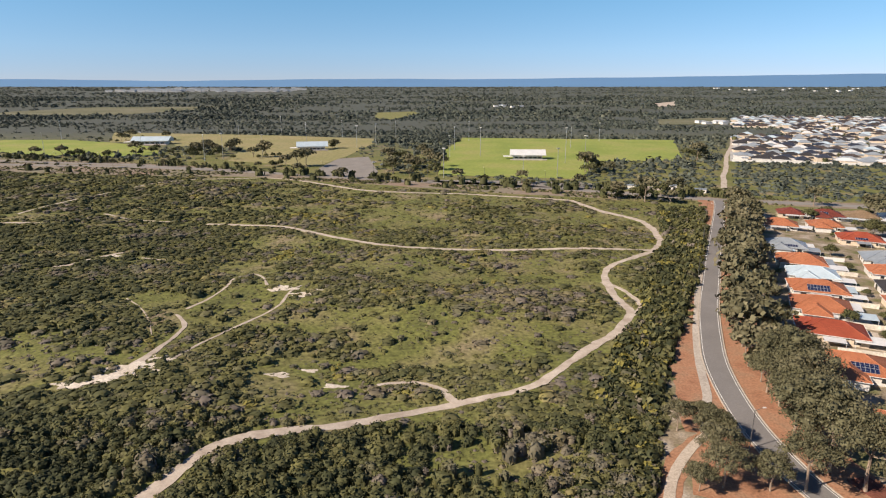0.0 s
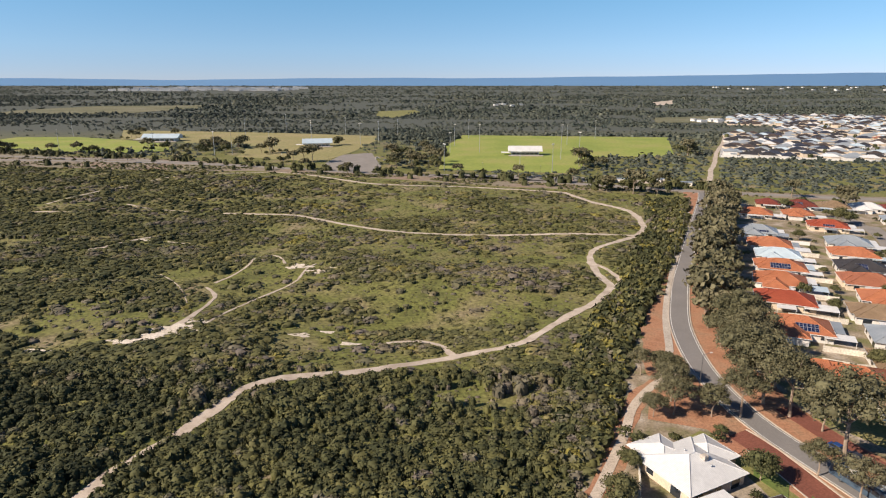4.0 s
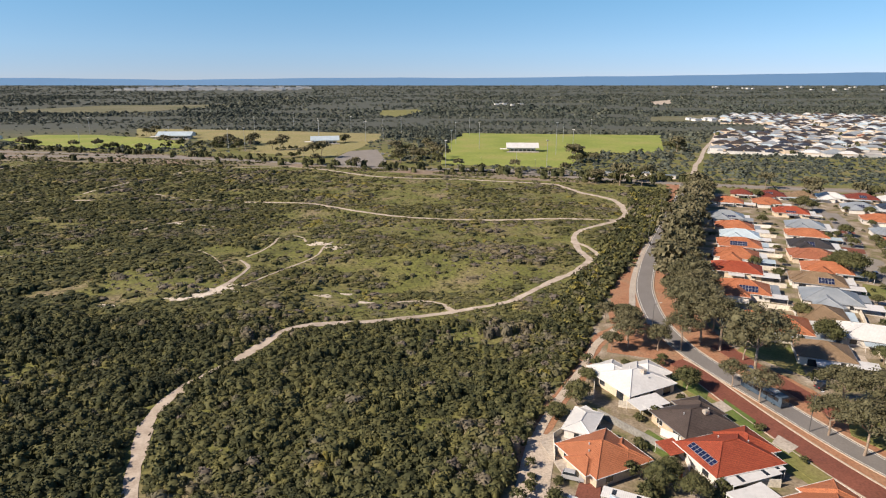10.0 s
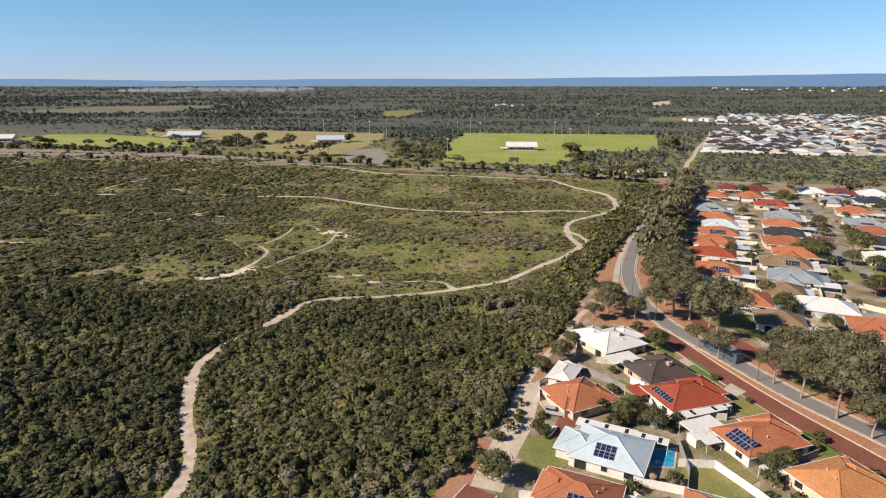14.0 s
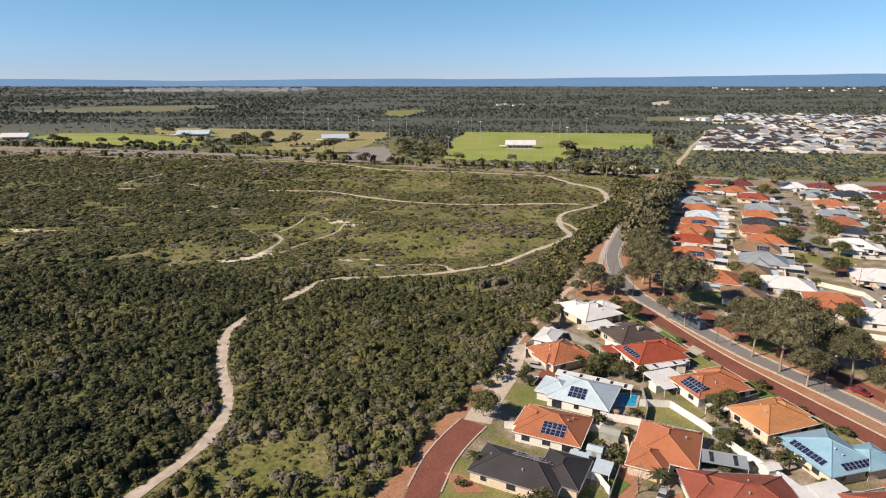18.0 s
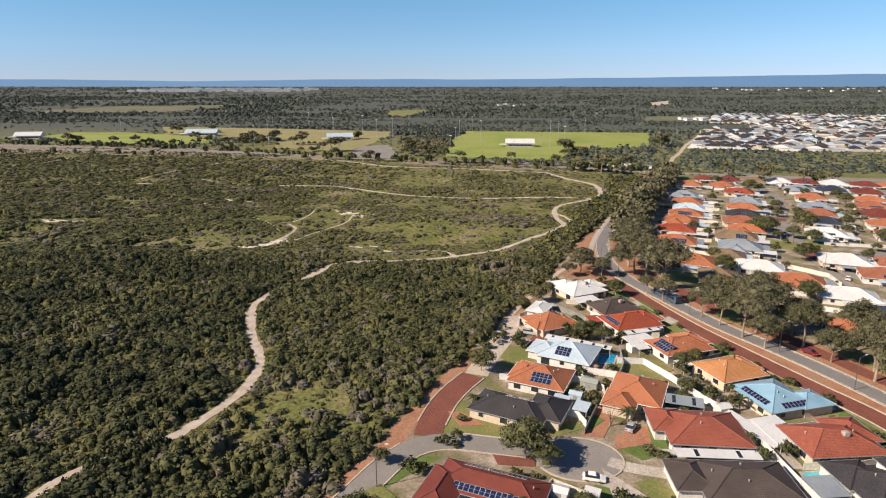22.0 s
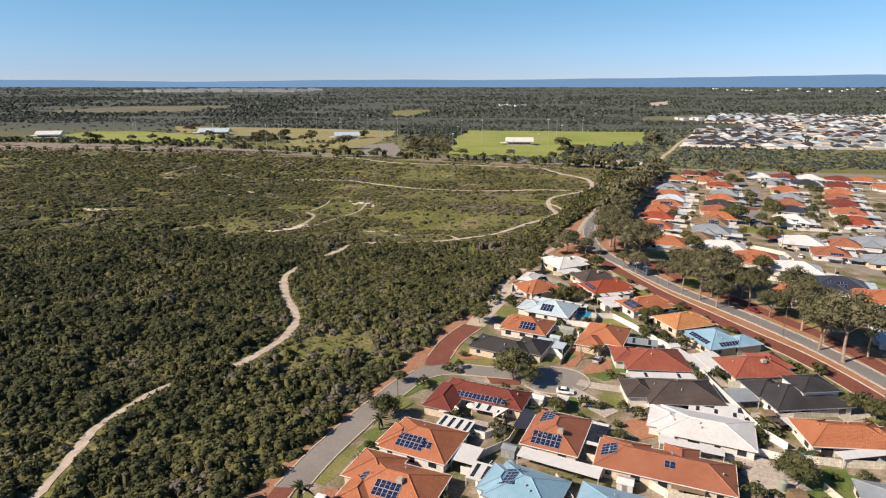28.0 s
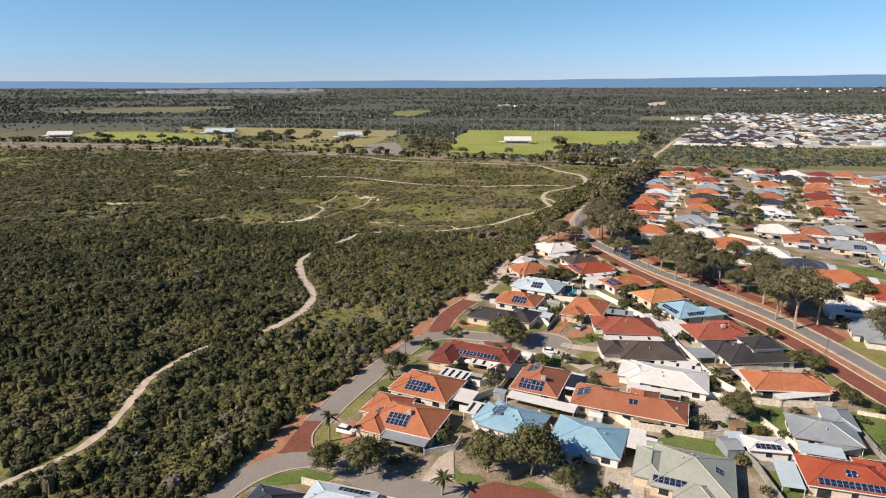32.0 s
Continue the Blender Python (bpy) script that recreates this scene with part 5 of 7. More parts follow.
def estate_shapes(w, d, n):
    """Walls and roof of one far house: a main hip with a lower wing and a porch, some of two storeys."""
    he = 5.4 if n % 5 == 4 else 2.9
    ws, rs = Shape(), Shape()
    for cx, cy, rw, rd, hh in ((0, 0, w, d, he), ((-1) ** n * w * 0.24, -d * 0.42, w * 0.46, d * 0.5, 2.85), (-((-1) ** n) * w * 0.3, d * 0.4, w * 0.36, d * 0.42, 2.8)):
        ws.box((cx, cy, hh / 2), (rw, rd, hh))
        sh, _, _ = hip(rw, rd, hh, 0.46, 0.45)
        for f in sh.f:
            rs.face([Vector(sh.v[i]) + Vector((cx, cy, 0)) for i in f])
    return ws, rs


FAR_MESH = [estate_shapes(w, d, n) for n, (w, d) in enumerate(((15.5, 10.5), (14.0, 11.5), (16.5, 10.0), (13.5, 12.0), (13.0, 10.5)))]
far_cache = {}
for k, (x, y) in enumerate(FAR_HOUSES[:200]):
    q = random.Random(k)
    c = q.choice("gdgkgdegkdlgew" if x < 560 else "gdtdgenkgglqw")
    n = k % 5
    hs = thing("house", x, y, 0, -17 + 180 * (q.random() < 0.5) + q.uniform(-4, 4), f"white rendered {'two-storey ' if n == 4 else ''}house with a {ROOFWORD[c]} roof", "house", "far estate houses")
    if (n, c) not in far_cache:
        far_cache[(n, c)] = FAR_MESH[n][1].mesh("roof", ROOF[c])
    wc = "white" if k % 2 else "cream"
    if (n, wc) not in far_cache:
        far_cache[(n, wc)] = FAR_MESH[n][0].mesh("wall", WALL[wc])
    part("wall", far_cache[(n, wc)], None, hs)
    part("roof", far_cache[(n, c)], None, hs)
for n, c in enumerate("gedkglwe"):
    s, ws = Shape(), Shape()
    for k, (x, y) in enumerate(FAR_HOUSES[200:]):
        if k % 8 == n:
            m = pose(x, y, 0, 0, 0, -17 + 180 * (k % 2))
            wa, ra = FAR_MESH[k % 5]
            for f in wa.f:
                ws.face([m @ Vector(wa.v[i]) for i in f])
            for f in ra.f:
                s.face([m @ Vector(ra.v[i]) for i in f])
    if s.f:
        tagged(part("estate_roofs", s, ROOF[c]), f"{ROOFWORD[c]} roofs of distant estate houses", "roofs", "", "stuff")
        tagged(part("estate_walls", ws, WALL["cream"]), "cream walls of distant estate houses", "walls", "", "stuff")


# ---- trees ----
def tree(name, hgt, spread, seed, mat, label, n=620, size=0.42, bare=0.45, clumps=11, flat=0.6, limbs=True, core=1.0, fat=1.0):
    """A trunk that forks into limbs, each ending in clumps of leaf sprays."""
    rng = np.random.default_rng(seed)
    t = thing(name, 0, 0, 0, 0, label, "tree", "")
    s = Shape()
    fork = Vector((rng.uniform(-0.3, 0.3), rng.uniform(-0.3, 0.3), hgt * bare))
    r0 = 0.035 * hgt * 0.7
    mid = fork * 0.5 + Vector((rng.uniform(-0.25, 0.25), rng.uniform(-0.25, 0.25), 0))
    s.tube((0, 0, -0.3), mid, r0, r0 * 0.75, 7)
    s.tube(mid, fork, r0 * 0.75, r0 * 0.6, 7)
    cs, ns, hvs, hfs = [], [], [], []
    per = n // clumps
    for k in range(clumps):
        a = 2.4 * k + rng.uniform(-0.4, 0.4)
        rr = spread * math.sqrt((k + 0.4) / clumps) * 0.78
        top = Vector((rr * math.cos(a), rr * math.sin(a), hgt * (0.92 - flat * 0.5 * (rr / spread) ** 1.5) - rng.uniform(0, 0.14) * hgt))
        elbow = fork.lerp(top, 0.55) + Vector((0, 0, -0.04 * hgt))
        if k % 3 == 0 or n < 100:
            lb = Shape() if limbs else s
            lb.tube(fork - Vector((0, 0, 0.2)), elbow, r0 * 0.42, r0 * 0.24, 5)
            lb.tube(elbow, top, r0 * 0.24, r0 * 0.08, 5)
            if limbs:
                part("limb", lb, M["bark"], t)
        d = rng.normal(0, 1, (per, 3))
        d /= np.linalg.norm(d, axis=1)[:, None]
        cr = fat * spread * rng.uniform(0.30, 0.46) * (11 / clumps) ** 0.4
        mass = np.array((cr, cr, cr * 0.66))
        cs.append(d * rng.uniform(0.6, 1.15, (per, 1)) * mass + np.array(top))
        ns.append(d)
        hv, hf = hull(rng, [(0.35, -0.6), (0.74, 0.0), (0.45, 0.6)], 6, True)
        hvs.append((hv * mass * core * 0.74 if n > 100 else hv * 0.05) + np.array(top))
        hfs.append(hf + 18 * k)
    v, f = flakes(np.vstack(cs), np.vstack(ns), size, 0.6, rng)
    hv = np.vstack(hvs)
    v, f = np.vstack([hv, v]), np.vstack([*hfs, f + len(hv)])
    tones = rng.uniform(0.2, 0.8) + np.concatenate([np.repeat(rng.normal(0, 0.06, clumps), 18), np.repeat(rng.normal(0, 0.12, per * clumps), 4)])
    crown = grown("crown", v, f, tones, mat, "", "")
    crown.parent = t
    part("trunk", s, M["bark"], t)
    return t


FAR_GUMS = [tree("gum_tree", h, s, 130 + k, LEAF["gum"], "tall gum tree with an olive crown beside the road", 260, 0.72, b, 13, limbs=False) for k, (h, s, b) in enumerate(((10, 5.2, 0.36), (11.5, 5.6, 0.4), (9, 4.8, 0.3), (8, 4.2, 0.26)))]
FAR_DENSE = [tree("shade_tree", h, s, 230 + k, LEAF["dark"], "dense round dark green tree", 220, 0.58, 0.22, 11, 0.9, limbs=False, core=1.15, fat=1.35) for k, (h, s) in enumerate(((7, 4.0), (6, 3.4), (8.5, 4.8)))]
GUMS = [tree("gum_tree", h, s, 100 + k, LEAF["gum"], "tall gum tree with a pale forked trunk and olive crown", 4400, 0.19, b, 22) for k, (h, s, b) in enumerate(((11, 5.4, 0.42), (12.5, 6.0, 0.42), (9.5, 4.9, 0.38), (13, 5.6, 0.46), (8, 4.5, 0.32)))]
DENSE = [tree("shade_tree", h, s, 200 + k, LEAF["dark"], "dense round dark green garden tree", 2700, 0.19, 0.24, 17, 0.9, limbs=False, core=1.15, fat=1.4) for k, (h, s) in enumerate(((7, 3.8), (6, 3.2), (8.5, 4.6)))]
SMALL = [tree("garden_bush", h, s, 300 + k, LEAF["dark"], "rounded green garden bush", 160, 0.27, 0.2, 7, 0.9, limbs=False) for k, (h, s) in enumerate(((2.2, 1.4), (3.2, 1.7), (1.6, 1.3)))]
used = set()


def plant(kinds, k, x, y, size=1.0, label=""):
    src = kinds[k % len(kinds)]
    m = pose(x, y, float(rise(x, y)), 0, 0, (k * 77) % 360) @ Matrix.Scale(size, 4)
    if src.name in used:
        ob = copy_thing(src, m)
    else:
        used.add(src.name)
        ob, src.matrix_basis = src, m
    if label:
        tagged(ob, label)
    return ob


street = [(87, 52.5, 1), (90, 43, 1.05), (92.5, 34.5, 1), (104.5, 36, 1), (107, 26, 1.1), (108.5, -0.3, 1.25), (110.6, -8.7, 1.4), (113, 5, 1.1), (111.5, 14.5, 1.1), (83, 98, 1.1), (72.5, 82, 0.62), (75.7, 74, 0.62), (61, 104, 0.75), (67.7, 104, 0.85), (47.5, 104, 0.6), (52.5, 105, 0.75), (76, 110, 1.15), (75.6, 118.5, 1.1), (79, 104, 1.1), (57, 127, 0.6), (54, 111, 0.8), (81, 87, 1.35), (98, 62, 1.1), (101, 53, 1.0), (106, 45, 0.9),
          (93, 70, 0.8), (115, 20, 0.9), (118, 10, 1), (120, -5, 1), (57, 121, 0.8), (51, 125, 0.6), (96, 47, 1.0), (84, 60, 0.9), (118, 33, 0.9), (111, 50, 0.9), (122, 22, 0.8), (128, -24, 0.9), (126, -38, 0.8)]
for k, (x, y, s) in enumerate(street):
    plant(GUMS, k, x, y, s * (1.2 if x > 86 and y > 16 else 1.0))
ln = smooth(ROAD, 7.0)
tg = np.gradient(ln, axis=0)
tg /= np.linalg.norm(tg, axis=1)[:, None]
k = 50
for p, t in zip(ln, tg):
    if 112 < p[1] < 372:
        for off in (8.5, 14.5):
            k += 1
            q = p + np.array([t[1], -t[0]]) * (off + random.uniform(-1.5, 1.5)) + t * random.uniform(-2, 2)
            if off < 10 or k % 3:
                plant(FAR_GUMS if p[1] > 150 else GUMS, k, q[0], q[1], random.uniform(0.95, 1.3))
    if 232 < p[1] < 380 and k % 2:
        q = p - np.array([t[1], -t[0]]) * random.uniform(9, 14)
        plant(FAR_DENSE, k, q[0], q[1], random.uniform(0.5, 0.8))
for k, (x, y, s) in enumerate([(8.6, 19.1, 1.0), (15.8, -21.4, 1.55), (19.7, -24.5, 0.7), (7.3, -86.3, 1.3), (15.8, -87.1, 1.2), (21.9, -92.3, 1.0), (-17.8, -87.2, 1.2), (-25.6, -86.5, 0.7), (66.7, -64.9, 1.25), (99.5, -39.4, 0.8), (98, -58, 0.5), (102, -62, 0.5), (36.6, -50.3, 0.5), (-15.9, -41.7, 0.7), (40, 41, 1.0), (43.5, 44.5, 0.7), (31.3, 73, 0.7), (36.4, 84, 0.75), (25, 66, 0.7), (60.5, 80.5, 0.7), (59.6, 96, 0.5),
                               (24.9, -37.5, 0.6), (64, 22, 0.5), (203, 222, 1), (196, 205, 1.1), (186, 183, 1.2), (172, 168, 1.2), (163, 184, 1.3), (160, 172, 1.2), (157, 182, 1.1), (200, 240, 1), (212, 300, 1.1), (221, 305, 1.1), (176, 158, 1.1), (156, 128, 0.9), (183, 128, 0.9), (135, 60, 0.8), (128, 75, 0.9), (120, 95, 1.0), (116, 128, 0.9), (112, 108, 0.9), (245, 290, 1), (262, 205, 0.9), (150, 20, 0.8), (135, 25, 1),
                               (-14, -23, 0.5), (46, 38, 0.6), (84, 5, 0.5), (95, -36, 0.7), (68, 24, 0.5), (71, 28, 0.5), (60, 8, 0.6), (130, -55, 0.9)]):
    plant(DENSE, k, x, y, s)
for k in range(46):
    x = -440 + k * 15 + random.uniform(-5, 5)
    y = float(np.interp(x, HWX, HWYY)) + random.choice((-9, 13, 20)) + random.uniform(-2, 2)
    plant(FAR_DENSE if k % 3 else FAR_GUMS, k, x, y, random.uniform(0.55, 0.95))
for cx, cy, rx, ry, n in ((-290, 675, 50, 40, 34), (-30, 545, 28, 32, 20), (-40, 640, 30, 40, 14), (-200, 640, 30, 12, 8), (130, 535, 14, 22, 8), (262, 640, 14, 20, 9), (-420, 640, 70, 10, 14), (-170, 575, 45, 8, 9), (-420, 830, 60, 30, 10), (-140, 745, 10, 14, 3), (255, 345, 60, 6, 10), (130, 405, 35, 14, 12)):
    for i in range(n):
        k += 1
        plant(FAR_DENSE if i % 3 else FAR_GUMS, k, cx + random.uniform(-rx, rx), cy + random.uniform(-ry, ry), random.uniform(0.9, 1.4))
for i, (x, y, q) in enumerate(((205, 178, 0.8), (216, 196, 0.7), (232, 214, 0.9), (243, 236, 0.8), (252, 256, 0.9), (228, 262, 0.7), (262, 282, 0.9), (212, 160, 0.8), (238, 300, 0.7), (196, 240, 0.5), (186, 232, 0.5), (176, 214, 0.5), (150, 142, 0.6), (172, 268, 0.6), (218, 322, 0.8), (142, 190, 0.5), (131, 172, 0.5), (152, 214, 0.5), (166, 246, 0.5))):
    plant(DENSE, i, x, y, q)


def far_trees(name, px, py, small, big, label):
    """Many round trees far off, joined."""
    r = RNG.uniform(small, big, len(px))
    planted(name, px, py, r, r * RNG.uniform(0.8, 1.15, len(r)), np.clip(RNG.normal(0.45, 0.25, len(px)), 0, 1), T_CLUMP, LEAF["dark"], label, "trees", up=r * RNG.uniform(0.5, 0.9, len(r)))


px = RNG.uniform(-640, 200, 150)
far_trees("highway_trees", px, np.interp(px, FSX, FSY) + RNG.uniform(-9, 7, 150), 1.8, 4.2, "dark round trees lining the far side of the highway")
px = np.arange(-620, 190, 27.0) + RNG.uniform(-6, 6, 30)
far_trees("highway_trees", px, np.interp(px, NSX, NSY) + RNG.uniform(4, 14, 30), 2.4, 4.0, "dark round trees spaced along the near side of the highway")
px, py = RNG.uniform(295, 950, 420), RNG.uniform(585, 1400, 420)
ok = inside(px, py, ESTATE) & (px < 0.74 * (py + 196) + 20)
far_trees("estate_trees", px[ok], py[ok], 1.6, 3.6, "small dark trees among the far estate's roofs")
BARE = tree("bare_tree", 6.5, 3.4, 400, LEAF["gum"], "leafless grey tree with thin spreading limbs", 60, 0.12, 0.3, 14)
for i, (x, y, q) in enumerate(((54.6, 115, 1.3), (36.5, -8.5, 0.9), (98, 66, 0.8))):
    plant([BARE], i, x, y, q)


# ---- yards ----
lift = 0.08
for pts, m, l in (
        ([(2.1, 3.6), (-2.5, -4.6), (-2.0, -10.3), (1.9, -14.5), (12.1, -15.4), (20.8, -14.1), (15.9, -7.7), (7.9, -3.3)], "lawn", "dry mown front lawn"),
        ([(-8.0, -20.1), (-1.9, -21.3), (-8.0, -27.0), (-12.4, -31.5), (-16.8, -30.7), (-13.0, -24.7)], "green", "overgrown green front garden"),
        ([(-20.8, -49.5), (-18.5, -45.2), (-16.1, -45.2), (-17.2, -50.5)], "green", "small green front lawn"),
        ([(-28.9, -64.7), (-24.5, -55.0), (-20.0, -52.7), (-21.6, -58.0), (-23.1, -62.8), (-25.7, -66.4)], "lawn", "mown front lawn"),
        ([(24.1, -32.0), (26.0, -30.1), (28.7, -32.6), (29.2, -36.2), (26.1, -39.6), (24.0, -38.0)], "green", "green front lawn by the turning circle"),
        ([(13.7, 28.5), (16.7, 34.8), (22.7, 34.1), (21.0, 25.9), (15.7, 25.8)], "lawn", "dry lawn beside the lane"),
        ([(47.5, 23.3), (49.4, 25.6), (55.8, 24.2), (57.6, 16.9), (46.3, 18.8)], "lawn", "dry back lawn"),
        ([(41.7, -9.4), (45.8, -7.9), (50.2, -11.1), (51.4, -16.3), (47.1, -19.1), (43.3, -14.8)], "green", "green front lawn by the driveway"),
        ([(73.2, -59.2), (80.8, -59.1), (77.1, -68.8), (72.9, -68.2), (71.7, -65.2)], "green", "green back lawn"),
        ([(65.7, 68.7), (70.2, 70.8), (72.8, 62.5), (67.5, 59.8)], "green", "green verge lawn"),
        ([(74.6, 34.1), (82.6, 38.9), (85.7, 32.4), (78.5, 28.9)], "green", "green verge lawn"),
        ([(68.5, 59.0), (73.9, 57.8), (77.9, 51.7), (72.3, 48.2), (68.0, 52.3)], "lawn", "dry verge lawn"),
        ([(2.5, -3.0), (7.5, 5.5), (12, 11), (13.5, 8), (7.5, 0.0), (5.0, -6.0)], "lawn", "dry mown side lawn"),
        ([(14, -13.6), (23, -13.2), (30, -9.6), (29, -6), (21, -10.5)], "lawn", "dry mown front lawn"),
        ([(24.7, -34), (29, -36.5), (34, -32), (28.5, -29.5)], "green", "small green lawn"), ([(36, -29), (41, -27.6), (44, -33), (40, -35.5)], "lawn", "mown front lawn"),
        ([(36, -17), (40, -21.5), (45, -19.5), (41, -15)], "green", "small green lawn"), ([(13, 24), (20, 31), (26, 27), (19, 18)], "lawn", "dry mown front lawn"),
        ([(47, 24), (53.4, 23), (57, 14), (51, 12), (46, 17)], "lawn", "mown back lawn"), ([(44.5, -74), (50, -71.5), (61, -75), (58, -80), (49, -77.5)], "green", "green back lawn"),
        ([(62, -63), (74, -59.5), (82, -61.5), (79, -68), (70, -72), (63, -68)], "green", "green back lawn"), ([(92, -60), (101, -62), (109, -80), (97, -86), (92, -72)], "green", "green front lawn"),
        ([(-30.1, -68.2), (-31.3, -71.4), (-31.0, -74.8), (-29.4, -78.8), (-24.3, -81.2), (-21.5, -79.5), (-24.2, -72.9), (-26.8, -68.7)], "lawn", "mown corner lawn below the palm"),
        ([(-40.0, -91.7), (-36.8, -88.0), (-29.9, -85.6), (-23.0, -87.8), (-25.0, -89.6), (-33.7, -90.9)], "green", "narrow grass island beside the street"),
        ([(0.2, -84.3), (1.6, -86.6), (5.4, -87.3), (6.7, -89.1), (3.8, -90.2), (0.6, -89.2)], "green", "green front lawn"),
        ([(11.6, -91.1), (15.7, -88.9), (19.3, -91.7), (15.2, -93.1)], "green", "green front lawn"),
        ([(60, 82), (63, 88), (66, 80), (63, 75)], "green", "green verge lawn"),
        ([(65, 70), (68, 76), (71, 66), (68, 61)], "green", "green verge lawn"), ([(69, 52), (73, 56), (76, 45), (72, 42)], "lawn", "mown verge lawn"), ([(77, 36), (80, 38), (83, 27), (79.5, 24)], "green", "green verge lawn"),
        ([(84, 16), (87, 18), (90.5, 9), (87, 6)], "lawn", "mown verge lawn"), ([(89, -6), (94, 0), (96, -9), (91, -12)], "green", "green verge lawn"), ([(93, -20), (99, -18), (100, -30), (95, -32)], "green", "green verge lawn"),
        ([(47, 92), (56, 98), (60, 93), (52, 88)], "lawn", "dry verge lawn"), ([(41, 58), (45, 62), (49, 55), (45, 51)], "green", "small green back lawn"), ([(56, 25), (58.5, 27), (61, 20), (58, 18)], "lawn", "back lawn"),
        ([(89, 60), (97, 76), (101, 70), (94, 52)], "lawn", "dry grass below the gum trees"), ([(112, 35), (118, 38), (124, 20), (118, 15)], "lawn", "dry grass below the gum trees"), ([(118, -20), (126, -14), (130, -40), (121, -48)], "lawn", "dry grass beside the avenue"),
        ([(84, 104), (92, 112), (102, 108), (95, 88)], "lawn", "dry front lawn"), ([(30, -6.5), (33.5, -3), (36, -6), (32, -10)], "green", "small green side lawn"), ([(27, 11), (31, 14), (33, 9), (30, 6)], "green", "small green side lawn"),
        ([(-17, -33), (-13.5, -30), (-10, -34), (-13, -38)], "lawn", "verge lawn"), ([(-21, -54), (-18, -49), (-15, -52), (-18, -57)], "green", "green front lawn"), ([(63, -86), (68, -84), (69, -92), (63, -95)], "green", "green side lawn"),
        ([(150, 150), (160, 165), (170, 160), (162, 145)], "lawn", "street lawn"), ([(172, 150), (180, 172), (186, 165), (180, 148)], "lawn", "street lawn"), ([(165, 190), (172, 205), (176, 200), (168, 186)], "lawn", "street lawn"), ([(196, 95), (206, 98), (214, 70), (204, 66)], "lawn", "street lawn"),
        ([(165, 66), (176, 60), (184, 40), (172, 45)], "green", "street lawn")):
    lift += 0.004
    patch("lawn", pts, lift, M[m], l, "lawn")
for pts, m in (([(36.9, 1.2), (41.6, 1.3), (34, -13.2), (29.2, -12.4)], "orpave"), ([(36.4, -12.7), (45.1, -8.2), (43.9, -15.4), (35.6, -17.6)], "orpave"), ([(-0.5, -2.5), (3, -3.2), (8, -8.5), (2.5, -9)], "orpave"), ([(-26.8, -68.7), (-22.6, -66.9), (-19.9, -74.0), (-22.1, -78.4), (-24.2, -76.3)], "orpave"),
               ([(38, -42), (47, -39.5), (50, -46), (42, -49)], "orpave"), ([(32, -83.5), (39, -86), (36, -97), (28, -95)], "concrete"), ([(9, -19.8), (18, -20.6), (17.5, -24), (10, -23.4)], "redpave"), ([(3.0, -92.0), (8.0, -89.3), (17.6, -91.7), (22.5, -95.3), (16.8, -97.8), (3.2, -96.5)], "redpave"),
               ([(-3.1, -81.6), (0.2, -78.0), (0.3, -88.5), (-1.8, -89.8), (-6.3, -89.3)], "sand"), ([(18, 20), (23, 23), (27, 19), (21, 15)], "concrete"), ([(31, -24.5), (36, -31), (40, -37), (36, -40), (31, -33)], "concrete"), ([(70, 57), (73, 60), (75, 55.5), (71.5, 53)], "concrete"), ([(78, 22), (82.5, 24), (85, 18), (80, 16)], "concrete"),
               ([(85, 1), (91.5, 5), (93, 0), (87, -3)], "concrete"), ([(91, -36), (100, -33), (101, -38), (92, -41)], "concrete"), ([(92, -50), (103, -48), (103, -53), (92, -55)], "orpave"), ([(54, 91), (61, 96), (63, 91), (57, 87)], "orpave"), ([(61, 72), (67, 75), (68, 71), (63, 68)], "concrete"),
               ([(57, -52), (66, -56), (70, -66), (60, -68)], "concrete"), ([(66, -16), (72, -15), (72, -24), (66.5, -24)], "concrete"), ([(26, 44), (31, 46), (28, 37), (22, 34)], "redpave"), ([(1, -40), (12, -44), (9, -49), (-2, -45)], "concrete"), ([(20, 57), (26, 62), (28, 52), (23, 45)], "concrete")):
    lift += 0.004
    patch("driveway", pts, lift - 0.11, M[m], {"orpave": "terracotta paved driveway", "concrete": "pale concrete paving", "redpave": "red brick paving", "sand": "bare sandy driveway"}[m], "paving")


def pool(pts, mat, label):
    c = np.mean(pts, axis=0)
    t = thing("swimming_pool", c[0], c[1], 0, 0, label, "pool", "backyard pools")
    q = [(x - c[0], y - c[1]) for x, y in pts]
    s = Shape()
    big = [(x * 1.22, y * 1.22) for x, y in q]
    for i in range(4):
        j = (i + 1) % 4
        s.face([(*big[i], 0.2), (*big[j], 0.2), (*q[j], 0.2), (*q[i], 0.2)])
        s.face([(*big[j], 0.2), (*big[i], 0.2), (*big[i], -0.1), (*big[j], -0.1)])
        s.face([(*q[i], 0.2), (*q[j], 0.2), (*q[j], 0.08), (*q[i], 0.08)])
    part("coping", s, M["concrete"], t)
    w = Shape()
    w.face([(*p, 0.14) for p in q])
    part("water", w, mat, t)


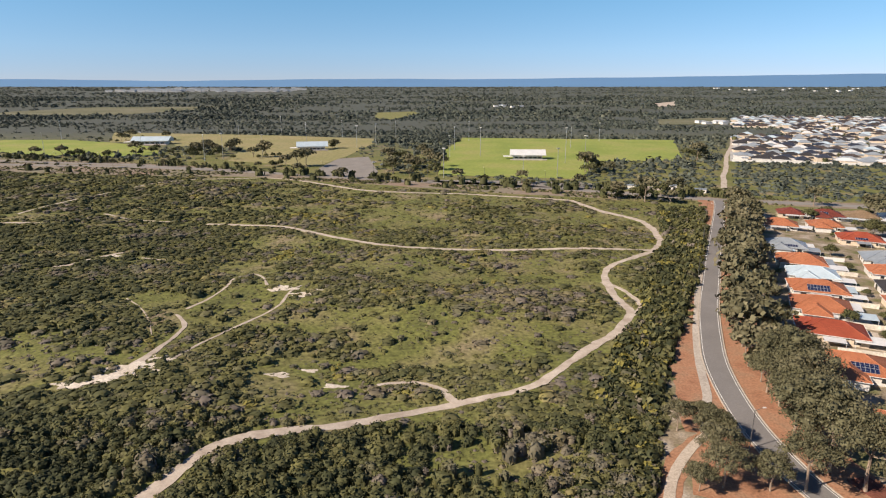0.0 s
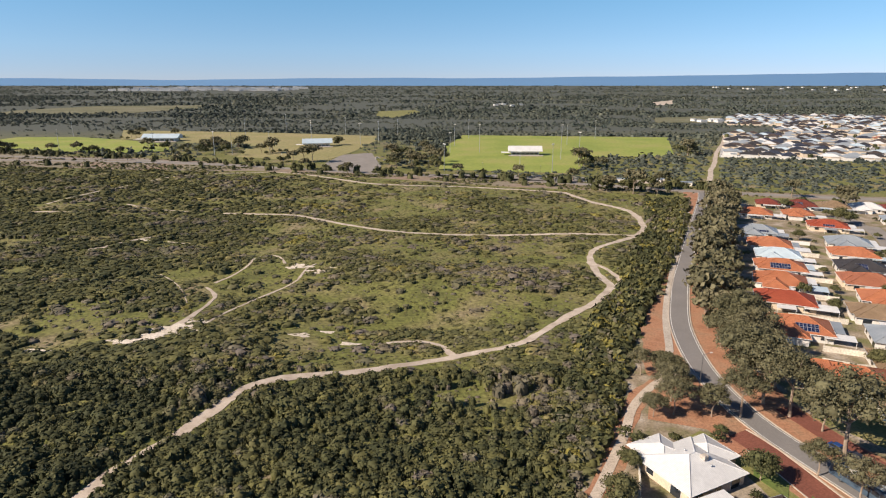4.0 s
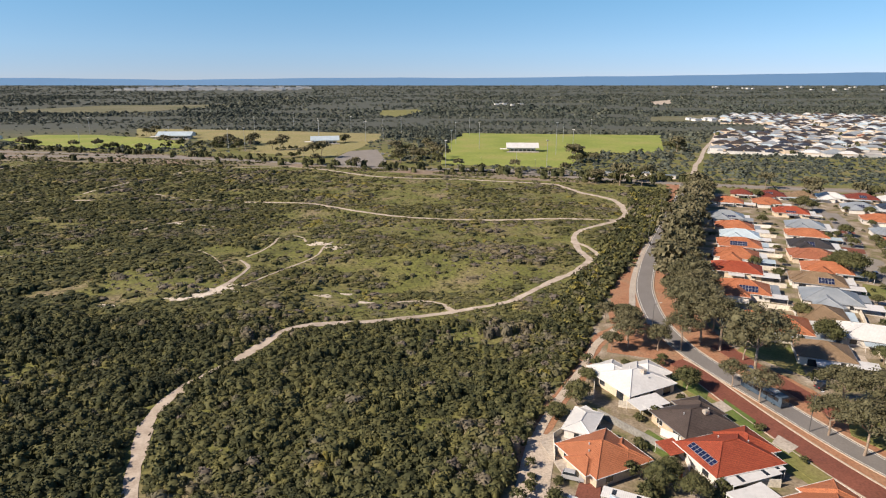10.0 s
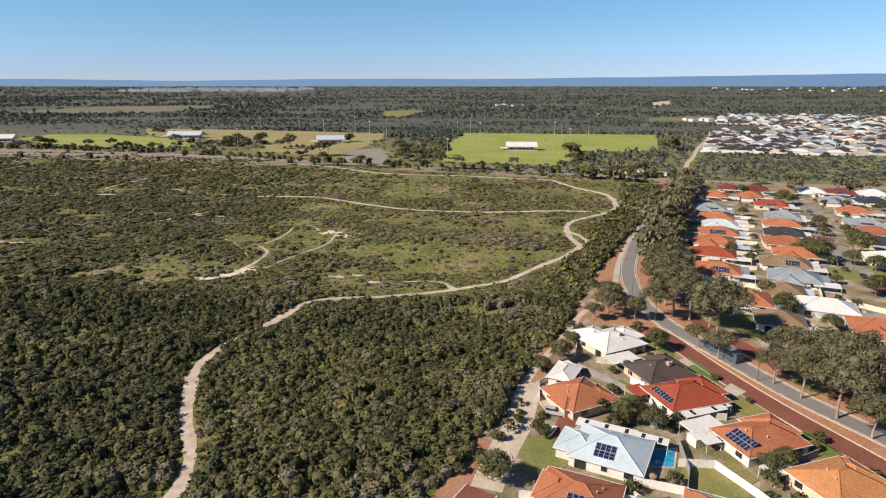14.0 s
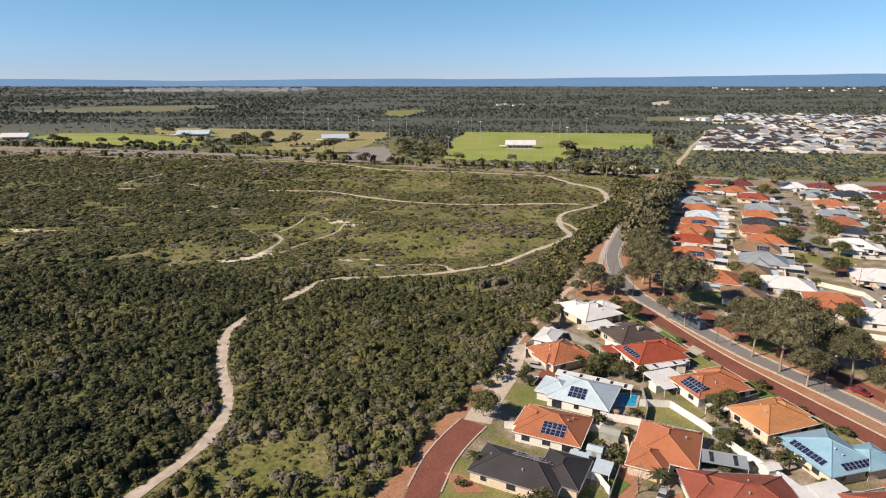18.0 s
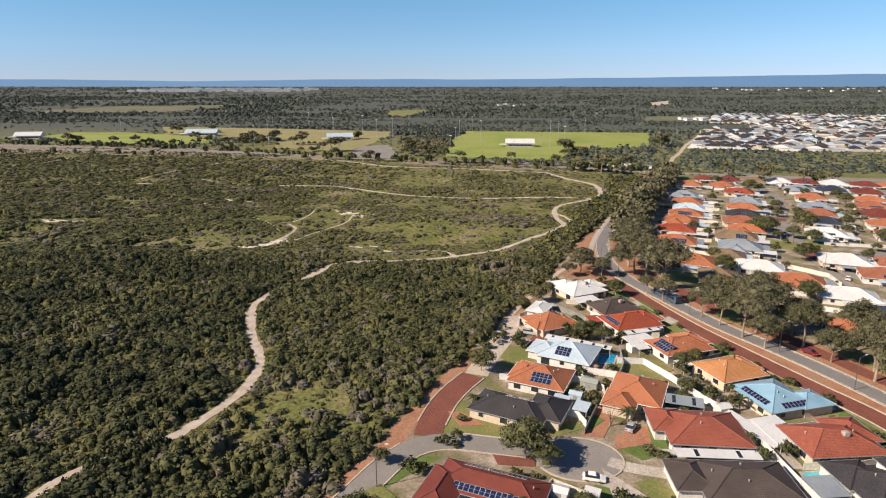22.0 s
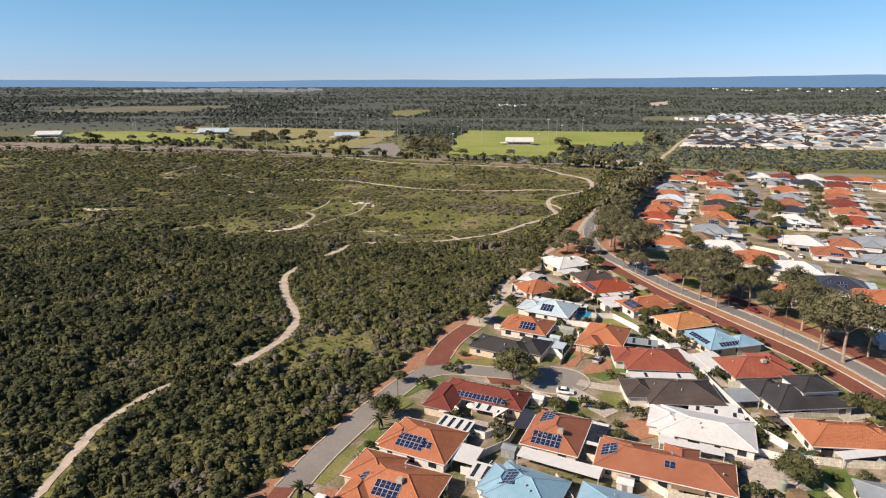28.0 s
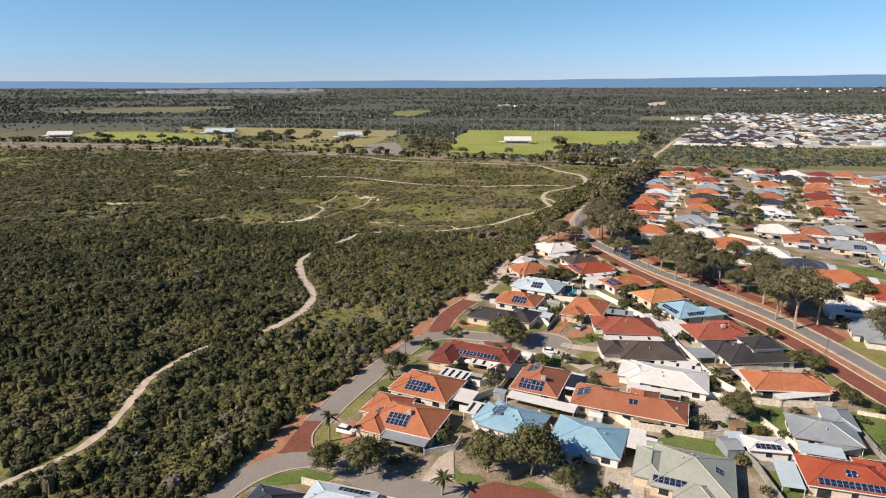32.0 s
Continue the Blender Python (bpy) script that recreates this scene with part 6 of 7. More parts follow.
pool([(41, 24.2), (45.5, 24), (48, 30), (43.1, 30)], M["water"], "square bright blue backyard pool")
pool([(69.9, -28.7), (75.4, -27.7), (76.8, -24.6), (70.9, -25.2)], M["turq"], "turquoise backyard pool with pale coping")
pool([(-1.1, -41.6), (5.3, -43.9), (6.5, -42.2), (-1.1, -39)], M["water"], "narrow blue lap pool")
pool([(73, -55.2), (77, -56.3), (77.5, -54.3), (73.5, -53.3)], M["turq"], "small turquoise plunge pool")
pool([(-5.5, -79), (-1.5, -75.5), (-2.8, -73.5), (-7, -77)], M["water"], "small blue plunge pool")

FPAN = {}


def fence(pts, hgt=1.8, mat="fence", name="boundary_fence"):
    """Panels between posts along a line."""
    label = {"fence": "pale cream panel boundary fence", "greyfence": "grey ribbed panel boundary fence", "white": "white rendered boundary wall"}[mat]
    t = thing(name, pts[0][0], pts[0][1], 0, 0, label, "fence", "boundary fences")
    for (x0, y0), (x1, y1) in zip(pts[:-1], pts[1:]):
        length = math.hypot(x1 - x0, y1 - y0)
        n = max(1, round(length / 4.5))
        st, a = length / n, math.degrees(math.atan2(y1 - y0, x1 - x0))
        key = (round(st, 1), hgt, mat)
        if key not in FPAN:
            s = Shape().box((0, 0, hgt / 2), (st + 0.02, 0.07, hgt))
            s.box((0, 0, hgt + 0.02), (st + 0.02, 0.14, 0.06))
            s.box((st / 2, 0, hgt / 2 + 0.04), (0.14, 0.14, hgt + 0.08))
            FPAN[key] = s.mesh("panel", M[mat])
        for i in range(n):
            ob = part("panel", FPAN[key], None, t)
            f = (i + 0.5) / n
            ob.matrix_basis = pose(x0 + (x1 - x0) * f - pts[0][0], y0 + (y1 - y0) * f - pts[0][1], 0, 0, 0, a)


for pts, h, m in (([(46.5, 24.2), (53.7, 23.6), (57.9, 14.6), (62, 3.4), (67, -7.8), (67.5, -24), (68.5, -36), (69.5, -47), (72, -52.6)], 1.9, "white"), ([(71.9, -56.6), (80, -58.4), (92.5, -59.2)], 1.8, "fence"), ([(35, 68), (41, 60), (47, 52)], 1.9, "greyfence"), ([(22, 50), (23, 58), (28, 63)], 1.7, "fence"),
                  ([(36, 18), (41, 16.5), (45, 15)], 1.9, "white"), ([(49.5, 33), (47.5, 21), (44, 13)], 1.9, "greyfence"), ([(62, 22), (69, 24), (77, 28)], 1.8, "greyfence"), ([(66, 4), (74, 4.5), (82, 6.5)], 1.8, "fence"), ([(69, -9.5), (78, -9.7), (88, -7)], 1.8, "fence"), ([(71.5, -24.2), (80, -24.3), (90, -22)], 1.8, "fence"),
                  ([(70, -40), (80, -40), (92, -38)], 1.8, "fence"), ([(44.5, -20), (55, -20.5), (66, -20)], 1.8, "white"), ([(45, -38.5), (50, -36), (58, -36.5), (68, -37)], 1.7, "fence"), ([(28, -57), (34, -60), (41, -69), (56, -73), (62, -72)], 1.8, "fence"), ([(60, -53), (66, -55), (70, -57)], 1.8, "white"),
                  ([(30, -12), (35, -1.5)], 1.5, "greyfence"), ([(22.5, -1), (30, -5), (31, -9)], 1.8, "white"), ([(13, 14), (21, 13), (27, 14.5), (36, 12)], 1.8, "white"), ([(33, 16), (39, 8), (38, 2)], 1.8, "fence"), ([(60.5, -70), (62.5, -84), (62, -98)], 1.9, "greyfence"), ([(62.5, -84), (72, -85.5)], 1.9, "greyfence"), ([(72, -66), (74, -76), (76, -80)], 1.8, "fence"),
                  ([(1.5, -62), (6, -63.5), (8, -60)], 1.8, "white"), ([(4, -58), (12, -52), (16, -43)], 1.8, "fence"), ([(-3.5, -45), (7, -49.5), (13, -46)], 1.8, "white"), ([(14, -38), (20, -30), (26, -34)], 1.7, "fence"), ([(4, -79), (6, -73), (4.5, -66)], 1.8, "white"), ([(22, -80), (22.5, -71), (20.5, -64)], 1.8, "fence"), ([(39, -88), (41, -76), (40, -70)], 1.8, "fence"),
                  ([(-30, -90.5), (-16, -95), (-9, -97)], 1.6, "fence"), ([(-6, -80.5), (0.5, -78.5), (2, -74)], 1.5, "fence"), ([(51, 45), (56, 42.5), (64, 42)], 1.8, "fence"), ([(47, 60), (50, 57), (48.5, 47)], 1.8, "white"), ([(41, 72), (47, 70.5), (52, 70)], 1.8, "fence"), ([(36, 76), (38, 84), (42, 91)], 1.7, "fence"), ([(97, -62), (112, -68)], 1.2, "fence"),
                  ([(88, -57), (92, -72), (90, -84)], 1.7, "greyfence"), ([(103, 132), (110, 128), (121, 126)], 1.8, "fence"), ([(96, 110), (112, 108), (116, 102)], 1.8, "fence"), ([(118, 85), (124, 104), (136, 128), (150, 160), (166, 195), (180, 226), (192, 250)], 1.8, "fence"), ([(108, 140), (124, 133)], 1.8, "fence"), ([(112, 166), (128, 160)], 1.8, "fence"), ([(122, 188), (138, 181)], 1.8, "fence"),
                  ([(131, 208), (148, 201)], 1.8, "fence"), ([(140, 226), (156, 219)], 1.8, "white"), ([(148, 244), (164, 237)], 1.8, "fence"), ([(152, 266), (172, 258)], 1.8, "white"), ([(140, 120), (152, 104), (150, 92)], 1.8, "fence"), ([(120, 70), (136, 62), (152, 66), (160, 78)], 1.8, "white"), ([(128, 30), (142, 24), (150, 8)], 1.8, "fence"), ([(196, 178), (212, 208), (226, 240), (240, 272)], 1.8, "white"), ([(180, 155), (206, 150), (230, 152)], 1.6, "white")):
    fence(pts, h, m)
fence([(284, 613), (415, 576), (545, 584), (700, 617)], 2.2, "white", "estate_wall")


# ---- cars and bus ----
PAINT = {k: surface("car_paint_" + k, [c, tuple(min(1, q * 1.15) for q in c)], 0.5, 2.0, 0.25, 0.0, 0.01, spec=0.6, darks=0.05) for k, c in {"white": (0.72, 0.72, 0.72), "silver": (0.35, 0.36, 0.38), "blue": (0.02, 0.05, 0.16), "red": (0.16, 0.012, 0.014), "dark": (0.03, 0.03, 0.035)}.items()}
M["redlamp"] = surface("red_lamp", [(0.35, 0.01, 0.01), (0.45, 0.02, 0.02)], 2.0, 5.0, 0.3, 0.0, 0.01)
WHEEL = Shape().tube((0, -0.11, 0), (0, 0.11, 0), 0.33, 0.33, 12).mesh("tyre", M["tyre"])
RIM = Shape().tube((0, -0.125, 0), (0, 0.125, 0), 0.2, 0.2, 10).mesh("rim", M["steel"])


def loft(profile, half, taper=0.0):
    """A body drawn from a side profile, narrowed towards its top."""
    s = Shape()
    top = max(z for _, z in profile)
    low = min(z for _, z in profile)
    a = [(x, -half + taper * (z - low) / (top - low), z) for x, z in profile]
    b = [(x, half - taper * (z - low) / (top - low), z) for x, z in profile]
    s.face(a), s.face(b[::-1])
    for i in range(len(a)):
        j = (i + 1) % len(a)
        s.face([a[j], a[i], b[i], b[j]])
    return s


CARS = {}


def car(x, y, rot, colour, tall=False):
    key = (colour, tall)
    words = {"white": "white", "silver": "silver grey", "blue": "dark blue", "red": "red", "dark": "black"}[colour]
    if key in CARS:
        return copy_thing(CARS[key], pose(x, y, 0.16, 0, 0, rot))
    t = thing("car", x, y, 0.16, rot, f"parked {words} {'four-wheel drive' if tall else 'hatchback car'} with dark windows", "car", "parked cars")
    k = 0.25 if tall else 0.0
    part("body", loft([(-2.2, 0.35), (2.2, 0.35), (2.25, 0.7 + k), (1.3, 0.95 + k), (-2.1, 1.0 + k), (-2.25, 0.7)], 0.9, 0.06), PAINT[colour], t)
    part("cabin_glass", loft([(-2.0 if tall else -1.75, 0.96 + k), (1.2, 0.92 + k), (0.45, 1.42 + k), (-1.75 if tall else -1.2, 1.45 + k)], 0.84, 0.14), M["glass"], t, "dark tinted windows")
    part("roof", loft([(-1.72 if tall else -1.15, 1.44 + k), (0.42, 1.41 + k), (0.3, 1.5 + k), (-1.5 if tall else -1.0, 1.53 + k)], 0.70, 0.06), PAINT[colour], t)
    for sx in (-1.35, 1.35):
        for sy in (-0.82, 0.82):
            w = part("wheel", WHEEL, None, t)
            w.location = (sx, sy, 0.33)
            part("rim", RIM, None, w)
    for sy in (-0.6, 0.6):
        part("headlight", Shape().box((2.22, sy, 0.68 + k * 0.5), (0.08, 0.4, 0.16)), M["white"], t)
        part("tail_light", Shape().box((-2.22, sy, 0.8 + k * 0.5), (0.08, 0.35, 0.2)), M["redlamp"], t)
    CARS[key] = t
    return t


for x, y, rot, c, tall in ((-24.2, -72.1, -20, "white", True), (28.5, -28.2, -12, "white", False), (81.8, 90.3, -62, "blue", False), (83.6, 87.0, -62, "dark", False), (95.5, 81.5, 20, "dark", False), (24.6, 44.2, -20, "silver", True), (22.4, 36.2, 60, "white", False), (41, -9.5, 60, "silver", False), (89.5, -9, -20, "dark", True), (158, 101, 60, "white", False), (166, 150, 66, "dark", False),
                           (172, 176, 66, "white", True), (198, 226, 66, "silver", False), (196, 232, 66, "dark", False), (150, 84, -60, "white", False), (216, 142, 0, "white", False), (178, 62, -60, "silver", False), (206, 246, 66, "white", False), (118, 116, 20, "silver", False), (104, 31, -60, "red", False), (-70, 600, 20, "white", False), (-60, 580, 20, "silver", True), (-48, 650, 80, "white", False), (30, 492, -15, "white", True), (48, 486, -15, "silver", False), (76, 476, -20, "dark", False)):
    car(x, y, rot, c, tall)


def bus(x, y, rot):
    t = thing("bus", x, y, 0.16, rot, "long dark blue city bus with dark windows, standing in its lane", "bus")
    part("body", loft([(-6.1, 0.35), (6.1, 0.35), (6.2, 1.3), (6.05, 2.85), (-6.05, 2.95), (-6.15, 1.3)], 1.25, 0.05), surface("bus_paint", [(0.045, 0.075, 0.11), (0.07, 0.10, 0.14)], 0.4, 2.0, 0.3, 0.0, 0.01), t)
    for sy in (-1.26, 1.26):
        for i in range(7):
            part("window", Shape().box((-4.8 + i * 1.55, sy, 1.95), (1.4, 0.04, 0.95)), M["glass"], t)
    part("windscreen", Shape().box((6.16, 0, 1.95), (0.08, 2.1, 1.2)), M["glass"], t)
    part("roof_unit", Shape().box((-2.5, 0, 3.05), (3.0, 1.7, 0.35)), M["white"], t)
    part("roof_unit", Shape().box((2.8, 0, 3.02), (2.0, 1.5, 0.3)), M["white"], t)
    for sx in (-3.6, 3.9):
        for sy in (-1.12, 1.12):
            w = part("wheel", WHEEL, None, t)
            w.matrix_basis = pose(sx, sy, 0.45) @ Matrix.Diagonal((1.4, 1.4, 1.4, 1))
            part("rim", RIM, None, w)


bus(78.3, 77.2, -70)


# ---- poles and lamps ----
def lamp_post(x, y, rot, hgt=9.0):
    t = thing("street_lamp", x, y, 0.1, rot, "tall slim grey steel street lamp with a curved arm", "street lamp", "street lamps")
    part("pole", Shape().tube((0, 0, -0.1), (0, 0, hgt), 0.11, 0.07, 7), M["darksteel"], t)
    part("arm", Shape().tube((0, 0, hgt - 0.05), (1.8, 0, hgt + 0.5), 0.06, 0.04, 6), M["darksteel"], t)
    part("lamp_head", Shape().box((2.1, 0, hgt + 0.48), (0.7, 0.28, 0.14)), M["white"], t)


for x, y, rot in ((80.6, 61.5, 20), (103.0, 9.5, 20), (63.8, 118, 10), (95.5, 32, 20), (108.0, -30, 10), (100, 236, -25), (124, 290, -25), (148, 345, -25), (-14, -31, 0), (155, 112, 150), (196, 205, 160), (168, 160, 160)):
    lamp_post(x, y, rot)
for k in range(16):
    x = -420 + 45 * k
    lamp_post(x, float(np.interp(x, HWX, HWYY)) + 12, 250, 11.0)


def flood_pole(x, y, hgt):
    t = thing("floodlight_mast", x, y, 0.1, random.uniform(0, 360), "tall slender steel floodlight mast beside the playing field", "floodlight", "floodlight masts")
    part("mast", Shape().tube((0, 0, -0.1), (0, 0, hgt), 0.26, 0.16, 7), M["steel"], t)
    part("crossarm", Shape().box((0, 0, hgt - 0.3), (3.4, 0.2, 0.2)), M["steel"], t)
    for i in range(4):
        part("floodlight", Shape().box((-1.4 + i * 0.93, -0.2, hgt + 0.1), (0.6, 0.35, 0.5)), M["white"], t)


for x, y, hh in ((36.5, 656, 30), (-2, 503, 24), (91, 503, 24), (115, 595, 34), (124, 552, 30), (65, 519, 16), (-245, 926, 28), (-171, 760, 26), (-107, 744, 26), (-88, 780, 26), (-180, 800, 26), (-240, 612, 26), (-228, 630, 26), (-205, 690, 20), (10, 725, 26), (31, 834, 26), (4, 650, 22), (-330, 670, 24), (-450, 690, 22), (-540, 870, 24), (-300, 900, 24), (150, 745, 24), (205, 830, 24), (-70, 870, 24), (-150, 900, 24)):
    flood_pole(x, y, hh)


# ---- buildings by the fields ----
def clubhouse(x, y, w, d, rot, roof):
    t = thing("clubhouse", x, y, 0.1, rot, f"long low white clubhouse with a {ROOFWORD[roof]} skillion roof", "clubhouse", "sports clubhouses")
    part("wall", Shape().box((0, 0, 2.1), (w * 0.8, d * 0.7, 4.4)), WALL["white"], t)
    s = Shape()
    a, b = w / 2, d / 2
    s.face([(-a, -b, 4.6), (a, -b, 4.6), (a, b * 0.2, 9.4), (-a, b * 0.2, 9.4)])
    s.face([(-a, b * 0.2, 9.4), (a, b * 0.2, 9.4), (a, b, 7.6), (-a, b, 7.6)])
    s.face([(a, -b, 4.6), (-a, -b, 4.6), (-a, -b, 4.2), (a, -b, 4.2)])
    s.face([(-a, -b, 4.3), (-a, b * 0.2, 9.4), (-a, b, 7.6), (-a, b, 3.0)])
    s.face([(a, -b, 4.3), (a, b, 3.0), (a, b, 7.6), (a, b * 0.2, 9.4)])
    part("roof", s, ROOF[roof], t)
    part("verandah", Shape().box((-w * 0.55, -2, 2.8), (w * 0.3, d * 0.6, 0.2)), M["white"], t)
    part("terrace", Shape().box((0, -d * 0.75, 0.3), (w * 1.0, d * 0.4, 0.8)), M["concrete"], t)
    for i in range(6):
        part("window", Shape().box((-w * 0.33 + i * w * 0.13, -d * 0.352, 1.8), (w * 0.1, 0.1, 1.6)), M["glass"], t)


clubhouse(84, 634, 36, 15, -3, "w")
clubhouse(-156, 722, 36, 16, 12, "l")
clubhouse(-376, 792, 48, 18, 2, "l")
clubhouse(-600, 735, 36, 16, 10, "w")
patch("clearing", [(126, 452), (184, 432), (190, 442), (150, 462)], 0.14, M["sand"], "pale bare works compound", "clearing")
for x, y, w, d in ((137, 449, 12, 4), (163, 448, 6, 4), (167, 450, 5, 4), (180, 433, 8, 5)):
    b = thing("site_shed", x, y, 0.1, -20, "small white transportable site shed", "shed", "site sheds")
    part("wall", Shape().box((0, 0, 1.3), (w, d, 2.6)), WALL["white"], b)
    part("roof", Shape().box((0, 0, 2.72), (w + 0.4, d + 0.4, 0.2)), ROOF["g"], b)
s, ws = Shape(), Shape()
rr = random.Random(5)
for k in range(300):
    x, y = (rr.uniform(-1830, -860), rr.uniform(3380, 3900)) if k < 260 else ((rr.uniform(120, 240), rr.uniform(1840, 1960)) if k < 266 else (rr.uniform(480, 640), rr.uniform(1180, 1240)) if k < 276 else (rr.uniform(1500, 2600), rr.uniform(3000, 3700)))
    q, hh = (rr.uniform(12, 38), rr.uniform(7, 13)) if k < 260 else (rr.uniform(8, 16), 4.0)
    z = float(rise(x, y)) + (hh / 2 if k < 260 else 13 if y > 2900 else 2)
    ws.box((x, y, z), (q, 14, hh), 0.2)
    s.box((x, y, z + hh / 2 + 0.4), (q + 1, 15, 0.8), 0.2)
tagged(part("distant_buildings", ws, M["white"]), "pale distant buildings among the trees", "buildings", "", "stuff")
tagged(part("distant_roofs", s, ROOF["w"]), "pale roofs of distant buildings", "roofs", "", "stuff")

# ---- gardens ----
rr = random.Random(11)
LINES = [smooth(q, 4.0) for q in (ROAD, RED, REDE, WEST)]
n = 0
for k in range(2400):
    x, y = (rr.uniform(-25, 105), rr.uniform(-96, 95)) if k % 3 else (rr.uniform(100, 240), rr.uniform(-40, 330))
    if n > 250 or not inside(np.array([x]), np.array([y]), SUBURB)[0]:
        continue
    if any(math.hypot(x - a, y - b) < r + 0.6 for a, b, r in HOUSES) or min(float(away(np.array([x]), np.array([y]), q)[0]) for q in LINES) < 6 or math.hypot(x - 27, y + 21) < 11 or noise.noise((x * 0.06, y * 0.06, 2.0)) < -0.05:
        continue
    n += 1
    plant(SMALL if k % 5 else FAR_DENSE, k, x, y, rr.uniform(0.7, 1.25) if k % 5 else rr.uniform(0.4, 0.7))


def shade_sail(pts, label):
    t = thing("shade_sail", pts[0][0], pts[0][1], 0, 0, label, "shade sail", "shade sails")
    o = Vector((pts[0][0], pts[0][1], 0))
    q = [Vector(p) - o for p in pts]
    c = (q[0] + q[1] + q[2]) / 3 - Vector((0, 0, 0.25))
    s = Shape()
    for i in range(3):
        j = (i + 1) % 3
        s.face([q[i], q[j], c])
        s.face([q[j] - Vector((0, 0, 0.03)), q[i] - Vector((0, 0, 0.03)), c - Vector((0, 0, 0.03))])
    part("sail", s, M["tarp"], t)
    for v in q:
        part("post", Shape().tube((v.x, v.y, 0), (v.x, v.y, v.z + 0.1), 0.06, 0.05, 6), M["steel"], t)


shade_sail([(-1.0, -36.5, 2.6), (1.5, -41.5, 2.8), (-4.0, -42.5, 2.4)], "cream triangular shade sail over a yard")
shade_sail([(9.5, -39.0, 2.4), (13.0, -41.0, 2.9), (9.0, -44.5, 2.4)], "cream triangular shade sail beside the pool")


def palm(x, y, hgt, seed):
    rng = np.random.default_rng(seed)
    t = thing("palm_tree", x, y, 0, 0, "slim palm tree with arching green fronds", "palm", "garden palms")
    part("trunk", Shape().tube((0, 0, -0.2), (0.2, 0.1, hgt), 0.24, 0.18, 7), M["bark"], t)
    for k in range(16):
        a, el = k * 2.4, rng.uniform(-0.1, 0.9)
        s = Shape()
        prev = None
        for i in range(6):
            r = 2.6 * i / 5
            z = hgt + math.sin(el) * r - 0.16 * r * r
            w = 0.34 * (1 - (i / 5) ** 2) + 0.05
            c = (0.2 + math.cos(a) * r * math.cos(el), 0.1 + math.sin(a) * r * math.cos(el))
            row = [(c[0] - math.sin(a) * w, c[1] + math.cos(a) * w, z - 0.12), (*c, z), (c[0] + math.sin(a) * w, c[1] - math.cos(a) * w, z - 0.12)]
            if prev:
                s.face([prev[0], prev[1], row[1], row[0]])
                s.face([prev[1], prev[2], row[2], row[1]])
            prev = row
        part("frond", s, LEAF["dark"], t)


for k, (x, y, hh) in enumerate(((-27.4, -75.7, 6.5), (-2, -93.5, 4.0), (6, -1, 3.2), (41, -6.5, 3.0), (69.5, -46.5, 3.6), (12, -38, 3.0), (-17, -46, 3.0), (176, 118, 6.0), (20, -41, 3.0), (69, -1, 3.0))):
    palm(x, y, hh, k)


# ---- sheds, tanks and tables in the yards ----
def shed(x, y, w, d, rot, roof, label):
    t = thing("garden_shed", x, y, 0.1, rot, label, "shed", "garden sheds")
    part("wall", Shape().box((0, 0, 1.0), (w, d, 2.1)), ROOF[roof], t)
    s = Shape()
    a, b = w / 2 + 0.15, d / 2 + 0.15
    s.face([(-a, -b, 2.06), (a, -b, 2.06), (a, 0, 2.6), (-a, 0, 2.6)])
    s.face([(a, b, 2.06), (-a, b, 2.06), (-a, 0, 2.6), (a, 0, 2.6)])
    s.face([(-a, b, 2.06), (-a, -b, 2.06), (-a, 0, 2.6)])
    s.face([(a, -b, 2.06), (a, b, 2.06), (a, 0, 2.6)])
    s.face([(-a, b, 2.055), (a, b, 2.055), (a, -b, 2.055), (-a, -b, 2.055)])
    part("roof", s, ROOF[roof], t)
    part("door", Shape().box((0, -d / 2 - 0.02, 0.95), (0.9, 0.04, 1.85)), M["steel"], t)


def water_tank(x, y, r, mat):
    t = thing("water_tank", x, y, 0.1, 0, "round ribbed rainwater tank beside the fence", "tank", "water tanks")
    s = Shape()
    for k in range(5):
        s.tube((0, 0, k * 0.4), (0, 0, k * 0.4 + 0.36), r, r, 16)
    part("body", s, ROOF[mat], t)
    part("lid", Shape().tube((0, 0, 1.96), (0, 0, 2.25), r, 0.2, 16), ROOF[mat], t)


def sun_umbrella(x, y, r, mat):
    t = thing("sun_umbrella", x, y, 0.1, 0, "open grey-brown sun umbrella over a patio", "umbrella", "sun umbrellas")
    part("pole", Shape().tube((0, 0, 0), (0, 0, 2.4), 0.04, 0.04, 6), M["steel"], t)
    part("canopy", Shape().tube((0, 0, 2.05), (0, 0, 2.6), r, 0.05, 8), mat, t)


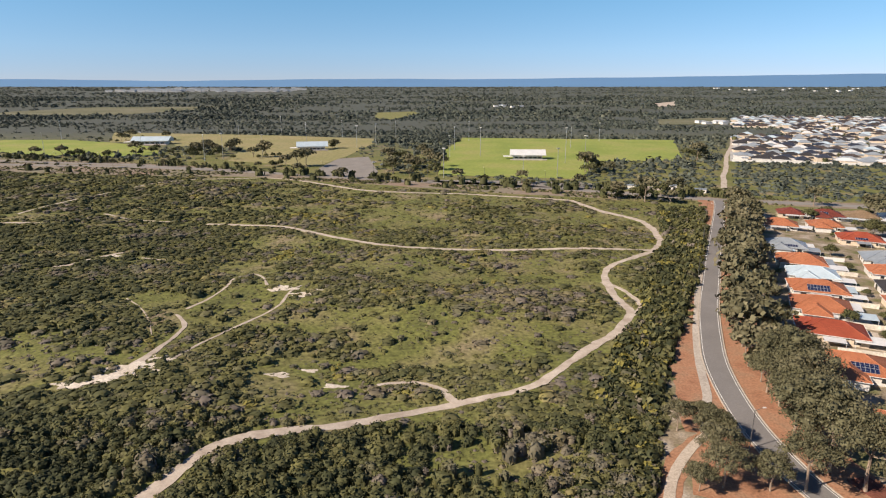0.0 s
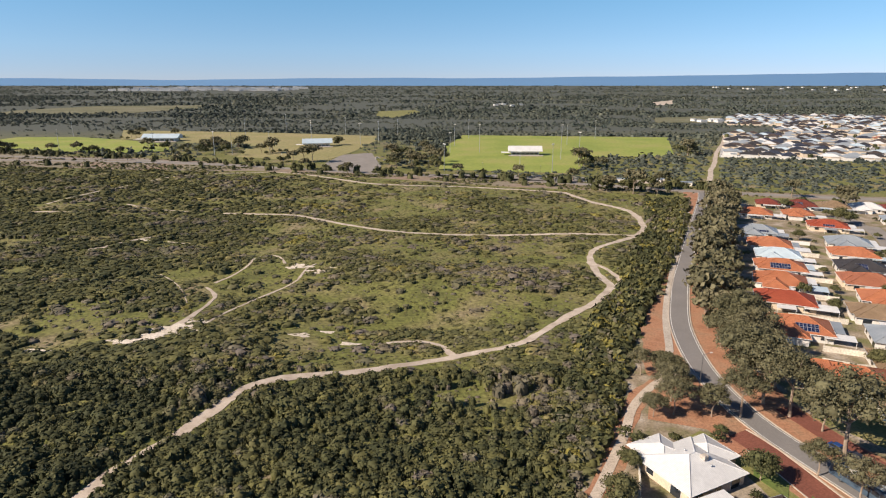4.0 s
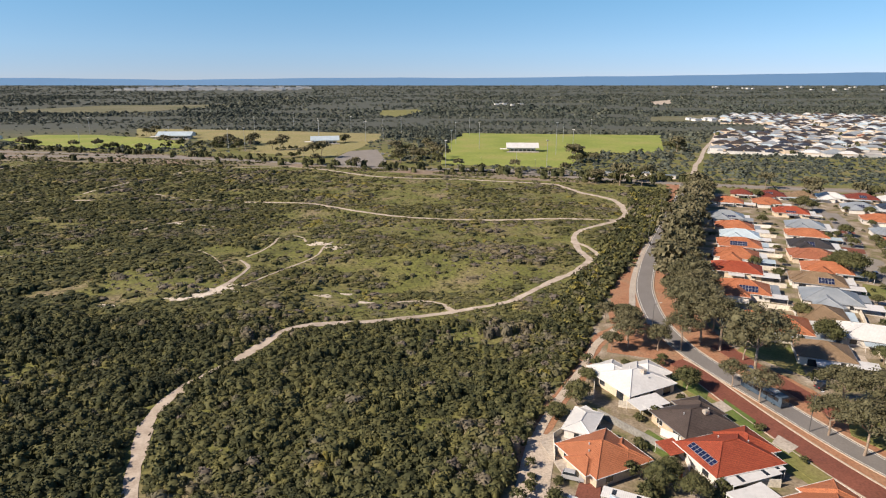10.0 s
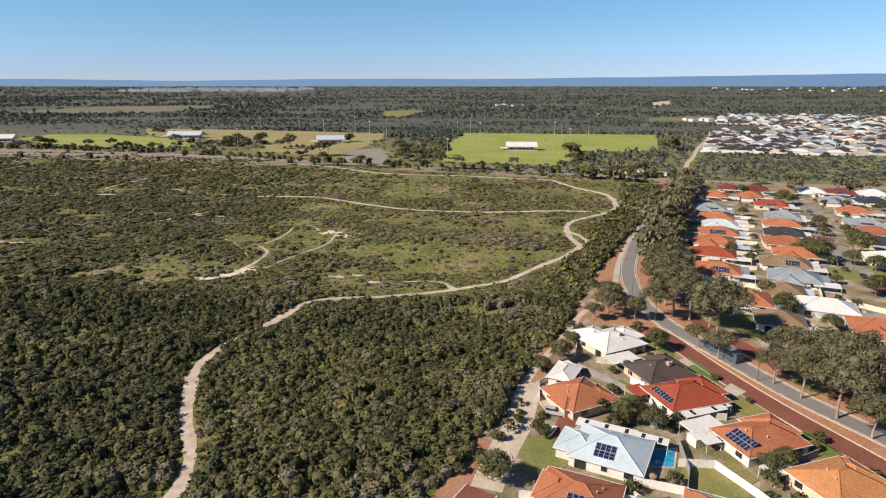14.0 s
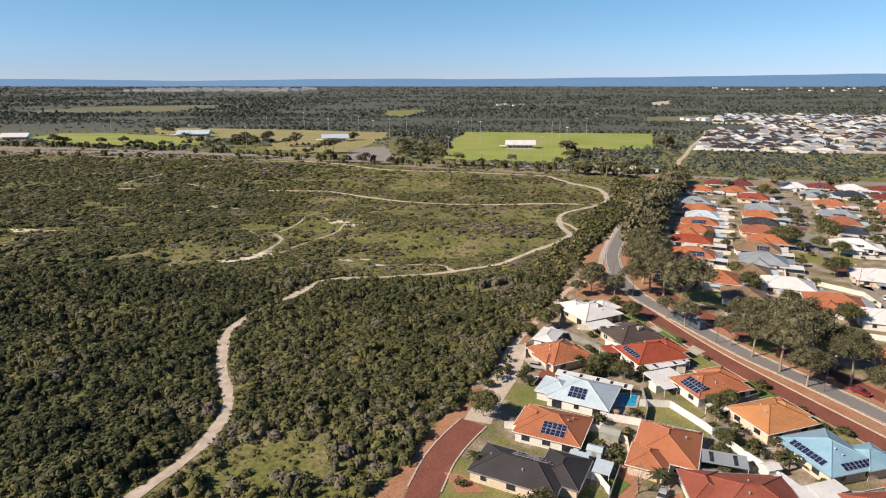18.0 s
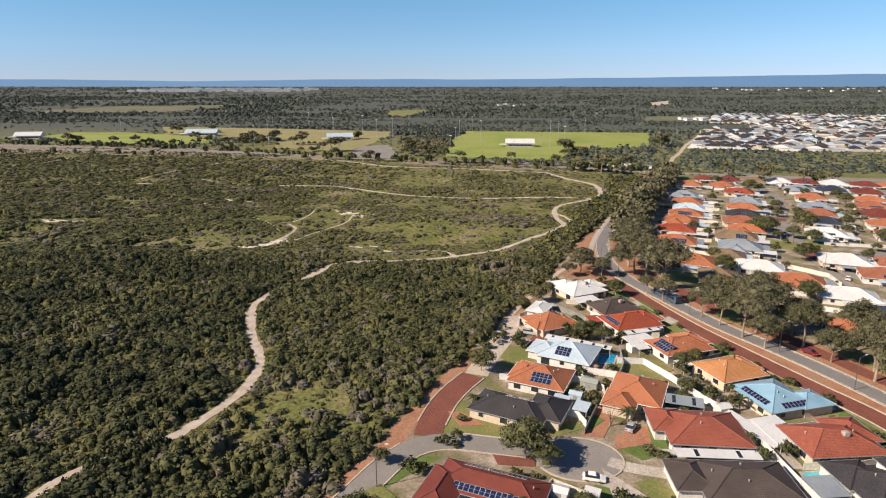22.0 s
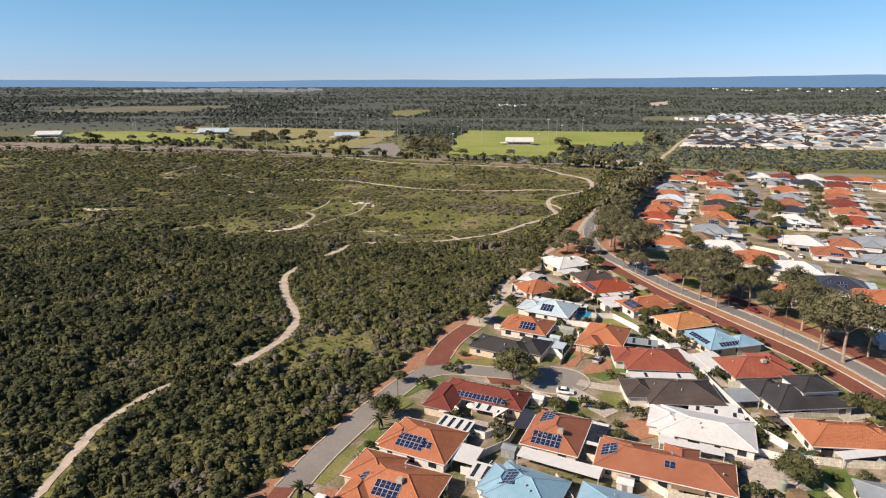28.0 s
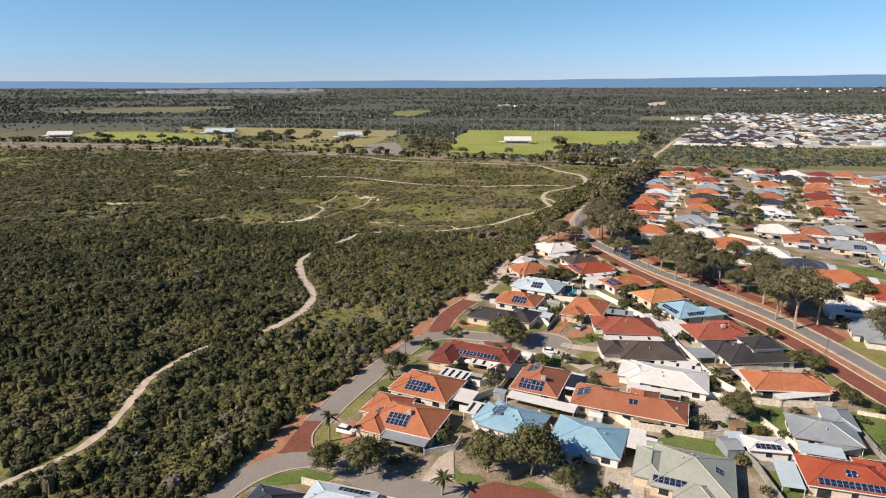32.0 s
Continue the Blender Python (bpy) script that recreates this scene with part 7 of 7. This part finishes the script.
for q in ((35.9, 10.0, 4.2, 3.2, -28, "v", "green-grey metal garden shed on the lawn"), (20.9, -33.7, 3.0, 2.6, -24, "w", "small white metal garden shed"), (59.7, -77.8, 3.4, 5.2, 4, "g", "grey metal garden shed with a pale gable roof"), (64.8, -70.1, 2.4, 3.4, 4, "n", "cream metal garden shed"),
          (43.2, -78.9, 3.0, 4.0, -20, "v", "green-grey metal shed against the fence"), (31, 3.2, 3.0, 2.4, -25, "l", "pale blue metal garden shed"), (60.5, 10.5, 3.2, 2.6, 20, "g", "grey metal garden shed"), (64.5, -2.5, 3.0, 2.6, 15, "w", "small white metal garden shed"), (44, 45, 3.2, 3.0, 20, "r", "red metal garden shed"),
          (53.5, 32.5, 3.2, 2.8, 22, "w", "small white metal garden shed"), (52.0, -5.0, 3.0, 2.4, -10, "g", "grey metal garden shed"), (12.0, -55.5, 3.0, 2.4, -25, "g", "grey metal garden shed"), (33.5, -66.5, 3.0, 2.6, -22, "w", "small white metal garden shed"), (73.5, -40.5, 2.6, 2.6, 8, "n", "cream metal garden shed")):
    shed(*q)
for q in ((51.0, 8.0, 0.9, "v"), (39.5, 18.5, 0.8, "n"), (64, -66, 0.9, "v"), (12, -60.5, 0.8, "g"), (69.5, 3.5, 0.8, "n")):
    water_tank(*q)
for q in ((74.5, -44.3, 1.7, ROOF["e"]), (4.5, -38.5, 1.5, M["tarp"]), (49.5, -13.5, 1.4, M["tarp"])):
    sun_umbrella(*q)
for i, (x, y, q) in enumerate(((-2.5, -15.8, 0.8), (-0.9, -16.8, 0.9), (1.2, -17.2, 0.8), (32, -35, 1.5), (10, -48, 1.3), (99.9, -38.2, 1.9), (99.3, -16.7, 1.8), (98.8, -35, 1.5), (127, -8.4, 2.0), (74.5, -53.8, 0.8), (36, 45, 1.2), (44, 66, 1.0), (57, 75, 1.0), (52, 40, 1.0), (49, 37, 0.8), (60, 36, 0.9), (62, 18, 1.2), (60, 14, 1.0), (66, 7, 1.1), (68, 1, 1.0), (73, -6, 0.9), (46, 31, 0.9), (37, 38, 1.2), (39.5, 40, 1.4), (41, 33, 0.9), (83, 20, 0.9), (88, 12, 1.2), (85, 14, 0.9), (92, 2, 1.0),
                                   (70, 62, 0.9), (73, 50, 0.8), (80, 33, 0.9), (58, -60, 1.1), (56.5, -56, 0.9), (70, -61, 1.0), (34, -44, 0.9), (30, -41, 0.9), (13, -29, 1.0), (17, -28, 0.8), (-13, -47, 0.9), (-19, -60, 0.9), (2, -71, 0.8), (25, -63, 0.7), (54, -68, 0.9), (48, -72, 0.8), (76, -63, 0.8), (94, -45, 1.0), (96, -66, 0.9), (100, -74, 0.8), (63, 47, 0.8), (36, 6, 0.8), (29, 24, 0.8))):
    plant(SMALL, i, x, y, q)
